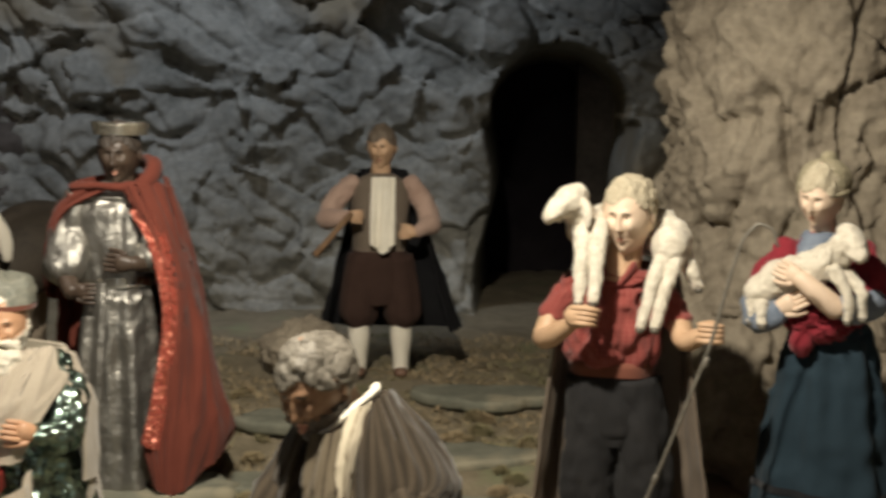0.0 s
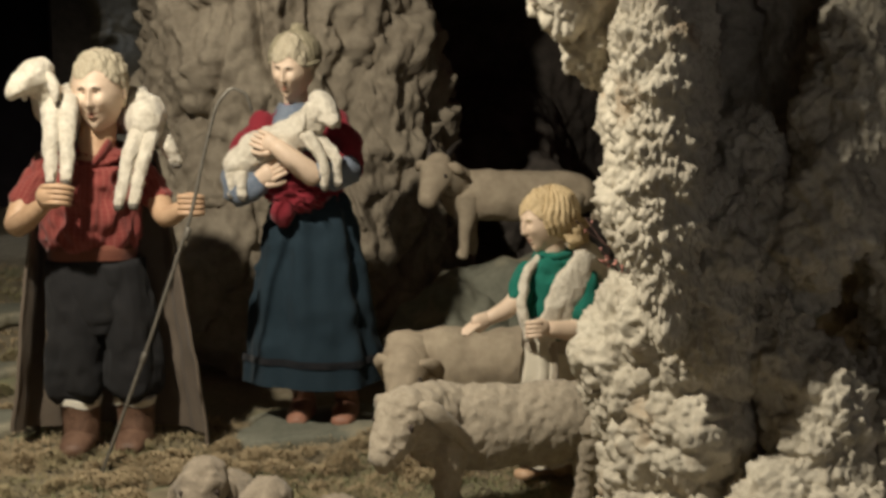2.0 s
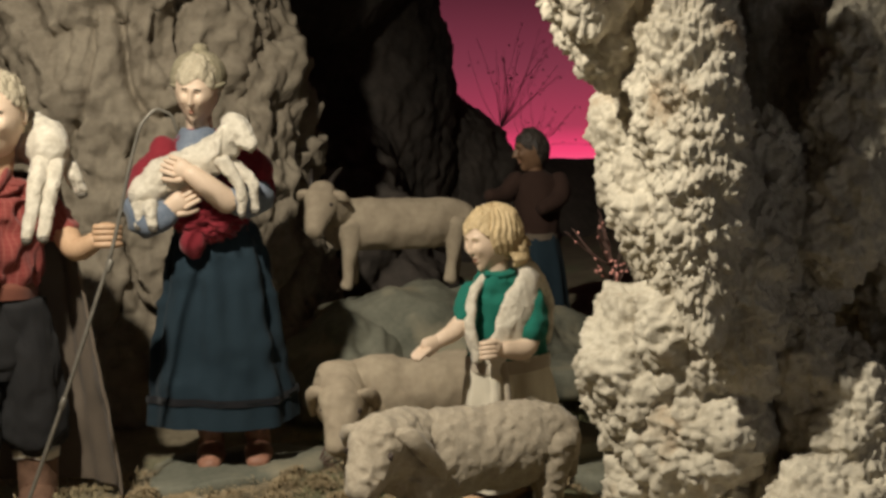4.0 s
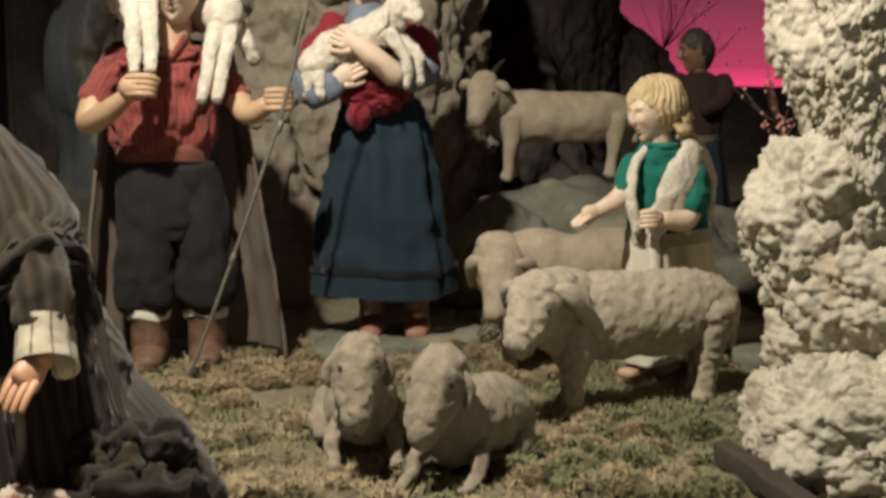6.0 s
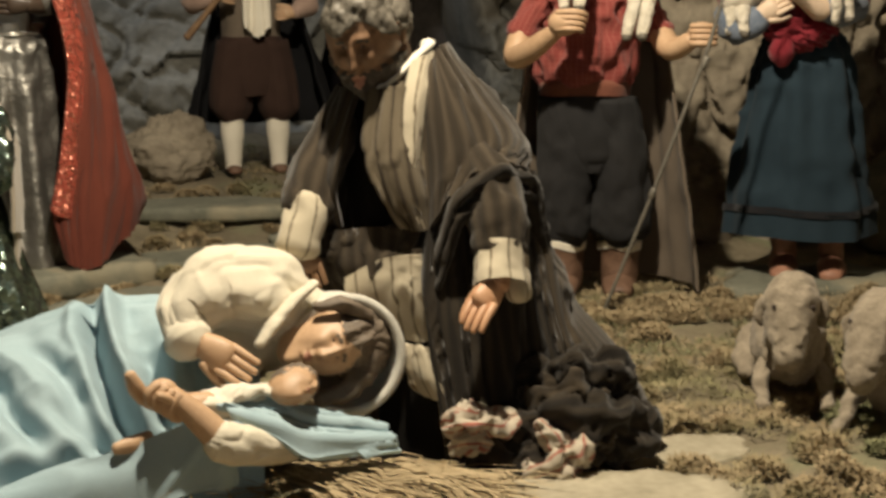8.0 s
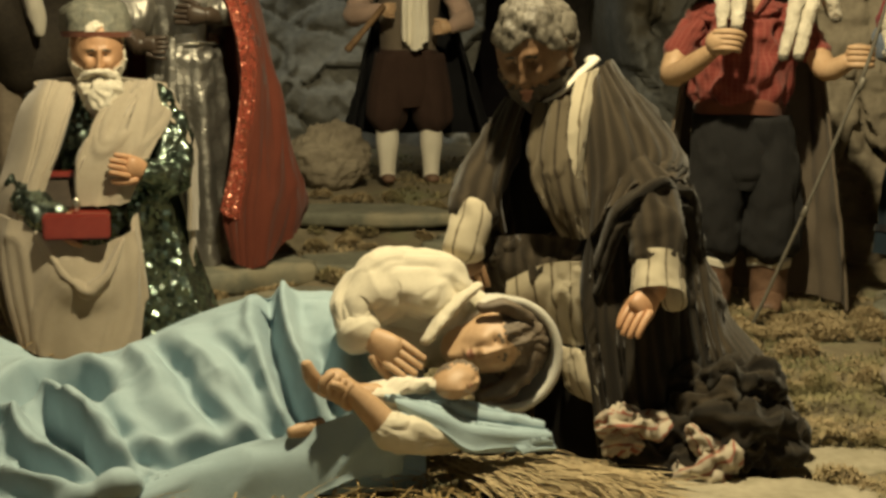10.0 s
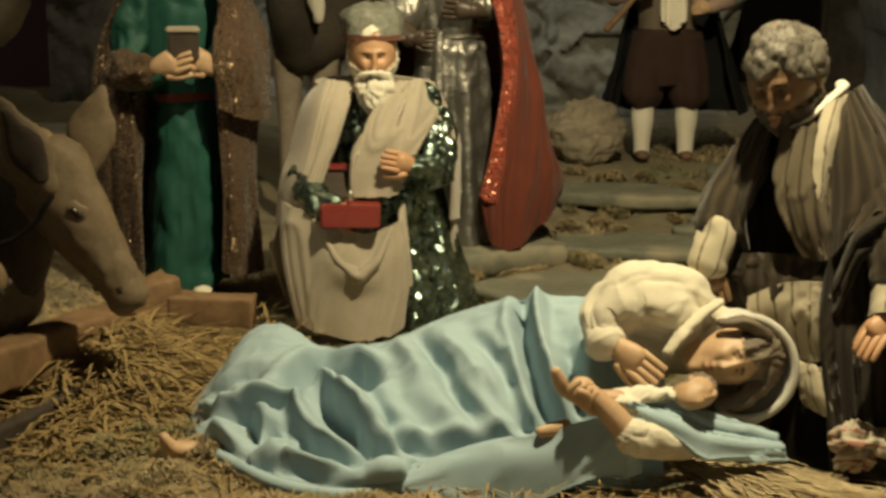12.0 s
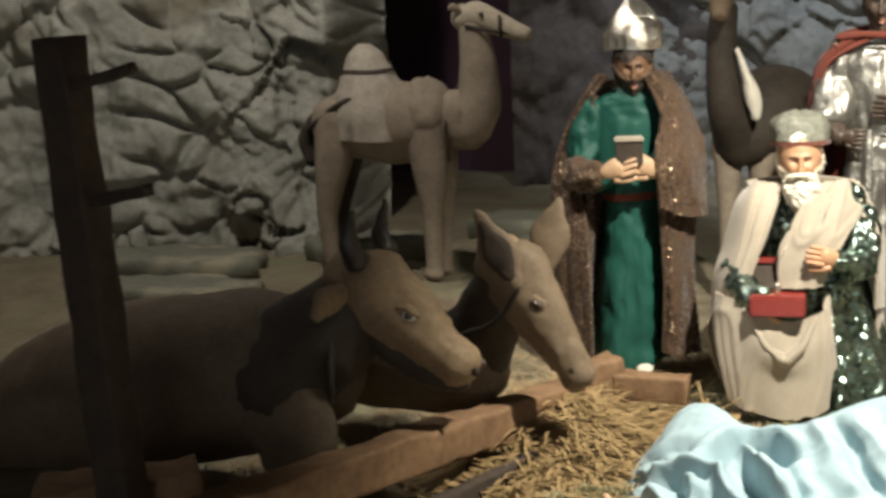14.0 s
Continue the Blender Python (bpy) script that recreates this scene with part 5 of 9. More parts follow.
def woman_figure():
    f = Figure()
    for x in (-0.041, 0.045):
        f.tube([(x, 0.03, 0.022), (x, -0.02, 0.022), (x - 0.004, -0.062, 0.013)], [(0.024, 0.022), (0.024, 0.027), (0.013, 0.020)], "shoe", 20, True, 4, 0.05)
        f.tube([(x, 0.012, 0.03), (x, 0.008, 0.055), (x, 0.006, 0.082)], [0.024, 0.023, 0.026], "shoe", 20, True, 5, 0.08, 4)
        f.tube([(x, 0.014, 0.065), (x, 0.012, 0.14)], [0.018, 0.02], "black_lining", 12, True, 2)
    f.robe([(0.086, -0.016, 0, 0.137, 0.112, 0.05), (0.128, -0.016, 0, 0.133, 0.109, 0.055), (0.134, -0.016, 0, 0.136, 0.112, 0.055)], "navy", 130, 9, 21, cap1=False)
    f.robe([(0.128, -0.016, 0, 0.136, 0.112, 0.055), (0.141, -0.016, 0, 0.134, 0.110, 0.055)], "navy_band", 130, 9, 21, cap1=False)
    f.robe([(0.136, -0.016, 0, 0.130, 0.106, 0.055), (0.22, -0.019, 0, 0.118, 0.098, 0.075), (0.31, -0.019, 0, 0.104, 0.086, 0.09), (0.38, -0.019, 0, 0.090, 0.072, 0.09), (0.425, -0.019, 0, 0.078, 0.060, 0.06), (0.447, -0.020, 0, 0.068, 0.052, 0.04)], "navy", 150, 8, 21, sub=8, wander=0.3, crumple=0.05)
    f.robe([(0.435, -0.022, 0, 0.066, 0.052, 0.03), (0.48, -0.030, -0.002, 0.070, 0.054, 0.03), (0.55, -0.036, 0, 0.080, 0.048, 0.03), (0.59, -0.040, 0.004, 0.066, 0.040, 0.02), (0.618, -0.042, 0.003, 0.03, 0.028, 0.0)], "crimson", 80, 9, 5, crumple=0.12)
    f.robe([(0.53, -0.046, -0.034, 0.042, 0.024, 0.05), (0.580, -0.046, -0.018, 0.044, 0.032, 0.06), (0.608, -0.044, -0.004, 0.036, 0.034, 0.04), (0.618, -0.044, -0.004, 0.030, 0.030, 0.04)], "blue_print", 40, 7, 6)
    f.tube([(-0.042, 0.004, 0.61), (-0.044, -0.010, 0.655)], [0.024, 0.023], "skin_pale", 16, True, 3)
    f.head((-0.044, -0.028, 0.688), 0.122, (16, 6, -12), "skin_pale", "hair_straw", None, 0.42, 0.25, seed=6, brow="hair_brown", feature=0.7)
    f.blob((-0.041, -0.012, 0.711), (0.0485, 0.0545, 0.045), "knit_cap", (14, 4, -16), 120, 80, lambda d, p: p * (1 + 0.025 * np.abs(np.sin(11 * np.arctan2(d[:, 0], d[:, 1]) + 2 * d[:, 2])) + 0.02 * fbm(d, 3, 2, 4))[:, None])
    f.tube([(-0.041 + 0.0475 * math.sin(a), -0.014 - 0.0525 * math.cos(a), 0.699 - 0.010 * math.cos(a)) for a in np.linspace(0, 2 * math.pi, 17)], [0.0042] * 17, "knit_cap", 12, False, 3, 0.1, 3)
    f.blob((-0.037, 0.002, 0.757), (0.015, 0.017, 0.013), "knit_cap", (0, 0, 0), 24, 16, lambda d, p: p * (1 + 0.14 * fbm(d, 6, 3, 9))[:, None])
    # arms and shawl round the lamb
    f.tube([(-0.100, 0.0, 0.585), (-0.138, -0.02, 0.53), (-0.150, -0.05, 0.480)], [0.027, 0.029, 0.029], "crimson", 36, True, 8, 0.14, 1)
    f.tube([(-0.152, -0.05, 0.482), (-0.14, -0.09, 0.455), (-0.10, -0.105, 0.475)], [0.031, 0.030, 0.024], "blue_print", 18, True, 4, 0.08, 5)
    f.hand((-0.105, -0.108, 0.478), (-0.045, -0.12, 0.515), "skin_pale", 0.036, 0.35, (0, -1, 0.3))
    f.tube([(0.025, 0.0, 0.585), (0.056, -0.02, 0.54), (0.056, -0.05, 0.495)], [0.028, 0.030, 0.030], "crimson", 36, True, 8, 0.14, 2)
    f.tube([(0.058, -0.05, 0.496), (0.038, -0.09, 0.484), (0.006, -0.112, 0.496)], [0.030, 0.028, 0.022], "blue_print", 18, True, 4, 0.08, 6)
    f.tube([(0.005, -0.112, 0.49), (-0.03, -0.13, 0.52), (-0.06, -0.13, 0.545)], [0.022, 0.02, 0.016], "skin_pale", 14, True, 3)
    f.hand((-0.055, -0.130, 0.542), (-0.105, -0.128, 0.565), "skin_pale", 0.036, 0.3, (0, -1, 0.3), -1)
    f.blob((-0.036, -0.074, 0.462), (0.062, 0.030, 0.042), "crimson", (0, 10, 0), 60, 40, lambda d, p: p * (1 + 0.30 * (0.4 - np.abs(fbm(d, 3.5, 3, 2)) * 1.6))[:, None])
    f.tube([(-0.050, -0.078, 0.44), (-0.060, -0.083, 0.415), (-0.058, -0.084, 0.398)], [0.02, 0.026, 0.012], "crimson", 14, True, 3, 0.15, 3)
    lamb_parts(f, "lamb", [(0.0, -0.105, 0.585), (-0.05, -0.09, 0.555), (-0.11, -0.085, 0.535), (-0.145, -0.085, 0.50)], (0.022, -0.115, 0.618), (0.046, -0.145, 0.588), [
        [(-0.145, -0.10, 0.49), (-0.150, -0.10, 0.455)], [(-0.13, -0.115, 0.49), (-0.125, -0.13, 0.455)],
        [(-0.005, -0.12, 0.565), (0.025, -0.13, 0.52), (0.028, -0.13, 0.475)], [(0.005, -0.10, 0.56), (0.048, -0.115, 0.525), (0.05, -0.115, 0.48)]], 0.036, 0.026)
    return f


def black_king_figure():
    f = Figure()
    f.robe([(0.0, -0.012, 0, 0.098, 0.085, 0.10), (0.10, -0.01, 0, 0.090, 0.078, 0.11), (0.25, -0.012, 0, 0.078, 0.066, 0.10), (0.37, -0.014, 0, 0.070, 0.058, 0.06), (0.405, -0.014, 0, 0.064, 0.052, 0.03)], "silver_satin", 120, 8, 31, sub=10, crumple=0.08)
    f.robe([(0.398, -0.014, 0, 0.069, 0.057, 0.02), (0.418, -0.014, 0, 0.069, 0.057, 0.02)], "foil_silver", 60, 5, 3, cap1=False)
    f.robe([(0.405, -0.014, 0, 0.066, 0.054, 0.05), (0.48, -0.014, 0, 0.080, 0.060, 0.05), (0.55, -0.014, 0, 0.090, 0.052, 0.03), (0.585, -0.012, 0, 0.075, 0.042, 0.02), (0.603, -0.01, 0, 0.03, 0.03, 0)], "silver_satin", 100, 6, 32, sub=8, crumple=0.18)
    f.sheet(cape_sheet([(-0.07, -0.062, 0.41), (-0.03, -0.068, 0.41)], [(-0.10, -0.095, 0.06), (-0.035, -0.10, 0.19)], 14, 20, 2, 0.008, 5), "silver_satin", 0.003)
    f.tube([(-0.01, 0, 0.59), (-0.01, -0.004, 0.62)], [0.03, 0.028], "skin_dark", 16, True, 2)
    f.head((-0.01, -0.01, 0.655), 0.125, (6, 0, -6), "skin_dark", "hair_black", None, 0.40, 0.1, seed=4, brow="hair_black")
    f.robe([(0.692, -0.008, 0.0, 0.052, 0.056, 0.0), (0.716, -0.008, 0.0, 0.055, 0.059, 0.04)], "foil_silver", 48, 8, 2, cap1=True)
    f.tube([(-0.085, 0, 0.57), (-0.105, -0.01, 0.50), (-0.105, -0.04, 0.43)], [0.034, 0.040, 0.050], "silver_satin", 48, True, 9, 0.06, 3, 0.8, 0.22)
    f.tube([(-0.112, -0.04, 0.43), (-0.09, -0.09, 0.395)], [0.022, 0.017], "skin_dark", 14, True, 3)
    f.hand((-0.09, -0.09, 0.397), (-0.045, -0.11, 0.40), "skin_dark", 0.032, 0.5, (0, -1, 0.2))
    f.tube([(0.055, -0.005, 0.57), (0.058, -0.03, 0.50), (0.048, -0.065, 0.45)], [0.028, 0.030, 0.028], "silver_satin", 40, True, 8, 0.06, 4, 0.8, 0.2)
    f.tube([(0.046, -0.066, 0.45), (0.02, -0.088, 0.45)], [0.018, 0.014], "skin_dark", 14, True, 3)
    f.hand((0.022, -0.088, 0.45), (-0.032, -0.090, 0.452), "skin_dark", 0.036, 0.3, (0, -1, 0))
    # red cape: collar, left shoulder and the wide panel
    top = [(-0.105, -0.045, 0.575), (-0.10, 0.03, 0.60), (-0.02, 0.05, 0.62), (0.06, 0.035, 0.61), (0.075, -0.055, 0.555)]
    low = [(-0.13, 0.02, 0.35), (-0.15, 0.10, 0.08), (0.02, 0.15, 0.04), (0.165, 0.10, 0.10), (0.10, -0.03, 0.10)]
    f.sheet(cape_sheet(top, low, 76, 36, 4, 0.016, 8), "red_cape", 0.005)
    f.patch([[(0.0, -0.060, 0.588), (0.045, -0.052, 0.606), (0.085, -0.010, 0.590), (0.06, 0.045, 0.605)],
             [(0.050, -0.080, 0.500), (0.085, -0.064, 0.505), (0.114, 0.0, 0.475), (0.10, 0.06, 0.50)],
             [(0.080, -0.102, 0.360), (0.115, -0.076, 0.36), (0.142, 0.0, 0.35), (0.13, 0.09, 0.36)],
             [(0.064, -0.112, 0.220), (0.118, -0.088, 0.22), (0.172, 0.0, 0.22), (0.15, 0.11, 0.20)],
             [(0.042, -0.112, 0.110), (0.112, -0.100, 0.10), (0.200, 0.0, 0.115), (0.18, 0.12, 0.08)],
             [(0.058, -0.105, 0.022), (0.105, -0.100, 0.008), (0.190, 0.0, 0.072), (0.17, 0.12, 0.06)]], "red_cape", 0.006, 90, 90, 0.013, 2.2, 24.0, 23)
    f.patch([[(0.016, -0.068, 0.545), (0.030, -0.066, 0.560), (0.044, -0.060, 0.570)],
             [(0.053, -0.088, 0.480), (0.068, -0.084, 0.486), (0.084, -0.074, 0.490)],
             [(0.078, -0.110, 0.360), (0.092, -0.104, 0.36), (0.106, -0.092, 0.36)],
             [(0.062, -0.121, 0.220), (0.077, -0.118, 0.22), (0.091, -0.109, 0.22)],
             [(0.038, -0.121, 0.110), (0.054, -0.122, 0.10), (0.070, -0.116, 0.095)]], "red_edge", 0.006, 20, 60, 0.004, 2.2, 24.0, 23)
    f.patch([[(-0.02, -0.060, 0.592), (-0.07, -0.046, 0.598), (-0.10, 0.02, 0.59), (-0.06, 0.05, 0.60)],
             [(-0.108, -0.050, 0.548), (-0.132, -0.02, 0.545), (-0.14, 0.03, 0.54), (-0.10, 0.07, 0.55)],
             [(-0.138, -0.035, 0.480), (-0.152, -0.01, 0.47), (-0.155, 0.05, 0.46), (-0.11, 0.09, 0.46)],
             [(-0.148, -0.012, 0.400), (-0.158, 0.01, 0.39), (-0.155, 0.07, 0.36), (-0.11, 0.11, 0.36)]], "red_cape", 0.006, 50, 50, 0.008, 4.0, 26.0, 29)
    f.tube([(-0.095, -0.03, 0.59), (-0.05, -0.055, 0.598), (0.0, -0.06, 0.592), (0.05, -0.05, 0.602), (0.06, 0.0, 0.64), (0.03, 0.05, 0.635)], [(0.010, 0.012), (0.008, 0.010), (0.008, 0.010), (0.016, 0.014), (0.022, 0.014), (0.018, 0.010)], "red_cape", 14, True, 4, 0.12, 5)
    return f


def piper_figure():
    f = Figure()
    for s, x in ((0, -0.058), (1, 0.06)):
        f.tube([(x, 0.03, 0.012), (x, -0.055, 0.011)], [(0.012, 0.021), (0.010, 0.017)], "boot", 14, True, 3)
        f.robe([(0.01, x, 0, 0.021, 0.022, 0.02), (0.06, x, 0, 0.024, 0.025, 0.02), (0.105, x, 0, 0.031, 0.031, 0.02), (0.155, x, 0, 0.029, 0.029, 0.02)], "white_cloth", 30, 5, 3)
        f.robe([(0.138, x, 0, 0.034, 0.034, 0.06), (0.165, x * 1.05, 0, 0.054, 0.05, 0.08), (0.24, x * 0.95, 0, 0.054, 0.052, 0.06), (0.34, x * 0.72, 0, 0.048, 0.05, 0.03)], "brown_wool", 48, 6, s + 3)
    f.robe([(0.20, 0, 0, 0.05, 0.05, 0.03), (0.26, 0, 0, 0.078, 0.056, 0.03), (0.35, -0.002, 0, 0.078, 0.056, 0.02)], "brown_wool", 48, 5, 5)
    f.robe([(0.345, -0.002, 0, 0.074, 0.055, 0.02), (0.42, -0.002, 0, 0.076, 0.058, 0.03), (0.50, 0, 0, 0.084, 0.052, 0.02), (0.545, 0, 0.002, 0.07, 0.042, 0.02), (0.565, 0.002, 0, 0.03, 0.03, 0)], "taupe", 60, 7, 6)
    f.sheet(cape_sheet([(-0.024, -0.045, 0.555), (0.040, -0.045, 0.555)], [(-0.026, -0.075, 0.37), (0.010, -0.08, 0.345), (0.036, -0.072, 0.375)], 30, 24, 2.3, 0.010, 2), "white_cloth", 0.006)
    f.tube([(0.0, 0.002, 0.555), (0.0, -0.004, 0.595)], [0.028, 0.026], "skin", 14, True, 2)
    f.head((0.002, -0.012, 0.638), 0.122, (10, 0, -10), "skin", "hair_brown", None, 0.42, 0.0, seed=8)
    f.tube([(-0.075, 0, 0.54), (-0.125, -0.01, 0.49), (-0.148, -0.03, 0.435)], [0.027, 0.030, 0.030], "pink_shirt", 40, True, 8, 0.06, 1, 0.8, 0.2)
    f.tube([(-0.148, -0.03, 0.44), (-0.12, -0.08, 0.44), (-0.085, -0.10, 0.455)], [0.033, 0.026, 0.015], "pink_shirt", 16, True, 3, 0.06, 2)
    f.hand((-0.09, -0.10, 0.453), (-0.045, -0.11, 0.455), "skin", 0.03, 0.6, (0, -1, 0))
    f.tube([(0.078, 0, 0.54), (0.122, -0.01, 0.48), (0.14, -0.04, 0.425)], [0.027, 0.030, 0.030], "pink_shirt", 40, True, 8, 0.06, 3, 0.8, 0.2)
    f.tube([(0.14, -0.04, 0.43), (0.10, -0.085, 0.41)], [0.032, 0.017], "pink_shirt", 16, True, 3, 0.06, 4)
    f.hand((0.10, -0.085, 0.41), (0.05, -0.10, 0.405), "skin", 0.032, 0.5, (0, -1, 0))
    f.tube([(-0.08, -0.115, 0.46), (-0.13, -0.13, 0.40), (-0.172, -0.14, 0.352)], [0.008, 0.007, 0.010], "wood", 10, True, 2)
    top = [(-0.075, 0.0, 0.555), (-0.06, 0.045, 0.572), (0.0, 0.052, 0.58), (0.07, 0.045, 0.572), (0.09, 0.0, 0.55)]
    low = [(-0.15, -0.01, 0.13), (-0.16, 0.07, 0.125), (0.02, 0.12, 0.12), (0.22, 0.07, 0.12), (0.215, -0.02, 0.125)]
    f.sheet(cape_sheet(top, low, 60, 28, 7, 0.014, 4), "black_cape", 0.005)
    return f


def green_king_figure():
    f = Figure()
    f.tube([(0.02, 0.0, 0.012), (0.02, -0.08, 0.010)], [(0.012, 0.02), (0.009, 0.016)], "cream", 12, True, 2)
    f.tube([(-0.045, 0.0, 0.012), (-0.048, -0.07, 0.010)], [(0.012, 0.02), (0.009, 0.016)], "cream", 12, True, 2)
    f.robe([(0.012, -0.006, 0, 0.074, 0.066, 0.12), (0.12, -0.004, 0, 0.068, 0.06, 0.10), (0.26, 0.0, 0, 0.060, 0.052, 0.08), (0.35, 0, 0, 0.054, 0.047, 0.05)], "green", 120, 5, 41, sub=10, crumple=0.10)
    f.robe([(0.345, 0, 0, 0.057, 0.049, 0.02), (0.36, 0, 0, 0.057, 0.049, 0.02)], "red_cape", 50, 5, 3, cap1=False)
    f.robe([(0.352, 0, 0, 0.056, 0.048, 0.05), (0.43, 0.002, 0, 0.068, 0.052, 0.05), (0.50, 0.004, 0, 0.080, 0.05, 0.03), (0.545, 0.004, 0, 0.068, 0.042, 0.02), (0.565, 0.006, 0, 0.03, 0.03, 0)], "green", 90, 5, 42, sub=8, crumple=0.08)
    f.tube([(0.008, 0, 0.555), (0.010, -0.006, 0.585)], [0.028, 0.026], "skin_brown", 14, True, 2)
    f.head((0.012, -0.016, 0.612), 0.118, (16, 0, 0), "skin_brown", "hair_black", "hair_black", 0.40, 0.2, seed=5, brow="hair_black")
    f.blob((0.016, 0.0, 0.668), (0.056, 0.056, 0.048), "hair_black", (10, 0, 0), 30, 18, lambda d, p: p * (1 + 0.08 * np.sin(9 * d[:, 2] + 5 * d[:, 0]))[:, None])
    f.robe([(0.640, 0.012, -0.006, 0.058, 0.06, 0.03), (0.668, 0.012, -0.004, 0.060, 0.06, 0.04), (0.698, 0.013, 0.0, 0.050, 0.050, 0.05), (0.724, 0.012, 0.0, 0.030, 0.032, 0.05), (0.742, 0.010, 0.0, 0.008, 0.010, 0.05)], "foil_silver", 60, 6, 4, start=-80, sweep=160, crumple=0.05)
    f.tube([(-0.066, 0, 0.53), (-0.090, -0.015, 0.46), (-0.095, -0.045, 0.385)], [0.028, 0.031, 0.034], "green", 40, True, 8, 0.16, 1)
    f.tube([(-0.095, -0.05, 0.395), (-0.07, -0.09, 0.392), (-0.035, -0.112, 0.408)], [0.027, 0.024, 0.018], "green", 36, True, 7, 0.16, 3)
    f.hand((-0.048, -0.112, 0.408), (0.012, -0.135, 0.432), "skin", 0.042, 0.3, (0, -1, 0.2))
    f.tube([(0.068, 0, 0.53), (0.084, -0.02, 0.46), (0.066, -0.080, 0.402)], [0.028, 0.030, 0.029], "green", 40, True, 8, 0.16, 2)
    f.hand((0.055, -0.098, 0.405), (-0.01, -0.128, 0.440), "skin", 0.040, 0.3, (0, -1, 0.2), -1)
    top = [(-0.07, -0.03, 0.555), (-0.075, 0.03, 0.575), (0.0, 0.048, 0.585), (0.07, 0.035, 0.578), (0.08, -0.035, 0.55)]
    low = [(-0.10, -0.045, 0.03), (-0.135, 0.05, 0.02), (0.02, 0.10, 0.01), (0.12, 0.04, 0.03), (0.085, -0.05, 0.04)]
    f.sheet(cape_sheet(top, low, 66, 30, 6, 0.016, 14), "brown_glit", 0.005)
    f.patch([[(0.030, -0.045, 0.592), (0.054, -0.038, 0.596), (0.07, 0.02, 0.592)],
             [(0.056, -0.072, 0.530), (0.09, -0.046, 0.545), (0.105, 0.02, 0.53)],
             [(0.058, -0.090, 0.480), (0.10, -0.072, 0.47), (0.130, -0.01, 0.47)],
             [(0.048, -0.112, 0.425), (0.10, -0.102, 0.41), (0.146, -0.02, 0.385)],
             [(0.056, -0.108, 0.340), (0.10, -0.102, 0.32), (0.149, -0.04, 0.312)]], "brown_glit", 0.006, 50, 60, 0.010, 7.0, 24.0, 24)
    f.patch([[(0.052, -0.070, 0.37), (0.09, -0.065, 0.36), (0.125, -0.01, 0.34)],
             [(0.060, -0.084, 0.20), (0.09, -0.075, 0.19), (0.120, -0.01, 0.19)],
             [(0.055, -0.090, 0.05), (0.09, -0.080, 0.04), (0.128, 0.0, 0.03)]], "brown_glit", 0.006, 44, 60, 0.010, 3.0, 26.0, 25)
    f.patch([[(-0.04, -0.030, 0.592), (-0.06, 0.0, 0.598), (-0.06, 0.03, 0.59)],
             [(-0.092, -0.010, 0.53), (-0.118, 0.0, 0.51), (-0.11, 0.04, 0.51)],
             [(-0.126, -0.020, 0.42), (-0.158, 0.0, 0.40), (-0.14, 0.05, 0.40)],
             [(-0.092, -0.070, 0.33), (-0.158, -0.02, 0.30), (-0.14, 0.05, 0.30)],
             [(-0.082, -0.088, 0.20), (-0.158, -0.02, 0.20), (-0.14, 0.05, 0.20)],
             [(-0.080, -0.092, 0.04), (-0.160, 0.0, 0.03), (-0.14, 0.05, 0.03)]], "brown_glit", 0.006, 44, 70, 0.010, 3.0, 26.0, 26)
    f.tube([(-0.108, -0.05, 0.405), (-0.085, -0.08, 0.398), (-0.06, -0.102, 0.405)], [0.034, 0.033, 0.030], "brown_glit", 36, True, 6, 0.10, 8, 0.8, 0.14)
    return f


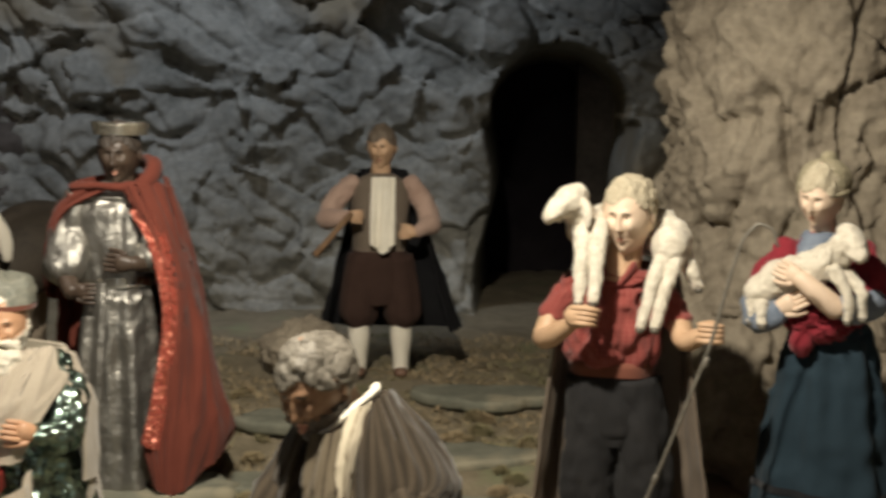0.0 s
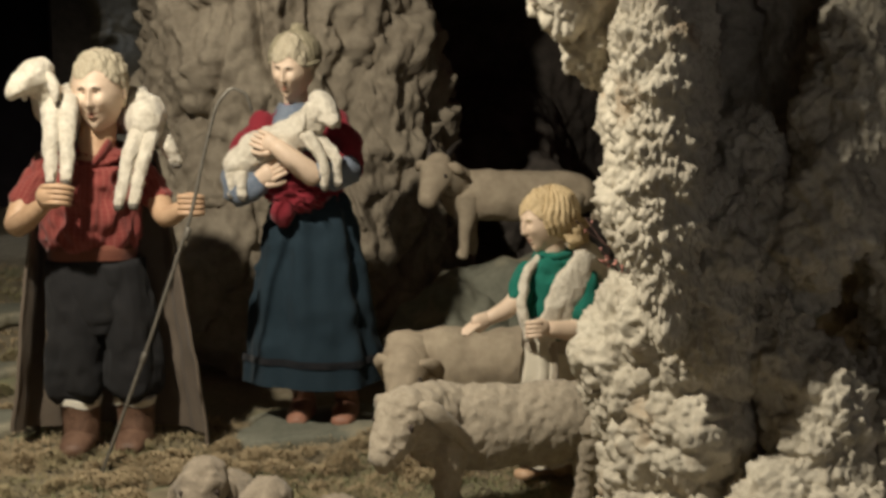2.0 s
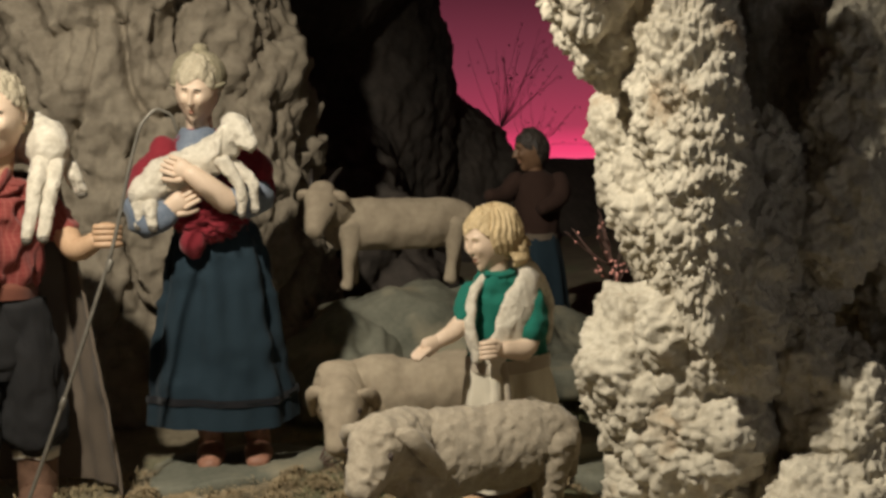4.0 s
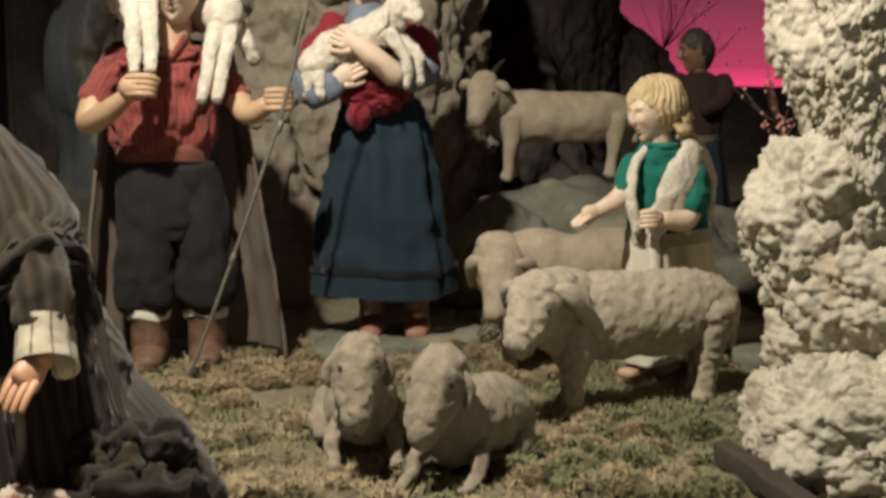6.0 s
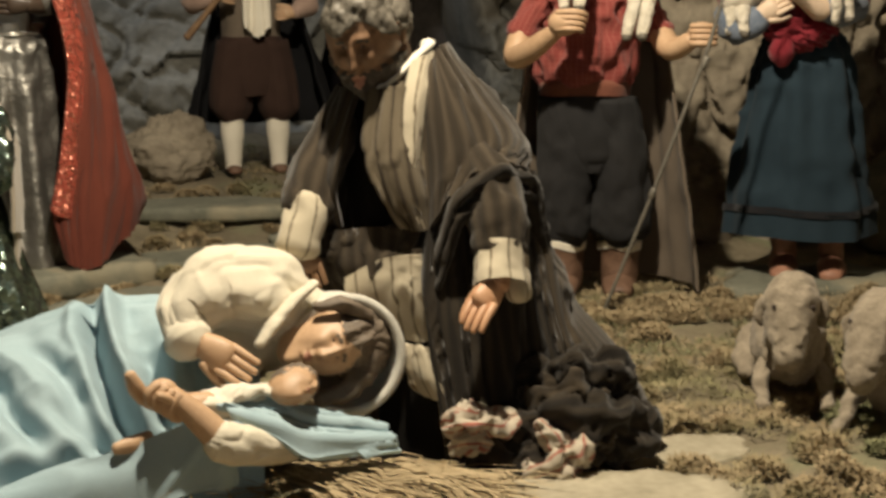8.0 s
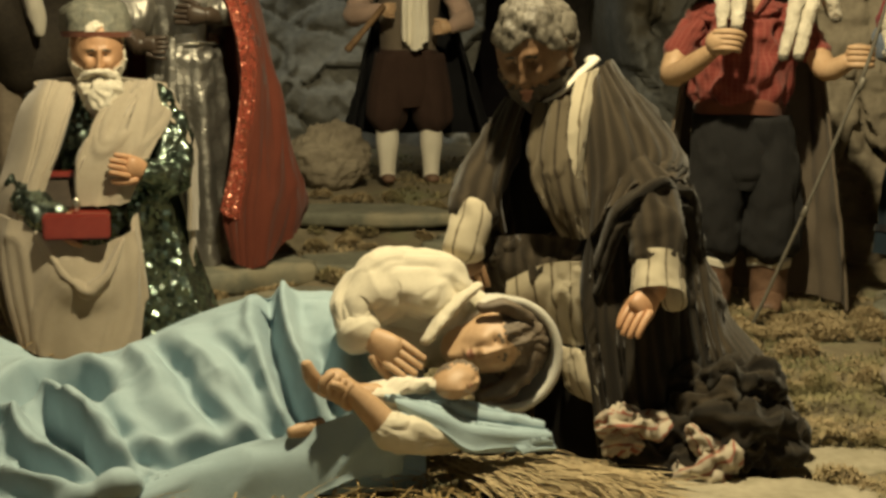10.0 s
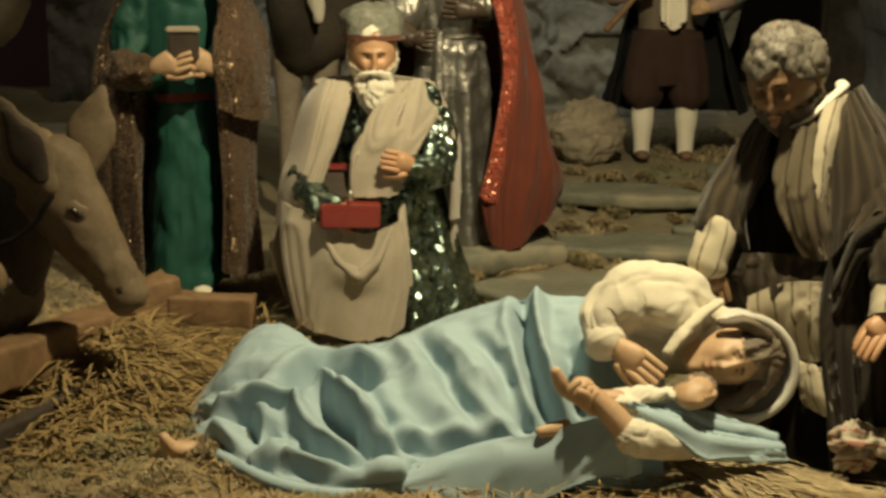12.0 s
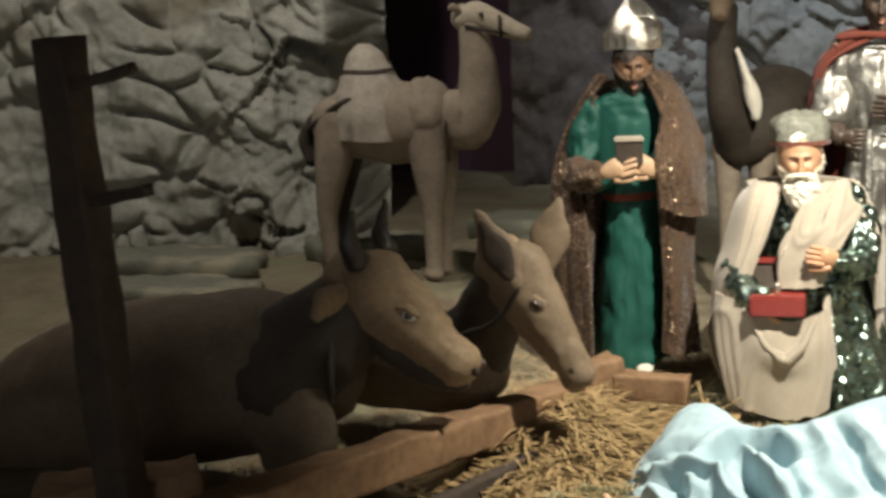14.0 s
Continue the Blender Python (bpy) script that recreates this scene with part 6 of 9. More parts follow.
def kneeling_king_figure():
    f = Figure()
    f.robe([(0.0, 0.06, 0.04, 0.115, 0.13, 0.10), (0.06, 0.055, 0.03, 0.105, 0.11, 0.12), (0.15, 0.045, 0.02, 0.085, 0.085, 0.10), (0.25, 0.03, 0.01, 0.080, 0.065, 0.08), (0.35, 0.01, 0, 0.085, 0.055, 0.06), (0.395, 0.0, 0, 0.05, 0.04, 0.02)], "foil_green", 100, 9, 51)
    # oatmeal mantle: shoulder fall, chest band, apron, back
    f.patch([[(-0.030, -0.030, 0.410), (-0.072, -0.030, 0.414), (-0.088, 0.03, 0.404)],
             [(-0.042, -0.064, 0.373), (-0.085, -0.062, 0.378), (-0.114, -0.0, 0.366)],
             [(-0.060, -0.090, 0.316), (-0.100, -0.082, 0.31), (-0.135, -0.02, 0.29)],
             [(-0.080, -0.100, 0.266), (-0.115, -0.092, 0.255), (-0.147, -0.03, 0.25)],
             [(-0.098, -0.104, 0.205), (-0.130, -0.090, 0.19), (-0.155, -0.03, 0.18)]], "oat", 0.007, 56, 70, 0.009, 2.0, 18.0, 4)
    f.patch([[(0.035, -0.045, 0.405), (0.062, -0.030, 0.408), (0.090, 0.0, 0.402)],
             [(0.000, -0.080, 0.365), (0.045, -0.076, 0.37), (0.092, -0.035, 0.355)],
             [(-0.020, -0.097, 0.325), (0.030, -0.100, 0.33), (0.072, -0.086, 0.318)],
             [(-0.036, -0.107, 0.285), (0.010, -0.112, 0.285), (0.055, -0.104, 0.285)],
             [(-0.036, -0.112, 0.240), (0.000, -0.115, 0.24), (0.036, -0.106, 0.245)]], "oat", 0.007, 50, 60, 0.008, 4.0, 26.0, 6)
    f.patch([[(0.070, -0.010, 0.402), (0.085, 0.0, 0.40), (0.10, 0.02, 0.39)],
             [(0.088, -0.036, 0.360), (0.104, -0.015, 0.355), (0.115, 0.01, 0.35)],
             [(0.116, -0.036, 0.328), (0.126, -0.010, 0.325), (0.128, 0.02, 0.32)],
             [(0.120, -0.036, 0.250), (0.130, -0.005, 0.245), (0.135, 0.03, 0.24)],
             [(0.118, -0.030, 0.190), (0.130, 0.0, 0.185), (0.135, 0.03, 0.18)]], "oat", 0.006, 24, 50, 0.005, 4.0, 30.0, 7)
    f.patch([[(-0.139, -0.070, 0.225), (-0.085, -0.120, 0.212), (-0.022, -0.126, 0.185), (0.03, -0.122, 0.20), (0.048, -0.088, 0.225)],
             [(-0.138, -0.085, 0.165), (-0.085, -0.128, 0.165), (-0.022, -0.150, 0.125), (0.03, -0.134, 0.15), (0.052, -0.105, 0.17)],
             [(-0.128, -0.100, 0.105), (-0.080, -0.132, 0.10), (-0.022, -0.144, 0.085), (0.03, -0.136, 0.095), (0.052, -0.115, 0.11)],
             [(-0.112, -0.110, 0.045), (-0.070, -0.138, 0.030), (-0.022, -0.152, 0.022), (0.02, -0.145, 0.030), (0.046, -0.125, 0.042)]], "oat", 0.007, 80, 70, 0.010, 3.0, 11.0, 8)
    f.tube([(-0.088, -0.126, 0.205), (-0.055, -0.142, 0.150), (-0.022, -0.152, 0.122), (0.006, -0.146, 0.148), (0.026, -0.128, 0.192)], [(0.006, 0.010), (0.009, 0.014), (0.012, 0.016), (0.009, 0.014), (0.005, 0.009)], "oat", 24, True, 8, 0.06, 3)
    top = [(-0.08, -0.03, 0.40), (-0.10, 0.02, 0.408), (0.0, 0.045, 0.418), (0.09, 0.02, 0.408), (0.095, -0.025, 0.395)]
    low = [(-0.155, -0.04, 0.15), (-0.16, 0.06, 0.03), (0.0, 0.16, 0.01), (0.14, 0.09, 0.10), (0.135, 0.0, 0.13)]
    f.sheet(cape_sheet(top, low, 60, 28, 4, 0.012, 9), "oat", 0.006)
    f.tube([(-0.105, -0.05, 0.27), (-0.09, -0.10, 0.225), (-0.055, -0.13, 0.222)], [0.030, 0.028, 0.022], "foil_green", 18, True, 4, 0.12, 5)
    f.hand((-0.062, -0.13, 0.222), (-0.02, -0.155, 0.215), "skin_red", 0.034, 0.4, (0, -1, 0.4))
    f.tube([(0.075, -0.01, 0.39), (0.105, -0.03, 0.33), (0.095, -0.07, 0.265)], [0.024, 0.028, 0.027], "foil_green", 40, True, 8, 0.20, 6)
    f.tube([(0.095, -0.07, 0.27), (0.06, -0.11, 0.285)], [0.03, 0.02], "foil_green", 18, True, 3, 0.12, 7)
    f.hand((0.062, -0.11, 0.287), (0.015, -0.14, 0.305), "skin_red", 0.034, 0.4, (0, -1, 0.4), -1)
    f.tube([(0.0, 0.0, 0.40), (0.0, -0.006, 0.43)], [0.028, 0.026], "skin_red", 14, True, 2)
    f.head((-0.002, -0.018, 0.452), 0.118, (10, 0, 4), "skin_red", "beard_white", "beard_white", 0.66, 0.35, seed=11, brow="hair_grey", beard_low=-0.46)
    f.tube([(0.001, -0.048, 0.422), (0.003, -0.060, 0.404), (0.004, -0.064, 0.382), (0.004, -0.060, 0.362)], [(0.025, 0.014), (0.031, 0.020), (0.027, 0.019), (0.013, 0.010)], "beard_white", 56, True, 8, 0.12, 2, 2.2, 0.12)
    f.tube([(-0.027, -0.056, 0.414), (-0.012, -0.071, 0.424), (0.0, -0.076, 0.428), (0.013, -0.071, 0.424), (0.029, -0.056, 0.414)], [(0.004, 0.005), (0.006, 0.007), (0.004, 0.005), (0.006, 0.007), (0.004, 0.005)], "beard_white", 18, True, 6, 0.2, 5)
    f.robe([(0.474, -0.002, -0.008, 0.050, 0.055, 0.0), (0.482, -0.002, -0.008, 0.051, 0.056, 0.0)], "rust", 44, 5, 3, cap1=False)
    f.robe([(0.482, -0.002, -0.008, 0.050, 0.054, 0.02), (0.506, -0.004, -0.004, 0.051, 0.054, 0.04), (0.522, -0.005, 0.0, 0.044, 0.046, 0.06), (0.530, -0.005, 0.0, 0.012, 0.012, 0.05)], "crown_band", 60, 7, 4, crumple=0.06)
    return f


def boy_figure():
    f = Figure()
    for x in (-0.015, 0.05):
        f.tube([(x, 0.02, 0.012), (x - 0.05, -0.01, 0.010)], [(0.013, 0.02), (0.010, 0.017)], "skin", 14, True, 3)
        f.tube([(x, 0.012, 0.01), (x, 0.01, 0.10)], [0.018, 0.022], "skin", 14, True, 3)
    f.robe([(0.03, 0.018, 0.006, 0.090, 0.062, 0.10), (0.14, 0.018, 0.004, 0.084, 0.058, 0.09), (0.235, 0.016, 0.0, 0.072, 0.052, 0.05)], "cream", 110, 8, 61, crumple=0.10)
    f.robe([(0.222, 0.016, 0.0, 0.070, 0.050, 0.03), (0.27, 0.014, 0, 0.066, 0.048, 0.03), (0.325, 0.006, -0.004, 0.060, 0.044, 0.02), (0.358, -0.006, -0.008, 0.044, 0.036, 0), (0.376, -0.014, -0.010, 0.026, 0.026, 0)], "teal", 90, 7, 62, crumple=0.12)
    f.tube([(-0.036, -0.020, 0.372), (-0.016, -0.036, 0.370), (0.010, -0.024, 0.372), (0.012, 0.006, 0.374)], [(0.006, 0.009)] * 4, "teal", 14, True, 4, 0.1, 3)
    # woolly fleece: a wide sash over the shoulder, its edge down the chest, the back
    f.tube([(-0.046, -0.052, 0.238), (-0.030, -0.062, 0.275), (-0.006, -0.062, 0.318), (0.026, -0.046, 0.362), (0.064, -0.004, 0.362), (0.088, 0.006, 0.315), (0.086, 0.004, 0.255)], [(0.022, 0.010), (0.028, 0.012), (0.030, 0.013), (0.028, 0.014), (0.032, 0.015), (0.030, 0.016), (0.020, 0.014)], "lamb", 40, True, 12, 0.10, 5)
    f.tube([(-0.062, -0.030, 0.240), (-0.074, -0.024, 0.295), (-0.062, -0.020, 0.345), (-0.030, -0.010, 0.374)], [(0.008, 0.010), (0.009, 0.012), (0.008, 0.010), (0.006, 0.008)], "lamb", 24, True, 8, 0.12, 7)
    f.robe([(0.216, 0.016, 0.0, 0.074, 0.054, 0.03), (0.238, 0.016, 0.0, 0.073, 0.053, 0.03)], "oat", 60, 5, 3, cap1=False)
    f.tube([(-0.048, -0.056, 0.240), (-0.052, -0.066, 0.180), (-0.054, -0.072, 0.110)], [(0.010, 0.005), (0.010, 0.005), (0.009, 0.004)], "cream", 22, True, 8, 0.08, 6)
    f.tube([(-0.032, -0.058, 0.235), (-0.032, -0.070, 0.190), (-0.036, -0.074, 0.150)], [(0.006, 0.004), (0.006, 0.004), (0.005, 0.003)], "oat", 16, True, 6, 0.08, 6)
    # far arm laid on the sheep
    f.tube([(-0.046, 0.004, 0.345), (-0.062, -0.004, 0.318), (-0.072, -0.008, 0.298)], [0.022, 0.022, 0.020], "teal", 24, True, 5, 0.10, 1)
    f.tube([(-0.066, -0.006, 0.305), (-0.094, -0.012, 0.284), (-0.124, -0.014, 0.274)], [0.0165, 0.015, 0.011], "skin_pale", 16, True, 3)
    f.hand((-0.122, -0.014, 0.275), (-0.172, -0.018, 0.256), "skin_pale", 0.030, 0.3)
    # near arm bent across the waist
    f.tube([(0.026, -0.030, 0.348), (0.022, -0.046, 0.315), (0.018, -0.054, 0.278)], [0.026, 0.031, 0.032], "teal", 40, True, 8, 0.06, 2, 0.8, 0.14)
    f.tube([(0.022, -0.054, 0.278), (0.0, -0.068, 0.254), (-0.046, -0.074, 0.262)], [0.019, 0.018, 0.012], "skin_pale", 18, True, 4)
    f.blob((-0.062, -0.074, 0.266), (0.017, 0.014, 0.015), "skin_pale", (0, 0, 0), 18, 12)
    for k in range(4):
        f.tube([(-0.064, -0.084, 0.276 - 0.007 * k), (-0.078, -0.084, 0.277 - 0.007 * k), (-0.084, -0.074, 0.274 - 0.007 * k)], [0.0045, 0.0047, 0.004], "skin_pale", 8, True, 2)
    f.tube([(-0.010, -0.008, 0.362), (-0.018, -0.010, 0.398)], [0.022, 0.021], "skin_pale", 14, True, 2)
    f.head((-0.026, -0.010, 0.426), 0.104, (10, 0, -76), "skin_pale", "hair_blond", None, 0.40, 0.55, seed=13, brow="hair_blond", feature=0.7)
    f.hair_cap((-0.014, -0.008, 0.436), (0.045, 0.046, 0.044), "hair_blond", (4, 0, -76), 8, 18, 0.12, True)
    f.tube([(0.004, -0.040, 0.420), (0.010, -0.044, 0.398), (0.008, -0.036, 0.384)], [(0.014, 0.010), (0.016, 0.011), (0.006, 0.005)], "hair_blond", 20, True, 6, 0.2, 3, 0.8, 0.3)
    f.tube([(0.030, -0.012, 0.420), (0.034, -0.012, 0.395), (0.026, -0.010, 0.378)], [(0.016, 0.016), (0.016, 0.018), (0.006, 0.008)], "hair_blond", 20, True, 6, 0.2, 4, 0.8, 0.3)
    return f


def far_woman_figure():
    f = Figure()
    for x in (-0.025, 0.03):
        f.tube([(x, 0, 0.0), (x, 0, 0.14)], [0.014, 0.02], "skin_brown", 12, True, 2)
        f.tube([(x, 0.02, 0.010), (x - 0.01, -0.045, 0.008)], [(0.010, 0.016), (0.008, 0.013)], "skin_brown", 10, True, 2)
    f.robe([(0.09, 0.005, 0, 0.062, 0.055, 0.09), (0.20, 0, 0, 0.055, 0.05, 0.08), (0.28, -0.005, 0, 0.045, 0.042, 0.03)], "navy", 50, 7, 71)
    f.robe([(0.27, -0.005, 0, 0.047, 0.044, 0.02), (0.285, -0.005, 0, 0.047, 0.044, 0.02)], "taupe", 40, 5, 2, cap1=False)
    # Bodice and sleeves are dark brown so that their colour carries her shade.
    f.robe([(0.28, -0.005, 0, 0.046, 0.042, 0.04), (0.36, -0.006, 0, 0.058, 0.045, 0.03), (0.41, -0.008, 0, 0.052, 0.038, 0.02), (0.43, -0.01, 0, 0.022, 0.022, 0)], "brown_wool", 50, 7, 72)
    f.tube([(-0.05, 0, 0.41), (-0.085, -0.02, 0.37), (-0.12, -0.05, 0.375)], [0.024, 0.023, 0.016], "brown_wool", 14, True, 3, 0.06, 1)
    f.tube([(0.045, 0, 0.41), (0.05, -0.03, 0.36), (0.0, -0.07, 0.345)], [0.024, 0.024, 0.016], "brown_wool", 14, True, 3, 0.06, 2)
    f.tube([(-0.012, 0, 0.42), (-0.014, 0, 0.45)], [0.02, 0.02], "skin_brown", 12, True, 2)
    f.head((-0.018, -0.005, 0.478), 0.10, (5, 0, -70), "skin_brown", "hair_black", None, 0.36, 0.5, seed=15)
    return f


def joseph_figure():
    f = Figure()
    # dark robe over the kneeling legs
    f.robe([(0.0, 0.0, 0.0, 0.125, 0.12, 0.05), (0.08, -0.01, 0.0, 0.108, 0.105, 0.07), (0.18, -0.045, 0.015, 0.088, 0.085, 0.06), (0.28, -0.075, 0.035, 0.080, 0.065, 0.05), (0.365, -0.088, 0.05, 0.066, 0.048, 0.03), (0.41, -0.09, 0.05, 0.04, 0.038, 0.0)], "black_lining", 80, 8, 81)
    # striped tunic on the chest and over the thighs, white band and collar
    f.patch([[(-0.134, -0.020, 0.402), (-0.106, -0.030, 0.408), (-0.078, -0.018, 0.425)], [(-0.142, -0.040, 0.345), (-0.112, -0.054, 0.350), (-0.080, -0.042, 0.365)], [(-0.132, -0.054, 0.300), (-0.105, -0.068, 0.300), (-0.077, -0.055, 0.310)], [(-0.104, -0.058, 0.258), (-0.088, -0.066, 0.254), (-0.072, -0.060, 0.252)]], "stripe_tunic", 0.005, 44, 50, 0.004, 9.0, 60.0, 12)
    f.patch([[(-0.202, 0.02, 0.238), (-0.15, -0.030, 0.252), (-0.078, -0.052, 0.258)], [(-0.206, 0.01, 0.195), (-0.15, -0.040, 0.212), (-0.082, -0.060, 0.215)], [(-0.185, 0.01, 0.15), (-0.13, -0.030, 0.170), (-0.082, -0.060, 0.165)], [(-0.155, 0.02, 0.08), (-0.115, -0.010, 0.10), (-0.076, -0.050, 0.09)]], "stripe_brown", 0.005, 56, 56, 0.010, 12.0, 30.0, 31)
    f.patch([[(-0.165, -0.030, 0.196), (-0.125, -0.055, 0.222), (-0.084, -0.070, 0.228)], [(-0.160, -0.036, 0.164), (-0.122, -0.060, 0.186), (-0.084, -0.076, 0.186)], [(-0.135, -0.028, 0.126), (-0.108, -0.056, 0.130), (-0.078, -0.074, 0.130)]], "stripe_white", 0.005, 40, 40, 0.004, 14.0, 30.0, 33)
    f.patch([[(-0.104, -0.066, 0.128), (-0.088, -0.086, 0.128), (-0.070, -0.084, 0.120)], [(-0.102, -0.076, 0.105), (-0.082, -0.100, 0.100), (-0.060, -0.098, 0.092)], [(-0.090, -0.080, 0.078), (-0.070, -0.106, 0.072), (-0.050, -0.102, 0.064)]], "stripe_white", 0.005, 30, 30, 0.006, 14.0, 40.0, 34)
    f.patch([[(-0.086, -0.018, 0.432), (-0.075, -0.018, 0.438), (-0.062, -0.006, 0.444)], [(-0.098, -0.042, 0.392), (-0.088, -0.044, 0.395), (-0.076, -0.036, 0.398)], [(-0.101, -0.055, 0.350), (-0.093, -0.058, 0.350), (-0.084, -0.050, 0.350)], [(-0.101, -0.062, 0.310), (-0.096, -0.064, 0.310), (-0.090, -0.058, 0.310)]], "stripe_white", 0.004, 20, 40, 0.002, 9.0, 60.0, 2)
    f.tube([(-0.132, -0.016, 0.402), (-0.106, -0.024, 0.416), (-0.082, -0.010, 0.438), (-0.060, 0.018, 0.450), (-0.060, 0.05, 0.452)], [(0.003, 0.006), (0.004, 0.008), (0.005, 0.009), (0.006, 0.009), (0.005, 0.007)], "white_cloth", 14, True, 4, 0.06, 3)
    f.tube([(-0.095, 0.045, 0.39), (-0.115, 0.025, 0.45)], [0.034, 0.031], "skin_brown", 16, True, 3)
    f.head((-0.136, -0.004, 0.464), 0.132, (22, -4, -24), "skin_brown", "hair_grey", "hair_black", 0.40, 0.12, seed=17, brow="hair_black", beard_low=-0.40, beard_slope=0.12)
    f.hair_cap((-0.131, 0.010, 0.480), (0.047, 0.058, 0.047), "hair_grey", (22, -4, -24), 4, 22, 0.075)
    # mantle: behind, over his right shoulder, over his left shoulder and down to the ground
    f.sheet(cape_sheet([(-0.155, 0.035, 0.395), (-0.10, 0.09, 0.425), (-0.04, 0.07, 0.440)], [(-0.225, 0.06, 0.21), (-0.06, 0.20, 0.02), (0.13, 0.12, 0.03)], 60, 34, 2, 0.010, 21), "stripe_brown", 0.006)
    f.patch([[(-0.146, -0.008, 0.406), (-0.166, 0.03, 0.408), (-0.13, 0.09, 0.42)], [(-0.162, -0.024, 0.36), (-0.192, 0.035, 0.364), (-0.17, 0.10, 0.36)], [(-0.176, -0.028, 0.30), (-0.224, 0.045, 0.304), (-0.20, 0.11, 0.29)], [(-0.172, -0.018, 0.25), (-0.208, 0.05, 0.260), (-0.19, 0.11, 0.24)]], "stripe_brown", 0.006, 50, 50, 0.005, 5.0, 30.0, 26)
    # the left shoulder, rounded over the upper arm down to the lifted edge
    f.patch([[(-0.076, -0.018, 0.426), (-0.058, 0.0, 0.442), (-0.046, 0.03, 0.446), (-0.046, 0.07, 0.436), (-0.07, 0.10, 0.43)],
             [(-0.082, -0.040, 0.375), (-0.042, -0.034, 0.394), (-0.004, 0.01, 0.398), (0.018, 0.06, 0.376), (-0.02, 0.12, 0.39)],
             [(-0.082, -0.056, 0.310), (-0.030, -0.066, 0.335), (0.024, -0.028, 0.348), (0.050, 0.04, 0.320), (0.01, 0.13, 0.32)],
             [(-0.076, -0.066, 0.250), (-0.049, -0.088, 0.292), (-0.008, -0.082, 0.320), (0.040, -0.036, 0.304), (0.045, 0.10, 0.25)]], "stripe_brown", 0.006, 80, 70, 0.007, 5.0, 26.0, 25)
    # hanging outside the arm to the ground
    f.patch([[(0.026, -0.045, 0.312), (0.045, -0.01, 0.305), (0.054, 0.03, 0.285), (0.045, 0.10, 0.26)],
             [(0.045, -0.055, 0.22), (0.062, -0.02, 0.218), (0.076, 0.03, 0.212), (0.06, 0.12, 0.20)],
             [(0.055, -0.075, 0.14), (0.085, -0.04, 0.145), (0.107, 0.03, 0.148), (0.09, 0.13, 0.13)],
             [(0.07, -0.09, 0.07), (0.115, -0.06, 0.090), (0.162, 0.02, 0.086), (0.15, 0.12, 0.05)],
             [(0.08, -0.09, 0.01), (0.13, -0.06, 0.02), (0.20, 0.02, 0.012), (0.19, 0.12, -0.005)]], "stripe_brown", 0.006, 60, 80, 0.010, 4.0, 28.0, 27)
    # the inside below the arm, its shade put into the darker stripes
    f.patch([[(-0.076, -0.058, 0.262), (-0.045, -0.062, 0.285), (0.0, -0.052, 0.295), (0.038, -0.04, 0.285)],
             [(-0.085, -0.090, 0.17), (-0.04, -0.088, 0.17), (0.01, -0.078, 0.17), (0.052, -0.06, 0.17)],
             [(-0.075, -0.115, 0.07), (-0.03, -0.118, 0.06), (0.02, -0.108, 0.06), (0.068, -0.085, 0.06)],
             [(-0.068, -0.13, -0.005), (-0.02, -0.135, -0.005), (0.03, -0.125, -0.005), (0.08, -0.10, -0.005)]], "stripe_dark_shade", 0.006, 60, 60, 0.010, 5.0, 30.0, 28)
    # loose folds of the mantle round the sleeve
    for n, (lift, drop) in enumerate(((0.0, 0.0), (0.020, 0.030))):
        f.tube([(-0.070, -0.084, 0.225 - drop), (-0.050, -0.096, 0.290 - lift), (-0.008, -0.090, 0.320 - lift), (0.038, -0.048, 0.302 - lift), (0.056, -0.040, 0.240 - drop), (0.070, -0.045, 0.16)], [(0.005, 0.010), (0.008, 0.012), (0.009, 0.014), (0.010, 0.014), (0.009, 0.012), (0.005, 0.008)], "stripe_dark_shade", 20, True, 8, 0.16, 40 + n)
    # arm reaching down towards the child
    f.tube([(-0.026, -0.03, 0.335), (-0.008, -0.074, 0.298), (-0.006, -0.098, 0.260), (-0.007, -0.110, 0.236)], [(0.030, 0.030), (0.035, 0.033), (0.033, 0.031), (0.029, 0.028)], "stripe_brown", 44, True, 8, 0.06, 9, 0.8, 0.12)
    f.tube([(-0.007, -0.108, 0.240), (-0.009, -0.120, 0.220), (-0.010, -0.130, 0.202)], [0.026, 0.026, 0.028], "stripe_white", 30, False, 6, 0.06, 2)
    f.tube([(0.008, -0.108, 0.225), (0.014, -0.120, 0.188)], [0.018, 0.014], "stripe_white", 20, True, 4, 0.12, 4)
    f.tube([(-0.009, -0.118, 0.222), (-0.014, -0.134, 0.202)], [0.0145, 0.013], "skin_red", 14, True, 2)
    f.hand((-0.013, -0.130, 0.206), (-0.054, -0.170, 0.168), "skin_red", 0.034, 0.35, (-0.5, -0.6, 0.6))
    # the other forearm behind the mother
    f.tube([(-0.165, 0.04, 0.36), (-0.196, 0.01, 0.300), (-0.203, -0.012, 0.272)], [(0.028, 0.028), (0.032, 0.030), (0.029, 0.029)], "stripe_brown", 26, True, 4, 0.12, 11)
    f.tube([(-0.204, -0.014, 0.280), (-0.209, -0.022, 0.262), (-0.217, -0.032, 0.232)], [0.023, 0.0245, 0.026], "stripe_white", 30, True, 5, 0.06, 3, 0.8, 0.10)
    f.hand((-0.216, -0.032, 0.232), (-0.200, -0.05, 0.190), "skin_brown", 0.032, 0.3, (0, -1, 0.2))
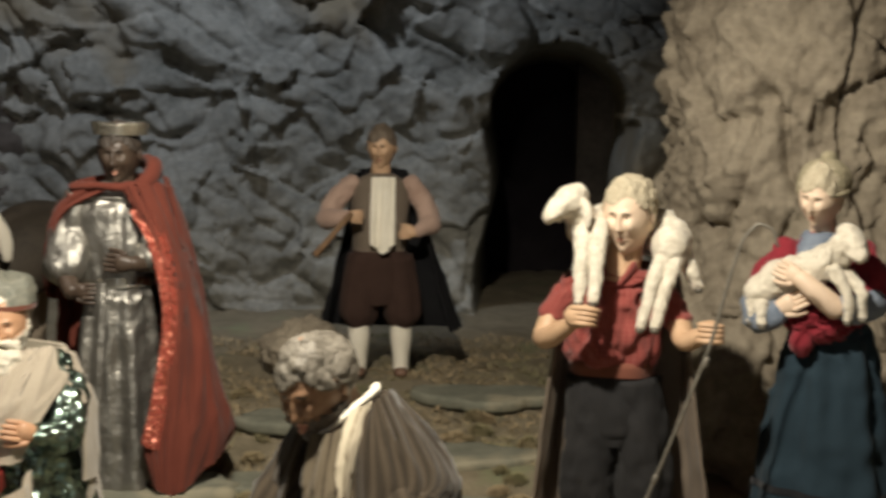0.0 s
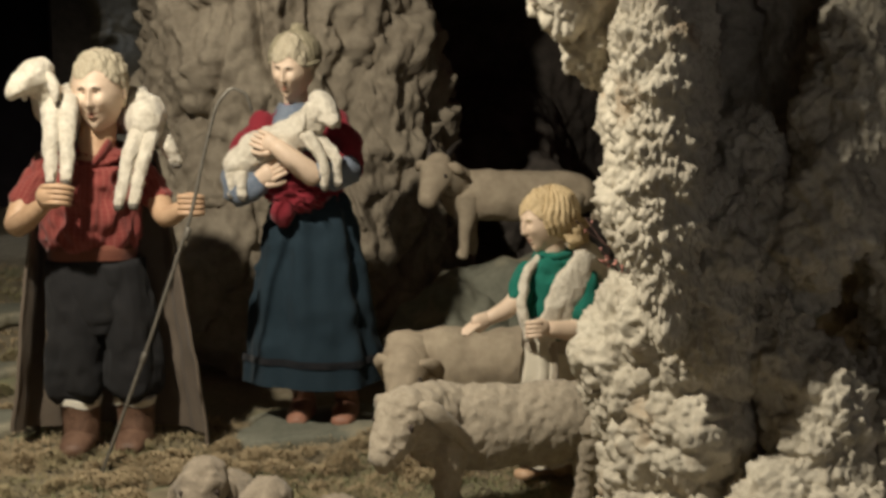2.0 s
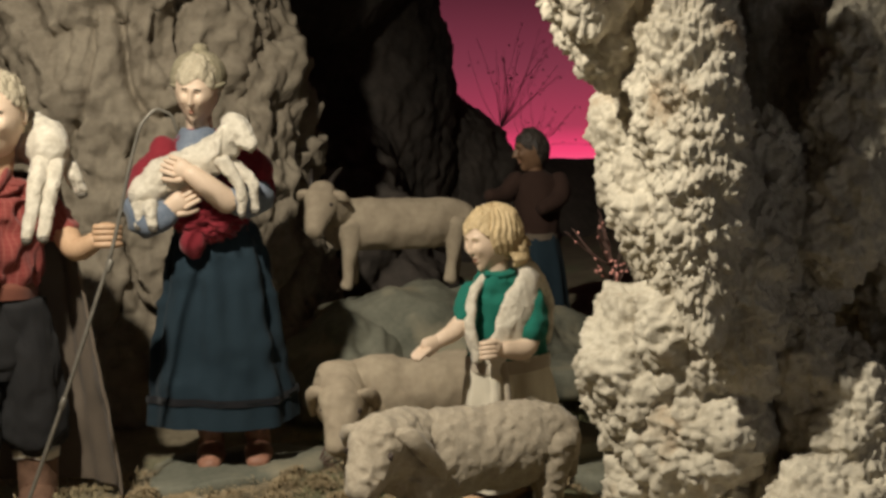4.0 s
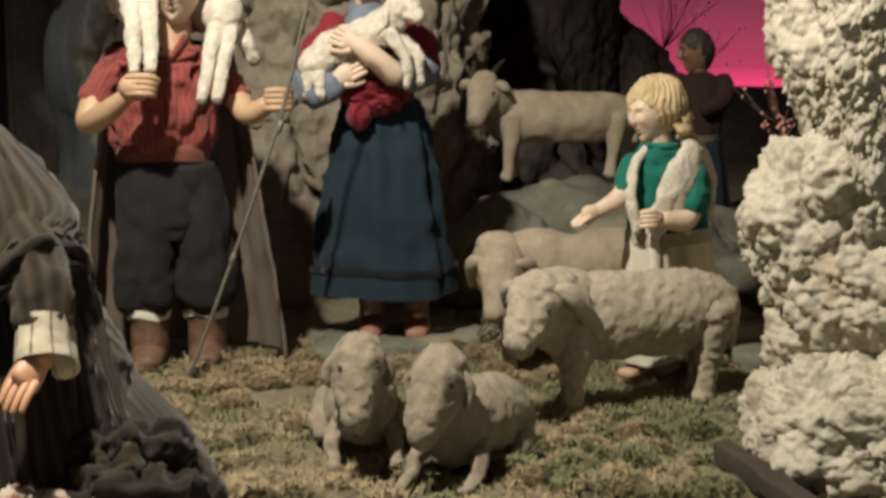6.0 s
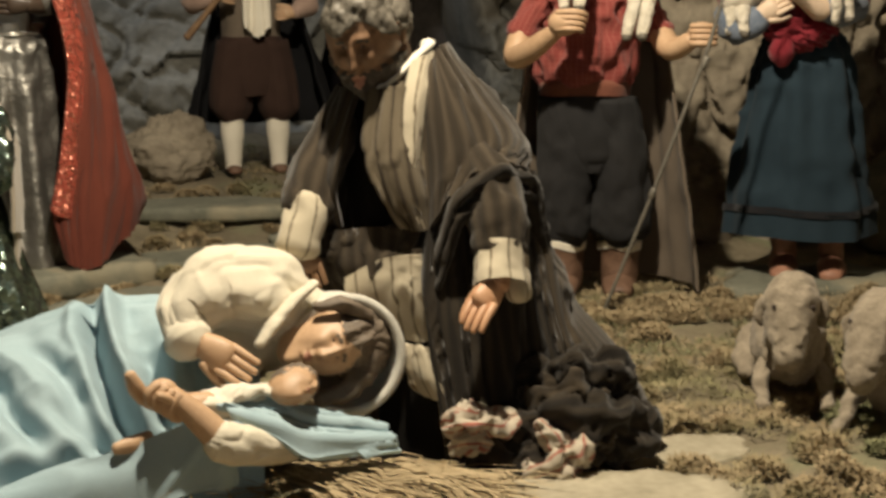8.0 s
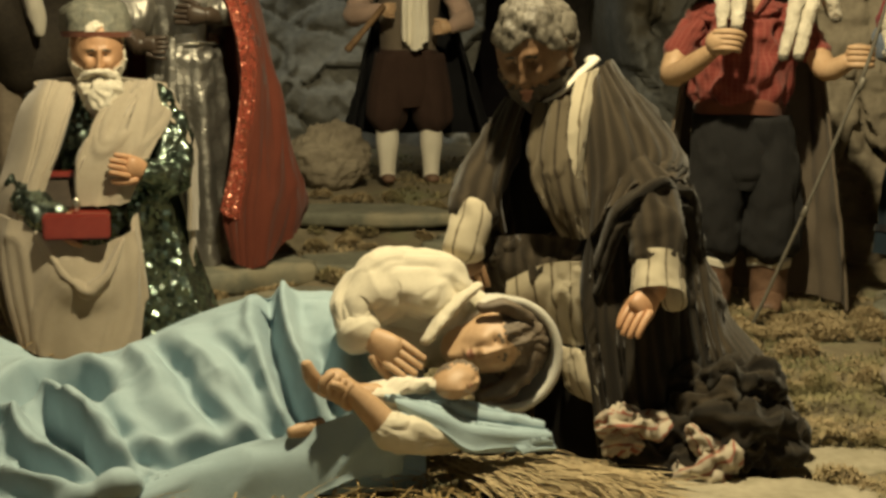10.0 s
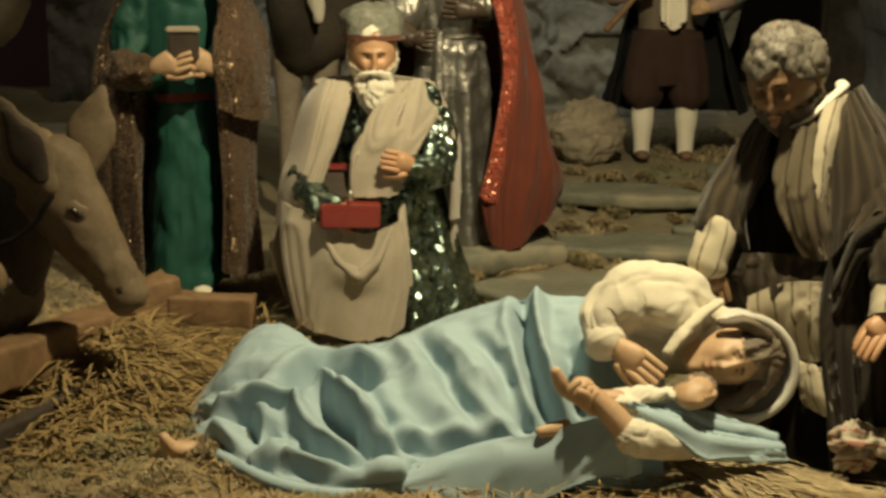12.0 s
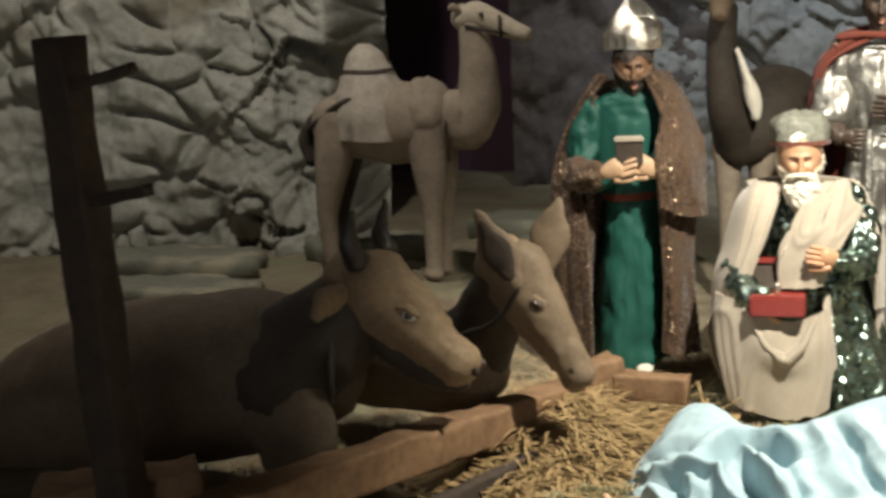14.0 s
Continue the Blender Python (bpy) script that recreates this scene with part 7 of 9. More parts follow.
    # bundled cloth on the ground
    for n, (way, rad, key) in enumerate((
            ([(0.02, -0.10, 0.085), (0.07, -0.12, 0.105), (0.115, -0.12, 0.098), (0.135, -0.11, 0.072)], [0.018, 0.024, 0.024, 0.016], "stripe_dark_shade"),
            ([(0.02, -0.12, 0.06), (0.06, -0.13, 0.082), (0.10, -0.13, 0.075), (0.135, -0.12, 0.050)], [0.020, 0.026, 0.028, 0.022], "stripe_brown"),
            ([(0.0, -0.12, 0.03), (0.05, -0.14, 0.05), (0.10, -0.145, 0.045), (0.15, -0.12, 0.020), (0.16, -0.05, 0.015)], [0.026, 0.032, 0.034, 0.032, 0.025], "stripe_dark_shade"),
            ([(-0.045, -0.125, 0.022), (-0.01, -0.145, 0.018), (0.04, -0.155, 0.016), (0.09, -0.15, 0.014)], [0.020, 0.024, 0.024, 0.018], "stripe_dark_shade"),
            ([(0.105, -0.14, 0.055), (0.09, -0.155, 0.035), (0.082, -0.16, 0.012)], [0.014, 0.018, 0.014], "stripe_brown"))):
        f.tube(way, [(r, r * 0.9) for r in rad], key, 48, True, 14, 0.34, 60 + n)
    # red-striped lining turned out
    for n, (way, rad) in enumerate((
            ([(-0.066, -0.135, 0.052), (-0.045, -0.150, 0.060), (-0.022, -0.150, 0.055), (0.0, -0.145, 0.062)], [(0.009, 0.014), (0.014, 0.019), (0.012, 0.016), (0.006, 0.010)]),
            ([(-0.062, -0.142, 0.032), (-0.045, -0.156, 0.040), (-0.03, -0.155, 0.036)], [(0.006, 0.010), (0.009, 0.013), (0.005, 0.009)]),
            ([(0.016, -0.168, 0.004), (0.040, -0.174, 0.014), (0.062, -0.172, 0.030), (0.068, -0.165, 0.050)], [(0.010, 0.012), (0.014, 0.018), (0.013, 0.017), (0.006, 0.010)]),
            ([(0.026, -0.160, 0.055), (0.036, -0.168, 0.042), (0.042, -0.170, 0.026)], [(0.005, 0.009), (0.008, 0.012), (0.006, 0.010)]))):
        rad = [(1.45 * r, 1.45 * q2) for r, q2 in rad]
        f.tube(way, rad, "stripe_red", 30, True, 8, 0.30, 70 + n)
    return f


def mary_figure():
    f = Figure()
    # blue gown spread over the ground from waist to feet
    nu, nv = 250, 170
    V, X = np.meshgrid(np.linspace(0, 1, nv), np.linspace(-0.54, 0.09, nu))

    def soft_line(x, xs, ys):
        return sum(np.interp(x + o, xs, ys) for o in (-0.014, -0.007, 0, 0.007, 0.014)) / 5

    def lie(x, v):
        front = soft_line(x, [-0.54, -0.483, -0.42, -0.352, -0.269, -0.229, -0.19, -0.088, 0.0, 0.09], [1.66, 1.53, 1.465, 1.405, 1.38, 1.405, 1.46, 1.495, 1.505, 1.52])
        back = soft_line(x, [-0.54, -0.5, -0.45, -0.2, 0.09], [1.70, 1.78, 1.84, 1.80, 1.75])
        top = soft_line(x, [-0.545, -0.5, -0.476, -0.453, -0.407, -0.377, -0.339, -0.279, -0.174, -0.1, -0.049, 0.09], [0, 0.05, 0.092, 0.11, 0.118, 0.098, 0.085, 0.107, 0.149, 0.173, 0.178, 0.172])
        rise = np.interp(v, [0, 0.04, 0.16, 0.36, 0.58, 0.68, 0.9, 1.0], [0, 0.22, 0.40, 0.70, 0.96, 1.0, 0.55, 0.0])
        return np.stack([x, front + (back - front) * v, top * rise], -1)

    P = lie(X, V)
    # (points on the ground plan, height, width): hollows are negative
    folds = [([(-0.096, 1.69), (-0.076, 1.598), (-0.047, 1.529)], -0.022, 0.010), ([(-0.133, 1.559), (-0.089, 1.533), (-0.062, 1.526)], -0.012, 0.009),
             ([(-0.376, 1.575), (-0.353, 1.635), (-0.31, 1.62), (-0.278, 1.585)], -0.030, 0.016), ([(-0.33, 1.575), (-0.28, 1.477), (-0.247, 1.439)], -0.024, 0.013),
             ([(-0.279, 1.527), (-0.219, 1.471), (-0.153, 1.488), (-0.068, 1.52)], -0.016, 0.012), ([(-0.49, 1.53), (-0.458, 1.539), (-0.421, 1.55), (-0.369, 1.543)], -0.022, 0.010),
             ([(-0.435, 1.549), (-0.397, 1.483), (-0.368, 1.506)], -0.022, 0.012), ([(-0.349, 1.518), (-0.33, 1.457), (-0.263, 1.419), (-0.228, 1.448)], -0.020, 0.010), ([(-0.346, 1.438), (-0.294, 1.41), (-0.248, 1.41)], -0.014, 0.008),
             ([(-0.245, 1.65), (-0.21, 1.56), (-0.16, 1.515)], 0.012, 0.013), ([(-0.19, 1.65), (-0.15, 1.58), (-0.11, 1.535)], 0.011, 0.013), ([(-0.215, 1.645), (-0.18, 1.57), (-0.135, 1.52)], -0.007, 0.008),
             ([(-0.332, 1.603), (-0.275, 1.525), (-0.237, 1.459)], 0.016, 0.011), ([(-0.446, 1.564), (-0.356, 1.55), (-0.326, 1.471), (-0.253, 1.438)], 0.016, 0.010),
             ([(-0.466, 1.532), (-0.349, 1.453), (-0.261, 1.402), (-0.153, 1.476), (-0.034, 1.515)], 0.015, 0.012), ([(-0.30, 1.55), (-0.25, 1.49), (-0.20, 1.485)], 0.014, 0.010),
             ([(-0.07, 1.68), (-0.055, 1.60), (-0.03, 1.54)], 0.016, 0.010), ([(-0.035, 1.68), (-0.025, 1.60), (-0.012, 1.55)], -0.010, 0.007), ([(0.0, 1.68), (0.0, 1.60), (0.005, 1.55)], 0.012, 0.010),
             ([(-0.49, 1.60), (-0.455, 1.615), (-0.41, 1.60)], -0.010, 0.012), ([(-0.50, 1.62), (-0.47, 1.57), (-0.44, 1.575)], 0.012, 0.010), ([(-0.45, 1.50), (-0.40, 1.455), (-0.37, 1.46)], 0.012, 0.008), ([(-0.14, 1.62), (-0.10, 1.56), (-0.075, 1.535)], -0.008, 0.008)]
    flat = P.reshape(-1, 3)
    warp = np.stack([fbm(flat, 9.0, 3, n) for n in (3, 4, 5)], 1) * 0.009
    lift = np.zeros(len(flat))
    for way, high, wide in folds:
        way = np.array(way)
        k = np.linspace(0, len(way) - 1, 25)
        c = np.stack([np.interp(k, np.arange(len(way)), way[:, n]) for n in (0, 1)], 1)
        for _ in range(3):
            c[1:-1] = 0.25 * c[:-2] + 0.5 * c[1:-1] + 0.25 * c[2:]
        front, back = lie(c[:, 0], 0 * c[:, 0])[:, 1], lie(c[:, 0], 0 * c[:, 0] + 1)[:, 1]
        c = lie(c[:, 0], np.clip((c[:, 1] - front) / (back - front), 0, 1))
        best, where = np.full(len(flat), 9.0), np.zeros(len(flat))
        for n in range(24):
            d = c[n + 1] - c[n]
            t = np.clip((flat + warp - c[n]) @ d / (d @ d), 0, 1)
            dist = np.linalg.norm(flat + warp - c[n] - t[:, None] * d, axis=1)
            near = dist < best
            best, where = np.where(near, dist, best), np.where(near, (n + t) / 24, where)
        end = smoothstep(-0.15, 0.25, where) * smoothstep(1.15, 0.8, where)
        r = best / wide
        shape = np.exp(-(r**1.5)) - 0.38 * np.exp(-(((r - 2.0) / 0.9) ** 2))
        lift += 1.45 * high * end * shape
    lift += 0.0035 * (0.5 - np.abs(fbm(flat * (1, 1.6, 1), 22.0, 2, 9)))
    lift = lift.reshape(X.shape)
    lift *= smoothstep(0.0, 0.05, V) * smoothstep(1.0, 0.85, V) * smoothstep(-0.54, -0.515, X)
    for _ in range(1):
        lift[1:-1, 1:-1] = 0.5 * lift[1:-1, 1:-1] + 0.125 * (lift[:-2, 1:-1] + lift[2:, 1:-1] + lift[1:-1, :-2] + lift[1:-1, 2:])
    nor = np.cross(np.gradient(P, axis=0), np.gradient(P, axis=1))
    nor /= np.linalg.norm(nor, axis=2)[..., None] + 1e-9
    P = P + nor * lift[..., None]
    P[:, :, 2] = np.maximum(P[:, :, 2], -0.006)
    P[:, 0, 2] = -0.012
    f.grid(P, "sky_blue", False)
    # the hem folded under, a rounded edge
    f.tube([tuple(p) for p in lie(np.linspace(-0.50, -0.05, 14), np.full(14, 0.012)) + (0, 0, 0.004)], [0.008] * 14, "sky_blue", 10, True, 4)
    # end of the blue cloth, running out to a point beside the straw
    f.patch([[(0.030, 1.508, 0.097), (0.088, 1.504, 0.102), (0.128, 1.512, 0.089), (0.165, 1.522, 0.075), (0.213, 1.530, 0.058)],
             [(0.045, 1.488, 0.098), (0.092, 1.482, 0.090), (0.127, 1.488, 0.071), (0.160, 1.497, 0.060), (0.222, 1.517, 0.047)],
             [(0.058, 1.476, 0.094), (0.097, 1.464, 0.074), (0.127, 1.464, 0.050), (0.155, 1.478, 0.042), (0.231, 1.508, 0.034)]], "sky_blue", 0.006, 90, 50, 0.009, 34.0, 7.0, 6)
    # a fold of the gown drawn up in front of the child
    f.patch([[(-0.250, 1.436, 0.014), (-0.140, 1.478, 0.040), (-0.050, 1.476, 0.064), (0.012, 1.474, 0.088), (0.060, 1.478, 0.074)],
             [(-0.250, 1.420, 0.008), (-0.140, 1.458, 0.030), (-0.050, 1.458, 0.040), (0.014, 1.462, 0.056), (0.062, 1.472, 0.050)],
             [(-0.250, 1.404, -0.008), (-0.140, 1.446, -0.012), (-0.060, 1.450, -0.008), (0.006, 1.458, 0.020), (0.060, 1.468, 0.026)]], "sky_blue", 0.006, 90, 40, 0.006, 26.0, 5.0, 14)
    # cream bodice, full sleeve gathered at the cuff
    f.tube([(0.03, 1.67, 0.125), (0.07, 1.655, 0.145), (0.11, 1.645, 0.145), (0.155, 1.64, 0.12)], [(0.045, 0.06), (0.062, 0.068), (0.056, 0.06), (0.035, 0.038)], "cream", 60, True, 10, 0.04, 3, 0.8, 0.10)
    f.tube([(0.140, 1.620, 0.160), (0.100, 1.608, 0.193), (0.048, 1.595, 0.202), (0.014, 1.574, 0.180), (0.014, 1.556, 0.158)], [(0.038, 0.042), (0.046, 0.047), (0.044, 0.044), (0.033, 0.034), (0.023, 0.024)], "cream", 120, True, 26, 0.06, 6, 0.5, 0.13)
    f.tube([(0.013, 1.558, 0.161), (0.017, 1.553, 0.154), (0.019, 1.550, 0.150)], [0.0245, 0.026, 0.0235], "cream", 36, True, 5, 0.03, 7)
    f.tube([(0.016, 1.556, 0.158), (0.030, 1.545, 0.152)], [0.017, 0.0145], "skin", 14, True, 2)
    f.hand((0.028, 1.546, 0.154), (0.080, 1.515, 0.124), "skin", 0.036, 0.2, (-0.2, -0.9, 0.4))
    # lower sleeve and forearm, the fist beside the child
    f.tube([(0.118, 1.490, 0.052), (0.092, 1.474, 0.060), (0.066, 1.464, 0.068), (0.048, 1.462, 0.074), (0.042, 1.462, 0.077)], [(0.014, 0.014), (0.020, 0.020), (0.0225, 0.022), (0.0215, 0.021), (0.019, 0.019)], "cream", 80, True, 14, 0.05, 8, 0.5, 0.10)
    f.tube([(0.048, 1.462, 0.073), (0.028, 1.462, 0.096), (0.010, 1.463, 0.114), (0.000, 1.465, 0.122)], [0.0165, 0.0145, 0.0115, 0.0105], "skin", 18, True, 4)
    f.blob((-0.007, 1.468, 0.124), (0.016, 0.012, 0.014), "skin", (0, 35, 0), 18, 12)
    for k in range(4):
        f.tube([(-0.012 + 0.0068 * k, 1.459, 0.135 - 0.004 * k), (-0.022 + 0.0068 * k, 1.454, 0.129 - 0.005 * k), (-0.021 + 0.0068 * k, 1.456, 0.118 - 0.005 * k), (-0.014 + 0.0068 * k, 1.461, 0.114 - 0.005 * k)], [0.0050] * 4, "skin", 10, True, 3)
    f.tube([(0.004, 1.459, 0.112), (-0.004, 1.453, 0.124), (-0.012, 1.452, 0.126)], [0.0058, 0.0054, 0.0045], "skin", 10, True, 3)
    # head on its side, dark hair and veil
    f.tube([(0.12, 1.63, 0.14), (0.140, 1.600, 0.135)], [0.028, 0.026], "skin", 16, True, 2)
    f.head((0.163, 1.576, 0.140), 0.112, (-6, 78, -4), "skin", "hair_brown", None, 0.40, 0.6, seed=19, brow="hair_brown", feature=0.75)
    f.hair_cap((0.192, 1.594, 0.138), (0.048, 0.050, 0.042), "hair_brown", (0, 78, 0), 8, 26, 0.07)
    f.tube([(0.215, 1.566, 0.150), (0.205, 1.555, 0.115), (0.180, 1.552, 0.090), (0.150, 1.552, 0.082)], [0.008, 0.013, 0.013, 0.008], "hair_brown", 18, True, 6, 0.1, 4, 0.8, 0.3)
    f.tube([(0.208, 1.560, 0.170), (0.180, 1.552, 0.186), (0.150, 1.556, 0.185)], [0.006, 0.010, 0.006], "hair_brown", 18, True, 6, 0.1, 3, 0.8, 0.3)
    th = np.linspace(-0.36 * np.pi, 1.16 * np.pi, 70)
    rim = np.stack([0.183 + 0.058 * np.sin(th), 1.566 + 0.010 * np.cos(th), 0.128 + 0.060 * np.cos(th)], 1)
    back = np.stack([0.160 + 0.036 * np.sin(th), 1.648 + 0 * th, 0.125 + 0.040 * np.cos(th)], 1)
    mid = (rim + back) / 2 + np.stack([0.012 * np.sin(th), 0 * th, 0.012 * np.cos(th)], 1)
    rows = np.stack([rim, rim * 0.6 + mid * 0.4, mid, mid * 0.4 + back * 0.6, back])
    rows[:, :, 2] = np.maximum(rows[:, :, 2], 0.015)
    f.sheet(rows, "veil", 0.004)
    f.tube(rim[::3] + (0, -0.002, 0), [0.0055] * len(rim[::3]), "veil", 8, True, 2)
    f.tube([(0.134, 1.548, 0.074), (0.158, 1.552, 0.064), (0.186, 1.560, 0.060), (0.212, 1.566, 0.070)], [(0.003, 0.006), (0.005, 0.009), (0.005, 0.009), (0.003, 0.005)], "veil", 12, True, 6, 0.1, 5)
    f.tube([(0.150, 1.575, 0.205), (0.128, 1.566, 0.190), (0.105, 1.552, 0.168), (0.090, 1.540, 0.150)], [(0.005, 0.009), (0.007, 0.013), (0.007, 0.015), (0.005, 0.011)], "cream", 26, True, 10, 0.03, 9, 0.8, 0.12)
    # the child
    f.tube([(0.102, 1.515, 0.103), (0.07, 1.508, 0.100), (0.03, 1.505, 0.095)], [(0.014, 0.018), (0.019, 0.021), (0.016, 0.018)], "white_cloth", 40, True, 10, 0.10, 3, 0.8, 0.25)
    f.tube([(0.095, 1.495, 0.112), (0.078, 1.488, 0.114), (0.064, 1.486, 0.108)], [(0.006, 0.009), (0.008, 0.010), (0.005, 0.008)], "white_cloth", 20, True, 6, 0.25, 5)
    f.head((0.121, 1.502, 0.115), 0.060, (-35, 78, 30), "skin", "hair_brown", None, 0.30, 0.0, seed=23, brow="skin", feature=0.6)
    f.tube([(0.035, 1.503, 0.10), (0.0, 1.495, 0.103), (-0.020, 1.484, 0.112), (-0.030, 1.476, 0.121)], [0.013, 0.0115, 0.0095, 0.008], "skin", 16, True, 4)
    f.tube([(-0.026, 1.478, 0.116), (-0.034, 1.472, 0.129), (-0.039, 1.470, 0.144)], [(0.0085, 0.007), (0.009, 0.007), (0.006, 0.005)], "skin", 16, True, 4)
    f.tube([(-0.024, 1.482, 0.074), (-0.042, 1.470, 0.072), (-0.056, 1.464, 0.071)], [(0.0085, 0.007), (0.009, 0.007), (0.006, 0.005)], "skin", 16, True, 4)
    f.tube([(-0.475, 1.505, 0.014), (-0.500, 1.488, 0.016), (-0.508, 1.482, 0.036)], [(0.010, 0.013), (0.011, 0.013), (0.006, 0.009)], "skin", 14, True, 3)
    return f


shepherd_figure().finish("shepherd_statue", pose(0.685, 2.385, 0.0, 0, 0, -13) @ Matrix.Scale(1.03, 4), "dressed shepherd doll in red shirt carrying a lamb", "statue")
woman_figure().finish("shepherdess_statue", pose(1.08, 2.39, 0.012, 0, 0, -22) @ Matrix.Scale(0.955, 4), "dressed shepherdess doll in navy skirt hugging a lamb", "statue")
black_king_figure().finish("standing_king_statue", pose(-0.287, 2.67, 0.036, 0, 0, 8) @ Matrix.Scale(1.03, 4), "dressed dark-faced king doll in silver robe and red cape", "statue")
piper_figure().finish("piper_statue", pose(0.156, 3.63, 0.075, 0, 0, 4) @ Matrix.Scale(0.975, 4), "dressed piper doll in brown breeches and black cape", "statue")
green_king_figure().finish("standing_king_statue", pose(-0.735, 2.32, 0.005, 0, 0, 18), "dressed king doll in green robe and brown glitter cape", "statue")
kneeling_king_figure().finish("kneeling_king_statue", pose(-0.381, 2.24, -0.034, 0, 0, 9) @ Matrix.Scale(1.055, 4), "kneeling white-bearded king doll in oatmeal mantle", "statue")
boy_figure().finish("shepherd_boy_statue", pose(1.365, 1.965, 0.0), "blond boy doll in green tunic and woolly sash", "statue")
far_woman_figure().finish("far_woman_statue", pose(2.03, 2.79, 0.05, 0, 0, -33), "dark-haired woman doll, her shade put into a dark brown bodice", "statue")
joseph_figure().finish("kneeling_father_statue", pose(0.355, 1.67, 0.0), "kneeling bearded doll in brown striped woollen cloak", "statue")
mary_figure().finish("reclining_mother_statue", pose(0, 0, 0), "reclining mother doll in pale blue gown holding a baby doll", "statue")

# ---- animal figures ----


def quadruped(f, key, length, height, r, head, nose, ears=0.5, leg=0.02, neck_r=0.7, hr=0.03, lying=False, tail=True, belly=0.9, fine=1):
    """A four-legged figure along x, its head towards -x."""
    h = height - r
    L = length / 2
    f.tube([(-L, 0, h * 1.02), (-L * 0.5, 0, h), (0, 0, h * 0.98), (L * 0.55, 0, h), (L, 0, h * 1.0)], [(r * 0.85, r * 0.7), (r * 1.02, r * 0.82), (r * belly * 1.05, r * 0.85), (r * 1.0, r * 0.82), (r * 0.75, r * 0.62)], key, 26 * fine, True, 6 * fine, 0.025, 5)
    head, nose = np.array(head, float), np.array(nose, float)
    base = np.array((-L * 0.85, 0, h + r * 0.25))
    f.tube([base, base * 0.45 + head * 0.55, head], [(r * neck_r, r * neck_r * 0.8), (hr * 1.25, hr * 1.1), hr], key, 20 * fine, True, 5 * fine, 0.02, 2)
    f.tube([head - (nose - head) * 0.3, head, head + (nose - head) * 0.55, nose], [(hr * 0.85, hr * 0.8), (hr * 1.1, hr * 0.95), (hr * 0.8, hr * 0.7), (hr * 0.55, hr * 0.5)], key, 20 * fine, True, 5 * fine)
    way = (nose - head) / np.linalg.norm(nose - head)
    side = np.cross(way, (0, 0, 1))
    side /= np.linalg.norm(side) + 1e-6
    up = np.cross(side, way)
    for s in (-1, 1):
        e = head - way * hr * 0.3 + side * s * hr * 0.8 + up * hr * 0.35
        f.tube([e, e + side * s * hr * 0.6 - up * hr * 0.25, e + side * s * hr * 0.75 - up * hr * ears * 2.4], [hr * 0.2, (hr * 0.42, hr * 0.2), hr * 0.16], key, 10, True, 3)
        f.blob(head + way * hr * 0.55 + side * s * hr * 0.80 + up * hr * 0.32, (hr * 0.13,) * 3, "dark_line", (0, 0, 0), 8, 6)
        f.blob(nose + side * s * hr * 0.25 + up * hr * 0.12, (hr * 0.1,) * 3, "dark_line", (0, 0, 0), 8, 6)
    if not lying:
        for x, bend in ((-L * 0.78, -0.15), (L * 0.80, 0.2)):
            for s in (-1, 1):
                y = s * r * 0.45
                o = 0.1 * length * (0.5 if s > 0 else -0.35)
                f.tube([(x, y * 0.9, h), (x + o * 0.3, y, h * 0.66), (x + o + bend * leg, y, h * 0.34), (x + o, y, 0.012), (x + o - leg * 0.3, y, 0.0)], [(leg * 2.3, leg * 2.0), (leg * 1.5, leg * 1.4), leg * 0.95, leg * 0.9, leg * 1.0], key, 14 * fine, True, 4 * fine)
    if tail:
        f.tube([(L * 0.98, 0, h + r * 0.4), (L * 1.15, 0, h), (L * 1.14, 0, h - r * 0.9)], [r * 0.2, r * 0.22, r * 0.14], key, 10, True, 3)


def roughen(f, amount, freq, seed):
    p = np.array(f.v)
    d1, _ = cells(p, freq, seed)
    off = np.stack([fbm(p, freq * 0.7, 2, seed + k) for k in range(3)], 1)
    f.v = list(p + off * amount * (0.6 + d1)[:, None])


f = Figure()
quadruped(f, "fleece", 0.27, 0.196, 0.066, (-0.180, -0.045, 0.166), (-0.222, -0.078, 0.112), 1.1, 0.0165, 0.88, 0.041, fine=3)
roughen(f, 0.0022, 150, 3)
roughen(f, 0.0014, 60, 13)
f.finish("standing_sheep_statue", pose(1.235, 1.825, 0.004, 0, 0, -6), "carved woolly sheep figure standing on moss", "statue", "sheep figures")
f = Figure()
quadruped(f, "fleece_smooth", 0.29, 0.225, 0.066, (-0.145, -0.045, 0.165), (-0.165, -0.085, 0.100), 1.0, 0.016, 0.85, 0.037, fine=2)
roughen(f, 0.0035, 26, 5)
roughen(f, 0.0012, 120, 6)
f.finish("standing_sheep_statue", pose(1.298, 2.125, 0.0, 0, 0, -8), "smooth buff sheep figure with lowered head", "statue", "sheep figures")


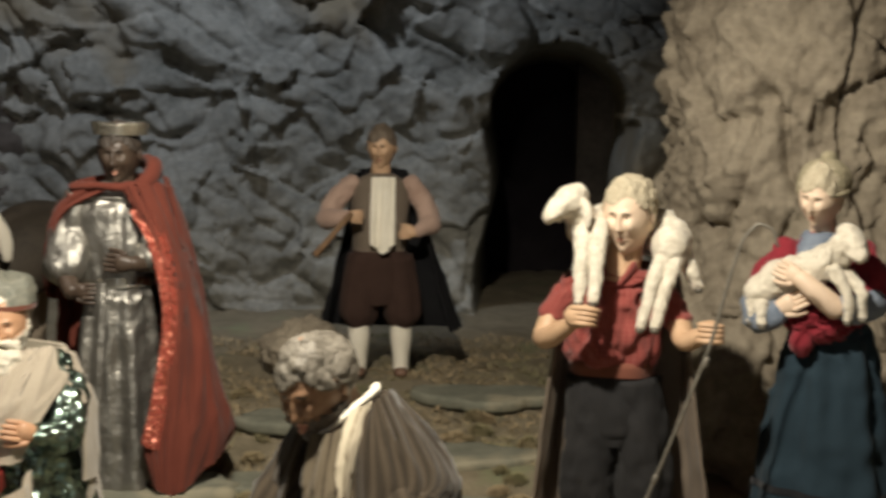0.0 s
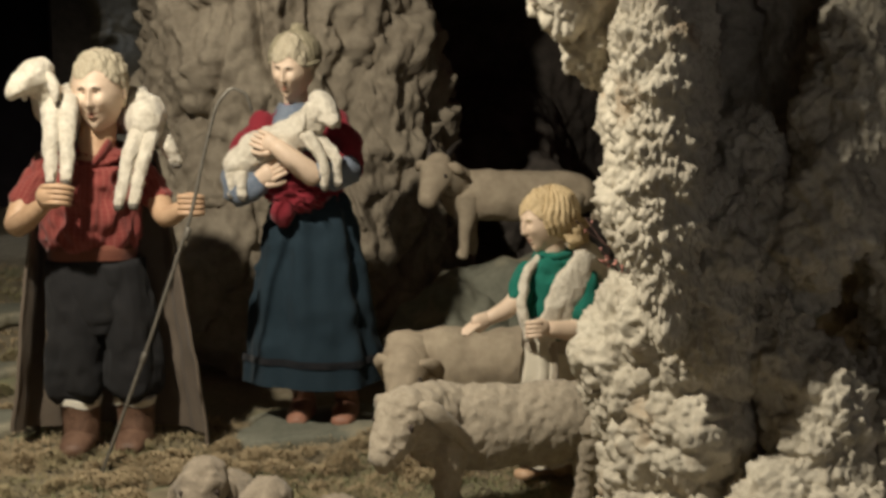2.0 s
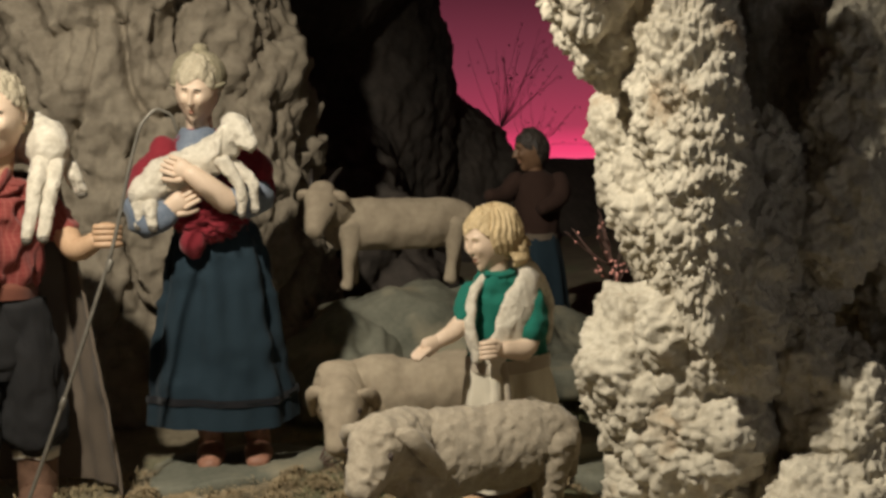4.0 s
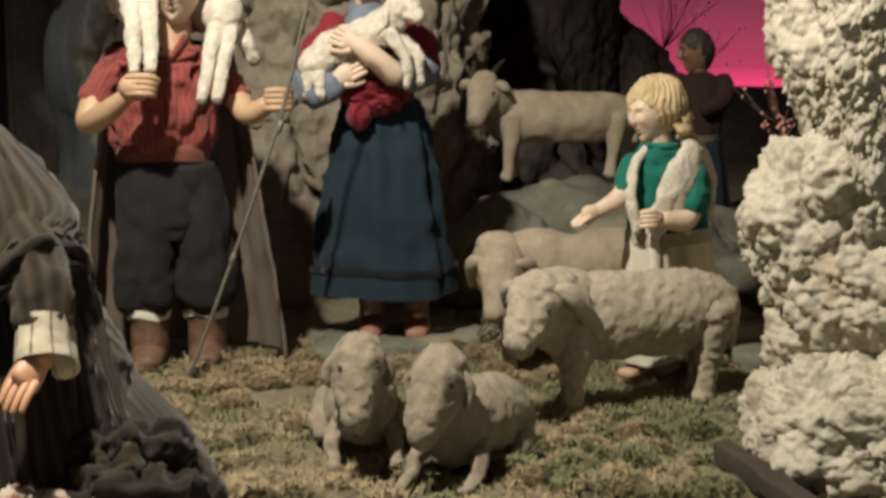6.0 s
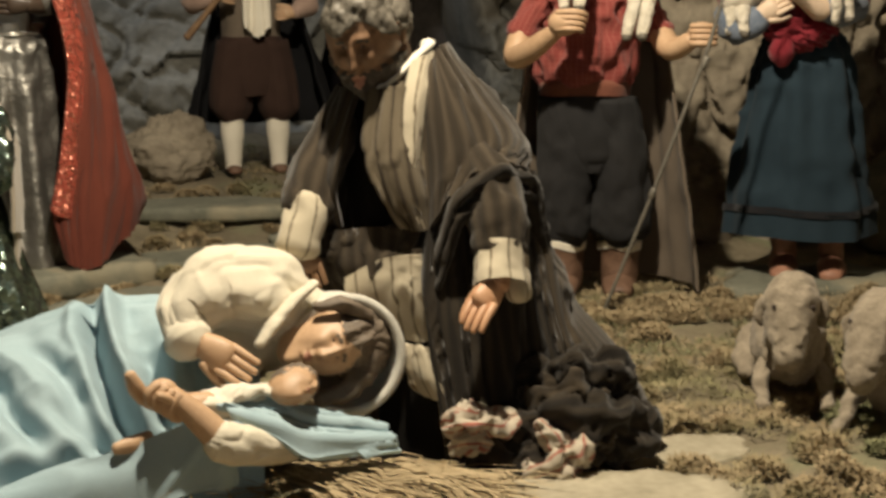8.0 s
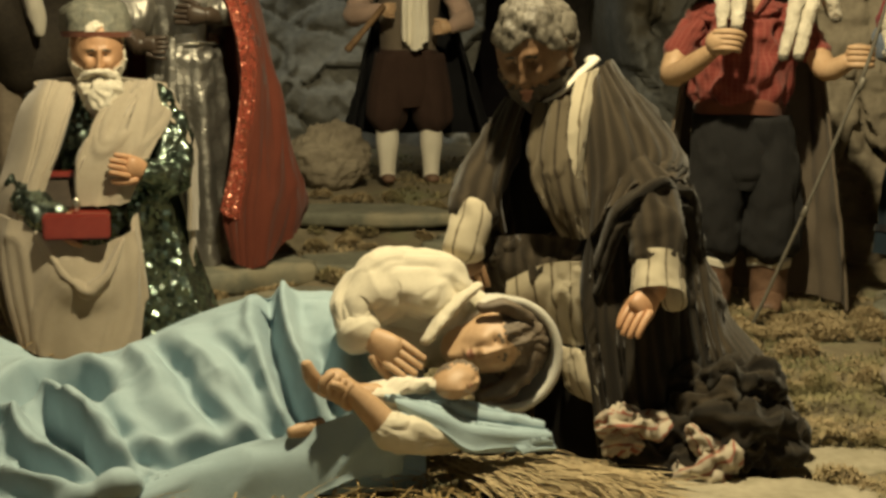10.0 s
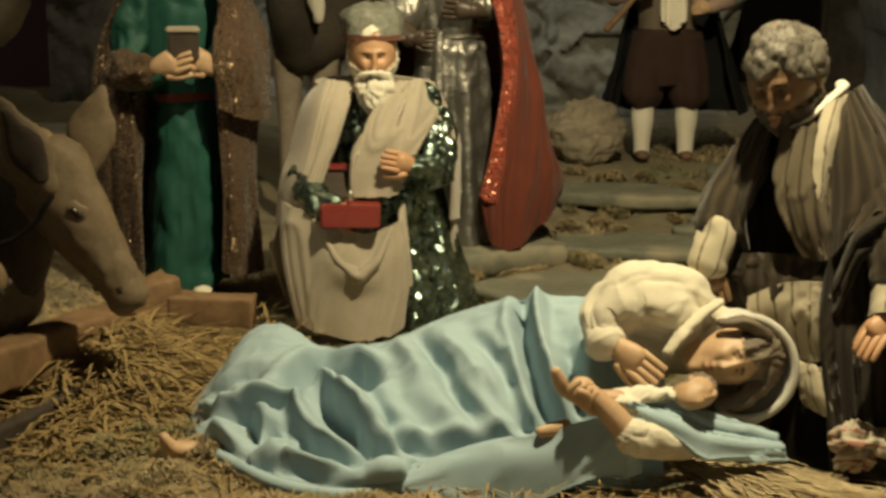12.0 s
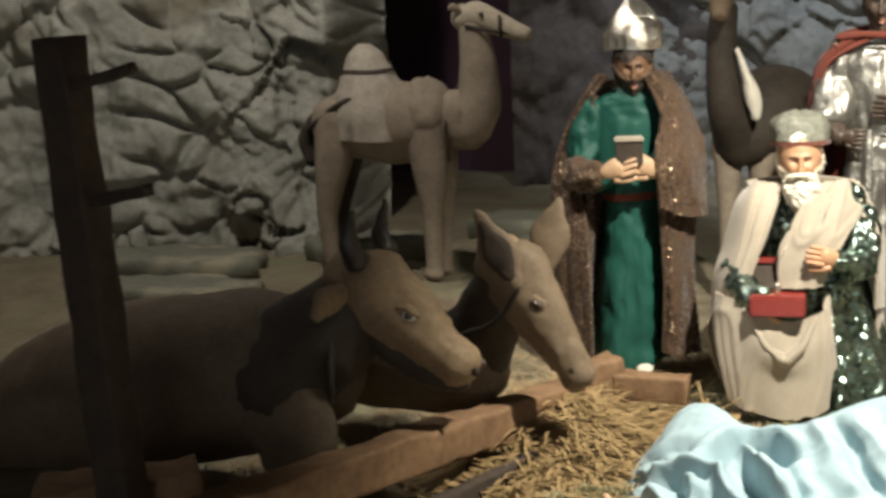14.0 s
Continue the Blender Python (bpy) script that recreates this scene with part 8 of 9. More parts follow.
def lying_lamb(seed):
    f = Figure()
    f.tube([(0.0, -0.055, 0.052), (0.0, 0.0, 0.062), (0.01, 0.06, 0.058), (0.015, 0.11, 0.045)], [(0.038, 0.036), (0.050, 0.048), (0.050, 0.050), (0.035, 0.038)], "fleece_dun", 64, True, 14, 0.03, seed)
    f.tube([(0.0, -0.05, 0.075), (-0.004, -0.07, 0.105), (-0.006, -0.085, 0.125)], [0.036, 0.032, 0.030], "fleece_dun", 48, True, 10)
    h, n = np.array((-0.006, -0.085, 0.130)), np.array((-0.012, -0.132, 0.068))
    f.tube([h - (n - h) * 0.3, h, h + (n - h) * 0.55, n], [(0.030, 0.032), (0.036, 0.038), (0.027, 0.028), (0.017, 0.018)], "fleece_dun", 48, True, 12)
    for s in (-1, 1):
        f.tube([h + (s * 0.030, 0.0, 0.008), h + (s * 0.039, 0.0, -0.006), h + (s * 0.037, -0.002, -0.026)], [0.006, (0.010, 0.005), 0.004], "fleece_dun", 10, True, 3)
        f.blob(h + (s * 0.023, -0.028, 0.002), (0.0045,) * 3, "dark_line", (0, 0, 0), 8, 6)
        f.tube([(s * 0.030, -0.04, 0.042), (s * 0.040, -0.072, 0.034), (s * 0.040, -0.086, 0.014), (s * 0.038, -0.122, 0.007)], [0.013, 0.0105, 0.0085, 0.0075], "fleece_dun", 20, True, 6)
        f.tube([(s * 0.034, 0.08, 0.045), (s * 0.050, 0.055, 0.026), (s * 0.052, 0.02, 0.010)], [0.024, 0.018, 0.009], "fleece_dun", 24, True, 6)
    roughen(f, 0.0020, 150, seed)
    roughen(f, 0.0014, 60, seed + 20)
    return f


lying_lamb(4).finish("lying_lamb_statue", pose(0.772, 1.765, 0.004, 0, 0, -18) @ Matrix.Scale(0.98, 4), "buff lamb figure lying on the moss", "statue", "sheep figures")
lying_lamb(9).finish("lying_lamb_statue", pose(0.862, 1.625, 0.002, 0, 0, -46) @ Matrix.Scale(1.0, 4), "buff curly lamb figure lying on the moss", "statue", "sheep figures")

f = Figure()
quadruped(f, "fleece_smooth", 0.235, 0.150, 0.047, (-0.150, -0.045, 0.150), (-0.170, -0.080, 0.102), 0.25, 0.0105, 0.72, 0.027, fine=2)
roughen(f, 0.003, 30, 5)
for s in (-1, 1):
    f.tube([(-0.148 + s * 0.012, -0.03, 0.165), (-0.14 + s * 0.020, -0.02, 0.190), (-0.13 + s * 0.026, -0.01, 0.202)], [0.006, 0.005, 0.002], "horn", 8, True, 3)
f.finish("goat_statue", pose(1.60, 2.70, 0.262, 0, 0, -14) @ Matrix.Scale(1.22, 4), "buff horned goat figure on a rock ledge", "statue")

# camel
f = Figure()
k = "hide_camel"
f.tube([(-0.17, 0, 0.37), (-0.09, 0, 0.38), (0.02, 0, 0.37), (0.11, 0, 0.375), (0.165, 0, 0.38)], [(0.06, 0.05), (0.095, 0.075), (0.105, 0.08), (0.09, 0.07), (0.06, 0.05)], k, 30, True, 6, 0.02, 3)
f.robe([(0.335, -0.035, 0, 0.105, 0.098, 0.05), (0.40, -0.04, 0, 0.104, 0.098, 0.04), (0.45, -0.045, 0, 0.088, 0.082, 0.03), (0.50, -0.05, 0, 0.064, 0.060, 0.02), (0.545, -0.055, 0, 0.044, 0.040, 0.02), (0.568, -0.057, 0, 0.016, 0.015, 0.0)], "camel_cloth", 90, 7, 12, crumple=0.05)
f.robe([(0.498, -0.05, 0, 0.068, 0.064, 0.02), (0.506, -0.05, 0, 0.065, 0.061, 0.02)], "hide_dark", 60, 7, 12, cap1=False)
f.blob((0.105, 0, 0.385), (0.070, 0.078, 0.098), k, (0, -8, 0), 40, 26, lambda d, p: p * (1 + 0.05 * fbm(d, 3, 3, 6))[:, None])
f.tube([(0.15, 0, 0.39), (0.20, 0, 0.36), (0.235, 0, 0.42), (0.235, 0, 0.52), (0.225, 0, 0.60)], [(0.07, 0.055), (0.068, 0.05), (0.056, 0.044), (0.044, 0.037), (0.035, 0.030)], k, 24, True, 6, 0.02, 5)
f.tube([(0.19, 0, 0.615), (0.235, 0, 0.625), (0.29, -0.005, 0.60), (0.36, -0.01, 0.572)], [(0.026, 0.026), (0.036, 0.032), (0.028, 0.024), (0.018, 0.018)], "fleece", 22, True, 6, 0.01, 6)
for s in (-1, 1):
    f.tube([(0.20, s * 0.024, 0.635), (0.185, s * 0.034, 0.648), (0.178, s * 0.036, 0.64)], [0.007, (0.012, 0.006), 0.004], k, 10, True, 3)
    f.blob((0.255, s * 0.029 - 0.003, 0.625), (0.006,) * 3, "dark_line", (0, 0, 0), 8, 6)
    f.tube([(0.10, s * 0.028, 0.40), (0.115, s * 0.040, 0.25), (0.115, s * 0.04, 0.15), (0.112, s * 0.04, 0.02), (0.11, s * 0.04, 0.0)], [(0.065, 0.045), (0.044, 0.034), (0.026, 0.023), (0.020, 0.018), (0.026, 0.024)], k, 20, True, 6)
    # The far hind leg's shade is put into its darker hide.
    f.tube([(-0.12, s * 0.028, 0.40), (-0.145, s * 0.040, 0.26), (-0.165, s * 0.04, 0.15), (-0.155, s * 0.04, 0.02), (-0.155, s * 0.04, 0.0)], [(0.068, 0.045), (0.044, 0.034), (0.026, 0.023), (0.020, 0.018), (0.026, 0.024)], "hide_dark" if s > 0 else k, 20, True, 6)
f.tube([(-0.06, -0.078, 0.44), (-0.12, -0.07, 0.42), (-0.19, -0.05, 0.37)], [0.008, 0.007, 0.006], "hide_dark", 8, True, 3)
f.tube([(-0.20, 0, 0.39), (-0.225, -0.005, 0.34), (-0.21, -0.01, 0.28)], [(0.012, 0.03), (0.02, 0.04), (0.012, 0.03)], "hide_dark", 14, True, 4, 0.1, 3)
for a, b, c in (((0.175, 0.05, 0.47), (0.16, -0.062, 0.40), (0.165, -0.05, 0.28)), ((0.215, -0.034, 0.60), (0.28, -0.03, 0.585), (0.33, -0.02, 0.575)), ((0.30, -0.03, 0.62), (0.30, -0.034, 0.59), (0.30, -0.02, 0.57))):
    f.tube([a, b, c], [0.004] * 3, "hide_dark", 8, True, 3)
f.finish("camel_statue", pose(-1.475, 2.70, 0.105, 0, 0, 8), "buff camel figure with dark saddle straps and bridle", "statue", "camel figures")

# second camel seen from the front, shade coloured into its body, with a pale halter cloth
f = Figure()
f.tube([(0.0, -0.10, 0.34), (0.06, 0.0, 0.40), (0.10, 0.12, 0.40), (0.12, 0.22, 0.36)], [(0.07, 0.06), (0.11, 0.10), (0.115, 0.11), (0.08, 0.08)], "hide_dark", 26, True, 5, 0.03, 3)
f.tube([(0.0, -0.08, 0.32), (-0.03, -0.16, 0.42), (-0.04, -0.17, 0.55), (-0.03, -0.17, 0.66)], [(0.06, 0.06), (0.045, 0.045), (0.036, 0.036), (0.032, 0.032)], "hide_dark", 22, True, 5, 0.02, 4)
f.tube([(-0.03, -0.15, 0.70), (-0.03, -0.18, 0.70), (-0.035, -0.24, 0.67), (-0.035, -0.29, 0.64)], [(0.03, 0.03), (0.034, 0.034), (0.026, 0.027), (0.019, 0.02)], "hide_donkey", 20, True, 5)
for x, y in ((-0.03, -0.08), (0.05, -0.06), (0.06, 0.18), (0.15, 0.18)):
    f.tube([(x, y, 0.34), (x, y, 0.18), (x, y, 0.0)], [0.04, 0.024, 0.02], "hide_camel", 14, True, 4)
f.tube([(0.0, -0.20, 0.56), (0.02, -0.20, 0.50), (0.035, -0.19, 0.45), (0.04, -0.18, 0.40)], [(0.006, 0.012), (0.010, 0.02), (0.02, 0.018), (0.012, 0.012)], "white_cloth", 16, True, 4, 0.08, 3)
f.finish("camel_statue", pose(-0.70, 3.10, 0.06, 0, 0, 12), "camel figure, its shade put into a dark hide, with a pale halter tassel", "statue", "camel figures")

# donkey lying behind the manger beam
f = Figure()
k = "hide_donkey"
f.tube([(-0.48, 0.16, 0.13), (-0.34, 0.13, 0.165), (-0.20, 0.09, 0.16), (-0.12, 0.04, 0.16)], [(0.07, 0.07), (0.105, 0.10), (0.10, 0.09), (0.07, 0.06)], "hide_body", 26, True, 5, 0.02, 2)
f.tube([(-0.15, 0.06, 0.16), (-0.10, 0.03, 0.24), (-0.06, 0.0, 0.315)], [(0.072, 0.055), (0.056, 0.042), (0.043, 0.036)], "hide_dark", 36, True, 7, 0.04, 3)
f.tube([(-0.08, 0.005, 0.345), (-0.045, -0.003, 0.325), (0.0, -0.01, 0.255), (0.04, -0.018, 0.195), (0.06, -0.02, 0.160)], [(0.038, 0.034), (0.060, 0.043), (0.047, 0.036), (0.031, 0.027), (0.028, 0.025)], k, 40, True, 8, 0.03, 4)
f.tube([(-0.07, 0.0, 0.375), (-0.045, -0.012, 0.378), (-0.02, -0.02, 0.352)], [(0.006, 0.012), (0.007, 0.014), (0.003, 0.006)], "hide_ox", 20, True, 6, 0.2, 7)
for s, tip in ((-1, (-0.090, -0.040, 0.424)), (1, (0.020, 0.045, 0.432))):
    b = np.array((-0.034 + 0.030 * (s > 0), s * 0.032 - 0.004, 0.306 + 0.02 * (s > 0)))
    tip = np.array(tip)
    f.tube([b, b * 0.55 + tip * 0.45, tip], [(0.018, 0.014), (0.036, 0.013), (0.005, 0.004)], k, 24, True, 6)
    m = b * 0.55 + tip * 0.45
    if s < 0:
        f.tube([b * 0.85 + tip * 0.15 + (0.004, -0.012, 0), m + (0.004, -0.012, 0), b * 0.12 + tip * 0.88 + (0, -0.005, 0)], [(0.010, 0.005), (0.028, 0.007), (0.003, 0.003)], "ear_inner", 16, True, 5)
    f.blob((0.0, s * 0.032 - 0.009, 0.282), (0.016, 0.007, 0.013), k, (0, 30, 0), 16, 10)
    f.blob((0.001, s * 0.034 - 0.009, 0.281), (0.0115, 0.007, 0.0075), "dark_line", (0, 30, 0), 16, 10)
    # Tiny pale dot modelled as a glint on the dark eye.
    f.blob((-0.001, s * 0.0405 - 0.009, 0.2835), (0.002, 0.001, 0.0015), "eye_white_and_glint", (0, 30, 0), 8, 6)
    f.blob((0.052, s * 0.020 - 0.022, 0.180), (0.006, 0.004, 0.008), "dark_line", (0, 0, 0), 8, 6)
f.tube([(-0.13, -0.05, 0.23), (-0.06, -0.045, 0.25), (-0.03, -0.05, 0.30)], [0.004] * 3, "black_lining", 8, True, 3)
roughen(f, 0.0016, 70, 4)
roughen(f, 0.0012, 170, 6)
f.finish("donkey_statue", pose(-0.665, 1.66, 0.0, 0, 0, 8), "grey-brown donkey figure bending over the manger", "statue")

# ox lying behind the near beam
f = Figure()
k = "hide_ox"
f.tube([(-0.80, 0.10, 0.06), (-0.62, 0.06, 0.13), (-0.42, 0.02, 0.175), (-0.25, 0.02, 0.20), (-0.14, 0.03, 0.20)], [(0.06, 0.08), (0.12, 0.12), (0.14, 0.13), (0.13, 0.11), (0.09, 0.08)], "hide_body", 40, True, 6, 0.015, 2)
f.tube([(-0.22, -0.01, 0.18), (-0.14, -0.01, 0.25), (-0.07, 0.0, 0.32)], [(0.11, 0.085), (0.085, 0.065), (0.055, 0.05)], "hide_dark", 40, True, 8, 0.05, 3)
f.tube([(-0.215, -0.030, 0.20), (-0.18, -0.055, 0.13), (-0.16, -0.06, 0.05)], [(0.07, 0.045), (0.075, 0.048), (0.05, 0.04)], "hide_body", 36, True, 8, 0.06, 9)
f.tube([(-0.10, 0.0, 0.352), (-0.05, -0.004, 0.326), (0.005, -0.010, 0.280), (0.05, -0.016, 0.240), (0.082, -0.02, 0.216)], [(0.044, 0.042), (0.068, 0.055), (0.053, 0.046), (0.038, 0.037), (0.036, 0.036)], k, 44, True, 9, 0.035, 4)
f.tube([(-0.065, -0.004, 0.276), (-0.01, -0.010, 0.232), (0.05, -0.017, 0.198), (0.078, -0.02, 0.190)], [(0.030, 0.030), (0.028, 0.028), (0.020, 0.026), (0.013, 0.022)], "hide_dark", 28, True, 6, 0.05, 6)
for s in (-1, 1):
    f.blob((0.104, s * 0.021 - 0.02, 0.213), (0.006, 0.006, 0.008), "dark_line", (0, 30, 0), 12, 8)
for s in (-1, 1):
    b = np.array((-0.065 + 0.02 * (s > 0), s * 0.038, 0.375))
    f.tube([b, b + (-0.010, s * 0.014, 0.036), b + (0.0, s * 0.014, 0.078)], [0.019, 0.014, 0.004], "horn", 20, True, 5, 0.08, 2)
    f.tube([(-0.085, s * 0.045, 0.335), (-0.105, s * 0.075, 0.325), (-0.115, s * 0.095, 0.305)], [(0.014, 0.010), (0.024, 0.010), (0.008, 0.005)], k, 14, True, 4)
    f.blob((0.010, s * 0.037 - 0.010, 0.300), (0.019, 0.010, 0.015), k, (0, 30, 0), 18, 12)
    f.blob((0.011, s * 0.0420 - 0.010, 0.299), (0.012, 0.007, 0.009), "eye_white_and_glint", (0, 30, 0), 16, 10)
    f.blob((0.012, s * 0.0465 - 0.010, 0.299), (0.0065, 0.0045, 0.0065), "dark_line", (0, 30, 0), 14, 10)
    f.tube([(-0.006, s * 0.044 - 0.010, 0.310), (0.009, s * 0.049 - 0.010, 0.311), (0.025, s * 0.044 - 0.010, 0.298)], [0.0035] * 3, k, 10, True, 3)
f.tube([(-0.14, 0.06, 0.34), (-0.10, -0.07, 0.27), (-0.11, -0.07, 0.18), (-0.14, 0.03, 0.14)], [0.006] * 4, "horn", 8, True, 4)
roughen(f, 0.0018, 60, 8)
roughen(f, 0.0012, 160, 9)
f.finish("ox_statue", pose(-0.80, 1.47, 0.0, 0, 0, 12), "brown ox figure with dark neck lying at the manger", "statue")

# ---- wooden manger, post, staff, box ----


def beam(name, a, b, w, h, mat, label, category, seed=0, chips=0.004):
    """A rough-hewn square beam from a to b with worn edges."""
    a, b = np.array(a, float), np.array(b, float)
    way = (b - a) / np.linalg.norm(b - a)
    side = np.cross(way, (0, 0, 1.0)) if abs(way[2]) < 0.9 else np.array((1.0, 0, 0))
    side /= np.linalg.norm(side)
    up = np.cross(side, way)
    t = np.linspace(0, 1, 30)
    th = np.linspace(0, 2 * np.pi, 28, endpoint=False)
    sq = np.stack([np.sign(np.cos(th)) * np.abs(np.cos(th)) ** 0.22, np.sign(np.sin(th)) * np.abs(np.sin(th)) ** 0.22], 1)
    P = a + t[:, None, None] * (b - a) + side * (sq[None, :, :1] * w / 2) + up * (sq[None, :, 1:] * h / 2)
    flat = P.reshape(-1, 3)
    P = (flat + np.stack([fbm(flat, 18, 3, seed + k) for k in range(3)], 1) * chips).reshape(P.shape)
    f = Figure()
    f.grid(P, mat, True, True, True)
    return f.finish(name, pose(0, 0, 0), label, category)


beam("manger_beam", (-0.870, 1.00, 0.122), (-0.700, 1.86, 0.066), 0.062, 0.060, "wood", "worn brown wooden beam edging the manger", "beam", 3)
beam("manger_beam", (-0.655, 1.955, 0.068), (-0.525, 1.97, 0.064), 0.05, 0.045, "wood", "short square wooden beam end of the manger", "beam", 5)
beam("manger_block", (-0.715, 1.90, 0.072), (-0.655, 1.97, 0.085), 0.06, 0.07, "wood", "squared wood block under the donkey's muzzle", "beam", 7)
beam("manger_plank", (-0.80, 1.15, 0.016), (-0.675, 1.62, 0.020), 0.022, 0.045, "wood_dark", "dark plank along the foot of the manger", "plank", 9)
beam("manger_plank", (-1.19, 1.08, 0.09), (-1.02, 1.22, 0.095), 0.10, 0.05, "wood", "wide worn board beside the post", "plank", 11)
post = new("wooden_post")
post.location = (-1.048, 1.10, 0)
tagged(post, "dark wooden post with two pegs beside the ox", "post")



def bare_beam(name, a, b, w, parent, mat="wood_dark", seed=0):
    """A squared timber as a part, in the thing's own coordinates."""
    t = np.linspace(0, 1, 20)
    a, b = np.array(a, float), np.array(b, float)
    way = (b - a) / np.linalg.norm(b - a)
    side = np.cross(way, (0, 1.0, 0))
    side /= np.linalg.norm(side)
    up = np.cross(side, way)
    th = np.linspace(0, 2 * np.pi, 24, endpoint=False)
    sq = np.stack([np.sign(np.cos(th)) * np.abs(np.cos(th)) ** 0.25, np.sign(np.sin(th)) * np.abs(np.sin(th)) ** 0.25], 1)
    P = a + t[:, None, None] * (b - a) + side * (sq[None, :, :1] * w / 2) + up * (sq[None, :, 1:] * w / 2)
    flat = P.reshape(-1, 3)
    P = (flat + np.stack([fbm(flat, 18, 3, seed + k) for k in range(3)], 1) * 0.003).reshape(P.shape)
    f = Figure()
    f.grid(P, mat, True, True, True)
    return mesh_object(name, np.array(f.v), f.f, f.mats, f.i, f.uv, parent)


bare_beam("upright", (0, 0, 0), (-0.048, 0, 0.716), 0.054, post, seed=3)
bare_beam("peg", (-0.03, -0.01, 0.652), (0.084, -0.02, 0.678), 0.014, post, seed=5)
bare_beam("peg", (-0.02, -0.01, 0.506), (0.092, -0.02, 0.524), 0.016, post, seed=6)

f = Figure()
f.tube([(0.0, 0, 0.0), (0.085, 0, 0.22), (0.160, 0, 0.43), (0.186, 0, 0.54), (0.206, 0, 0.612), (0.230, 0, 0.638), (0.254, 0, 0.628), (0.262, 0, 0.600)], [0.003, 0.0032, 0.0032, 0.0028, 0.0026, 0.0026, 0.0026, 0.0024], "metal", 10, True, 6)
f.tube([(0.0745, 0, 0.193), (0.079, 0, 0.205)], [0.005, 0.005], "metal", 12, True, 2)
f.tube([(0.150, 0, 0.395), (0.156, 0, 0.41)], [0.0055, 0.0055], "metal", 12, True, 2)
f.finish("shepherd_crook", pose(0.655, 2.215, 0.0, 0, 0, -13), "thin grey metal shepherd's crook standing on the ground", "staff")

box_ob = new("gift_box")
box_ob.matrix_world = pose(-0.395, 2.097, 0.177, 0, 0, 9) @ Matrix.Scale(1.055, 4)
tagged(box_ob, "small red lacquered box with its lid open", "box")
bm = bmesh.new()
box(bm, -0.045, 0.045, -0.03, 0.03, 0.0, 0.035, 0.003)
part("box_body", bm, M("red_box"), box_ob)
bm = bmesh.new()
box(bm, -0.046, 0.046, -0.005, 0.05, -0.004, 0.004, 0.002)
bmesh.ops.rotate(bm, verts=bm.verts, cent=(0, 0, 0), matrix=Matrix.Rotation(radians(62), 3, "X"))
bmesh.ops.translate(bm, verts=bm.verts, vec=(0, 0.03, 0.04))
lid = part("lid", bm, M("wood_dark"), box_ob, "dark inner side of the lid")
bm = bmesh.new()
box(bm, -0.047, 0.047, 0.040, 0.062, 0.078, 0.086, 0.002)
part("rim", bm, M("red_box"), lid, "red lacquered edge of the lid")
bm = bmesh.new()
bmesh.ops.create_uvsphere(bm, u_segments=12, v_segments=8, radius=0.006, matrix=Matrix.Translation((0.0, -0.01, 0.045)) @ Matrix.Diagonal((1, 1, 2, 1)))
part("phial", bm, M("foil_silver"), box_ob, "small silver phial in the box")

gift = new("gift_casket")
gift.matrix_world = pose(-0.735, 2.32, 0.005, 0, 0, 18) @ pose(0.0, -0.112, 0.412)
tagged(gift, "small dark wooden casket with an oatmeal lid", "box")
bm = bmesh.new()
box(bm, -0.026, 0.026, -0.018, 0.018, 0.012, 0.056, 0.003)
part("box_body", bm, M("wood_dark"), gift)
bm = bmesh.new()
box(bm, -0.028, 0.028, -0.020, 0.020, 0.056, 0.066, 0.003)
part("lid", bm, M("oat"), gift, "oatmeal painted lid")

# hay at the manger and straw under the mother
rng = np.random.RandomState(12)
n = 4200
x = rng.normal(-0.68, 0.085, n)
y = rng.normal(1.74, 0.14, n)
z = 0.085 * np.exp(-(((x + 0.69) / 0.10) ** 2) - ((y - 1.78) / 0.19) ** 2) * rng.uniform(0.2, 1.0, n) + 0.004
blades("hay", x, y, z, 0.10, 0.0022, "hay", 13, 0.90, "loose golden hay heaped in the manger", "hay", None, 3.14, 0.25)
hx2, hy2 = np.meshgrid(np.linspace(-0.92, -0.46, 50), np.linspace(1.40, 2.1, 60))
hz2 = 0.075 * np.exp(-(((hx2 + 0.69) / 0.11) ** 2) - ((hy2 - 1.78) / 0.2) ** 2) + 0.01 * fbm(np.stack([hx2.ravel(), hy2.ravel(), 0 * hx2.ravel()], 1), 20, 3, 3).reshape(hx2.shape) - 0.012
sheet_mesh("hay_mound", np.stack([hx2, hy2, hz2], -1), M("hay"), "stuff", "packed hay under the loose stalks", "hay")
n = 1000
t = rng.uniform(0, 1, n)
x = 0.16 + 0.10 * t + rng.normal(0, 0.032, n)
y = 1.53 - 0.07 * t + rng.normal(0, 0.020, n)
blades("straw", x, y, 0.006 + 0.014 * rng.uniform(0, 1, n), 0.075, 0.0013, "straw", 14, 0.99, "pale straw spread under the reclining figure", "straw", -0.75, 0.6, 0.15)
n = 700
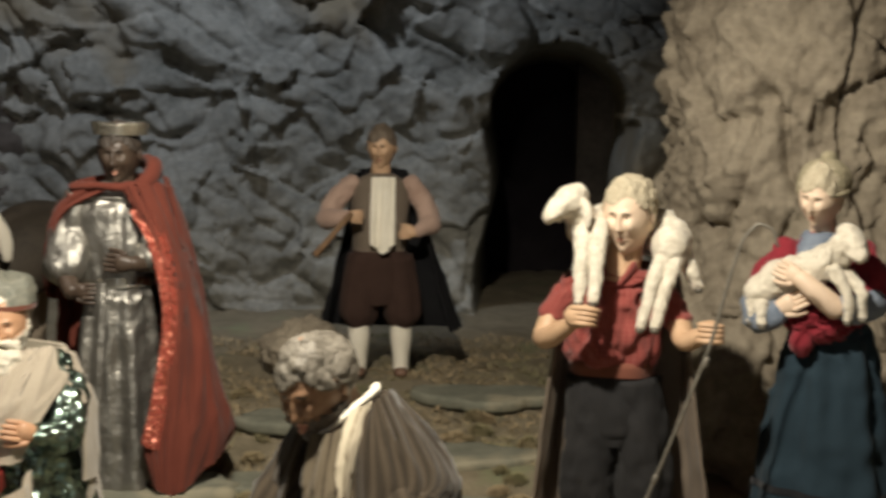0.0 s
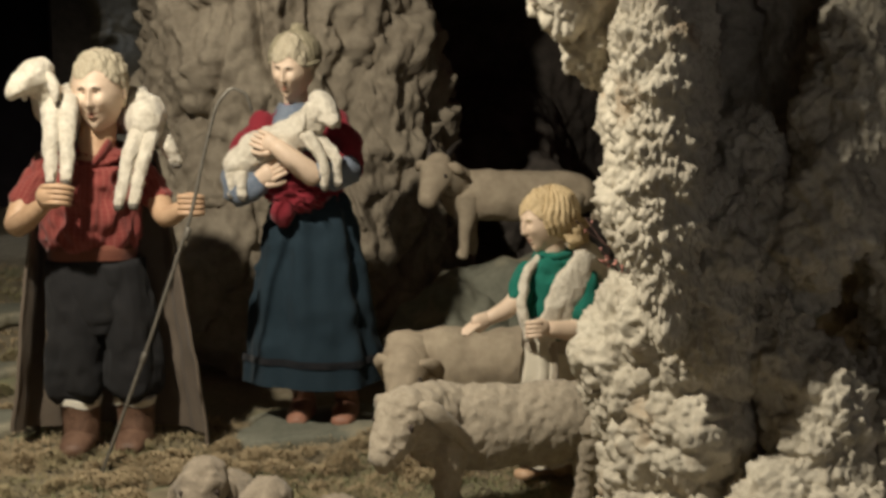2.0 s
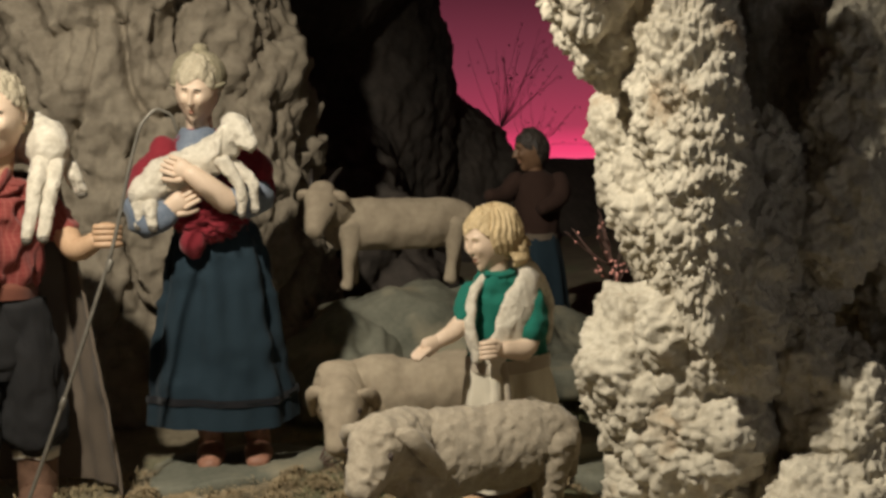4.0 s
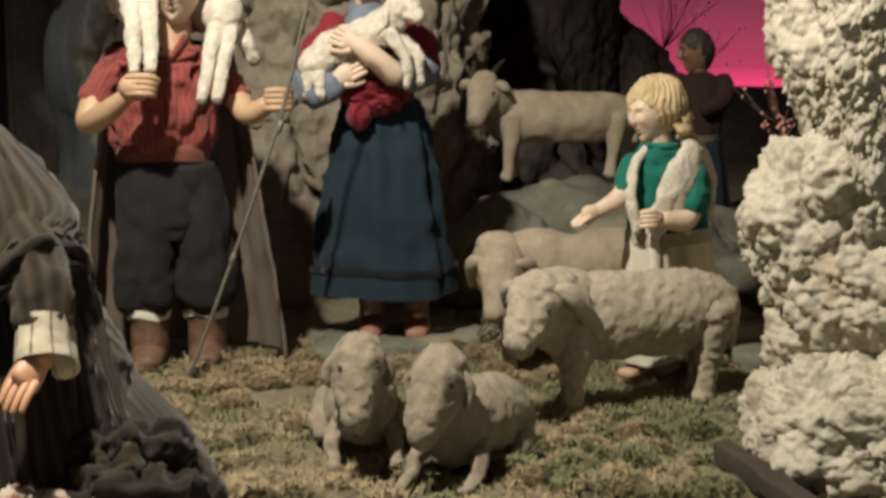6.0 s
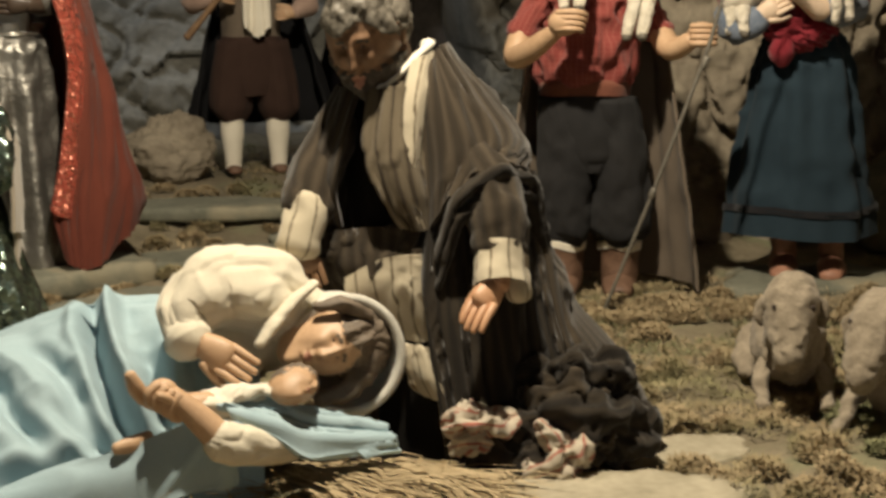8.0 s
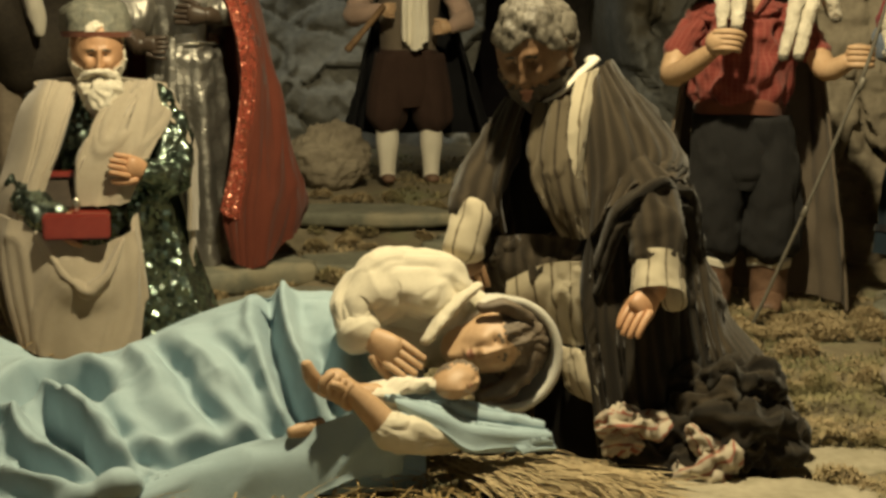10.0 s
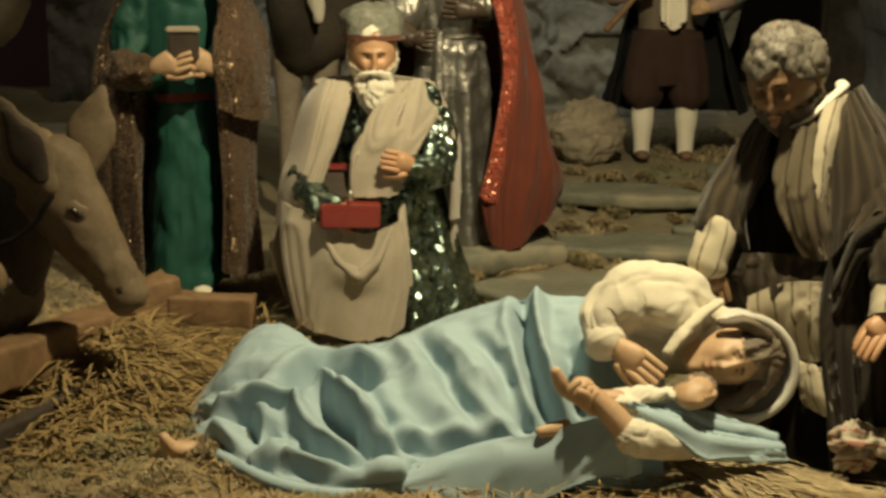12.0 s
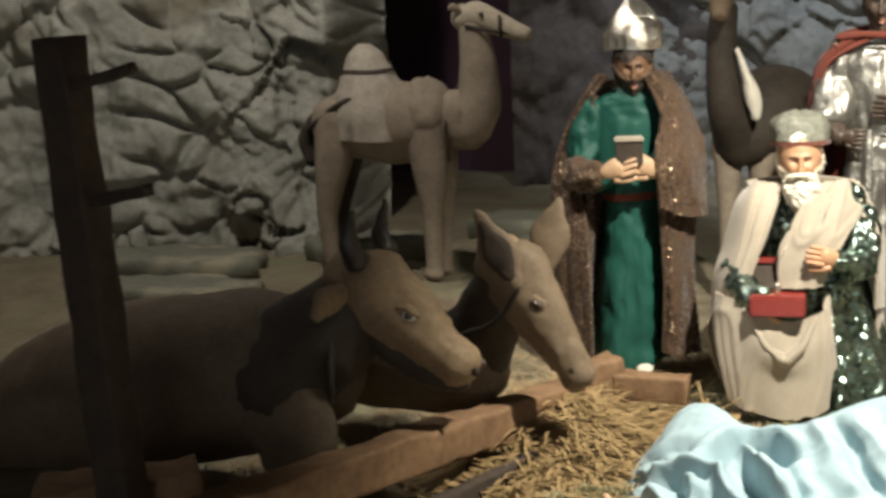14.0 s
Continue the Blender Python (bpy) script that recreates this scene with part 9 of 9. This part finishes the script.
blades("straw", rng.uniform(-0.5, 0.3, n), rng.normal(1.42, 0.05, n), np.full(n, 0.006), 0.06, 0.001, "hay", 15, 0.9, "scattered straw in the moss", "straw")

# dried twigs and flowers on the tufa


def twig(name, x, y, z, size, seed, flowers, mat, label, lean=(0, 0, 1), thick=0.012, bud=1.0, stems=9):
    r = np.random.RandomState(seed)
    f = Figure()
    for k in range(stems):
        d = np.array(lean, float) + r.normal(0, 0.38, 3)
        d /= np.linalg.norm(d)
        a = np.array((0, 0, 0.0))
        p = [a, a + d * size * 0.4 + r.normal(0, size * 0.05, 3), a + d * size * r.uniform(0.7, 1.1) + r.normal(0, size * 0.1, 3)]
        f.tube(p, [size * thick, size * thick * 0.75, size * thick * 0.5], "twig", 6, True, 3)
        for j in range(flowers):
            q2 = p[1] + (p[2] - p[1]) * r.uniform(0.2, 1.0) + r.normal(0, size * 0.05, 3)
            f.blob(q2, tuple(size * bud * r.uniform(0.014, 0.034, 3)), mat, (0, 0, 0), 7, 5)
    return f.finish(name, pose(x, y, z), label, "dried flowers")


twig("dried_flower_sprig", 1.282, 1.57, 0.395, 0.05, 3, 3, "flower", "dusty pink dried flowers on the tufa", (-0.5, -0.2, 0.5), 0.02, 1.6)
twig("dried_flower_sprig", 1.295, 1.59, 0.42, 0.075, 5, 1, "flower", "dry pinkish stems rising from the tufa", (-0.45, 0, 0.9), 0.016)
twig("dry_shrub", 2.86, 4.2, 0.55, 0.34, 7, 2, "twig", "bare dark shrub against the dusk sky", (0.25, 0, 1), 0.0035, 0.4, 22)
twig("dry_shrub", 2.98, 4.2, 0.46, 0.24, 8, 2, "twig", "small bare shrub on the dark hill", (0.3, 0, 1), 0.004, 0.5, 16)
twig("dry_twig", 1.2, 2.30, 0.01, 0.10, 9, 0, "twig", "dry grass stems beside the shepherdess", (0.5, -0.2, 0.4))
beam("log", (1.132, 1.475, 0.030), (1.052, 1.08, 0.016), 0.026, 0.026, "wood_dark", "weathered grey-brown branch lying at the tufa foot", "branch", 15)
beam("stick", (1.160, 1.45, 0.022), (1.095, 1.12, 0.012), 0.011, 0.011, "wood_dark", "thin dry stick beside the branch", "branch", 16)
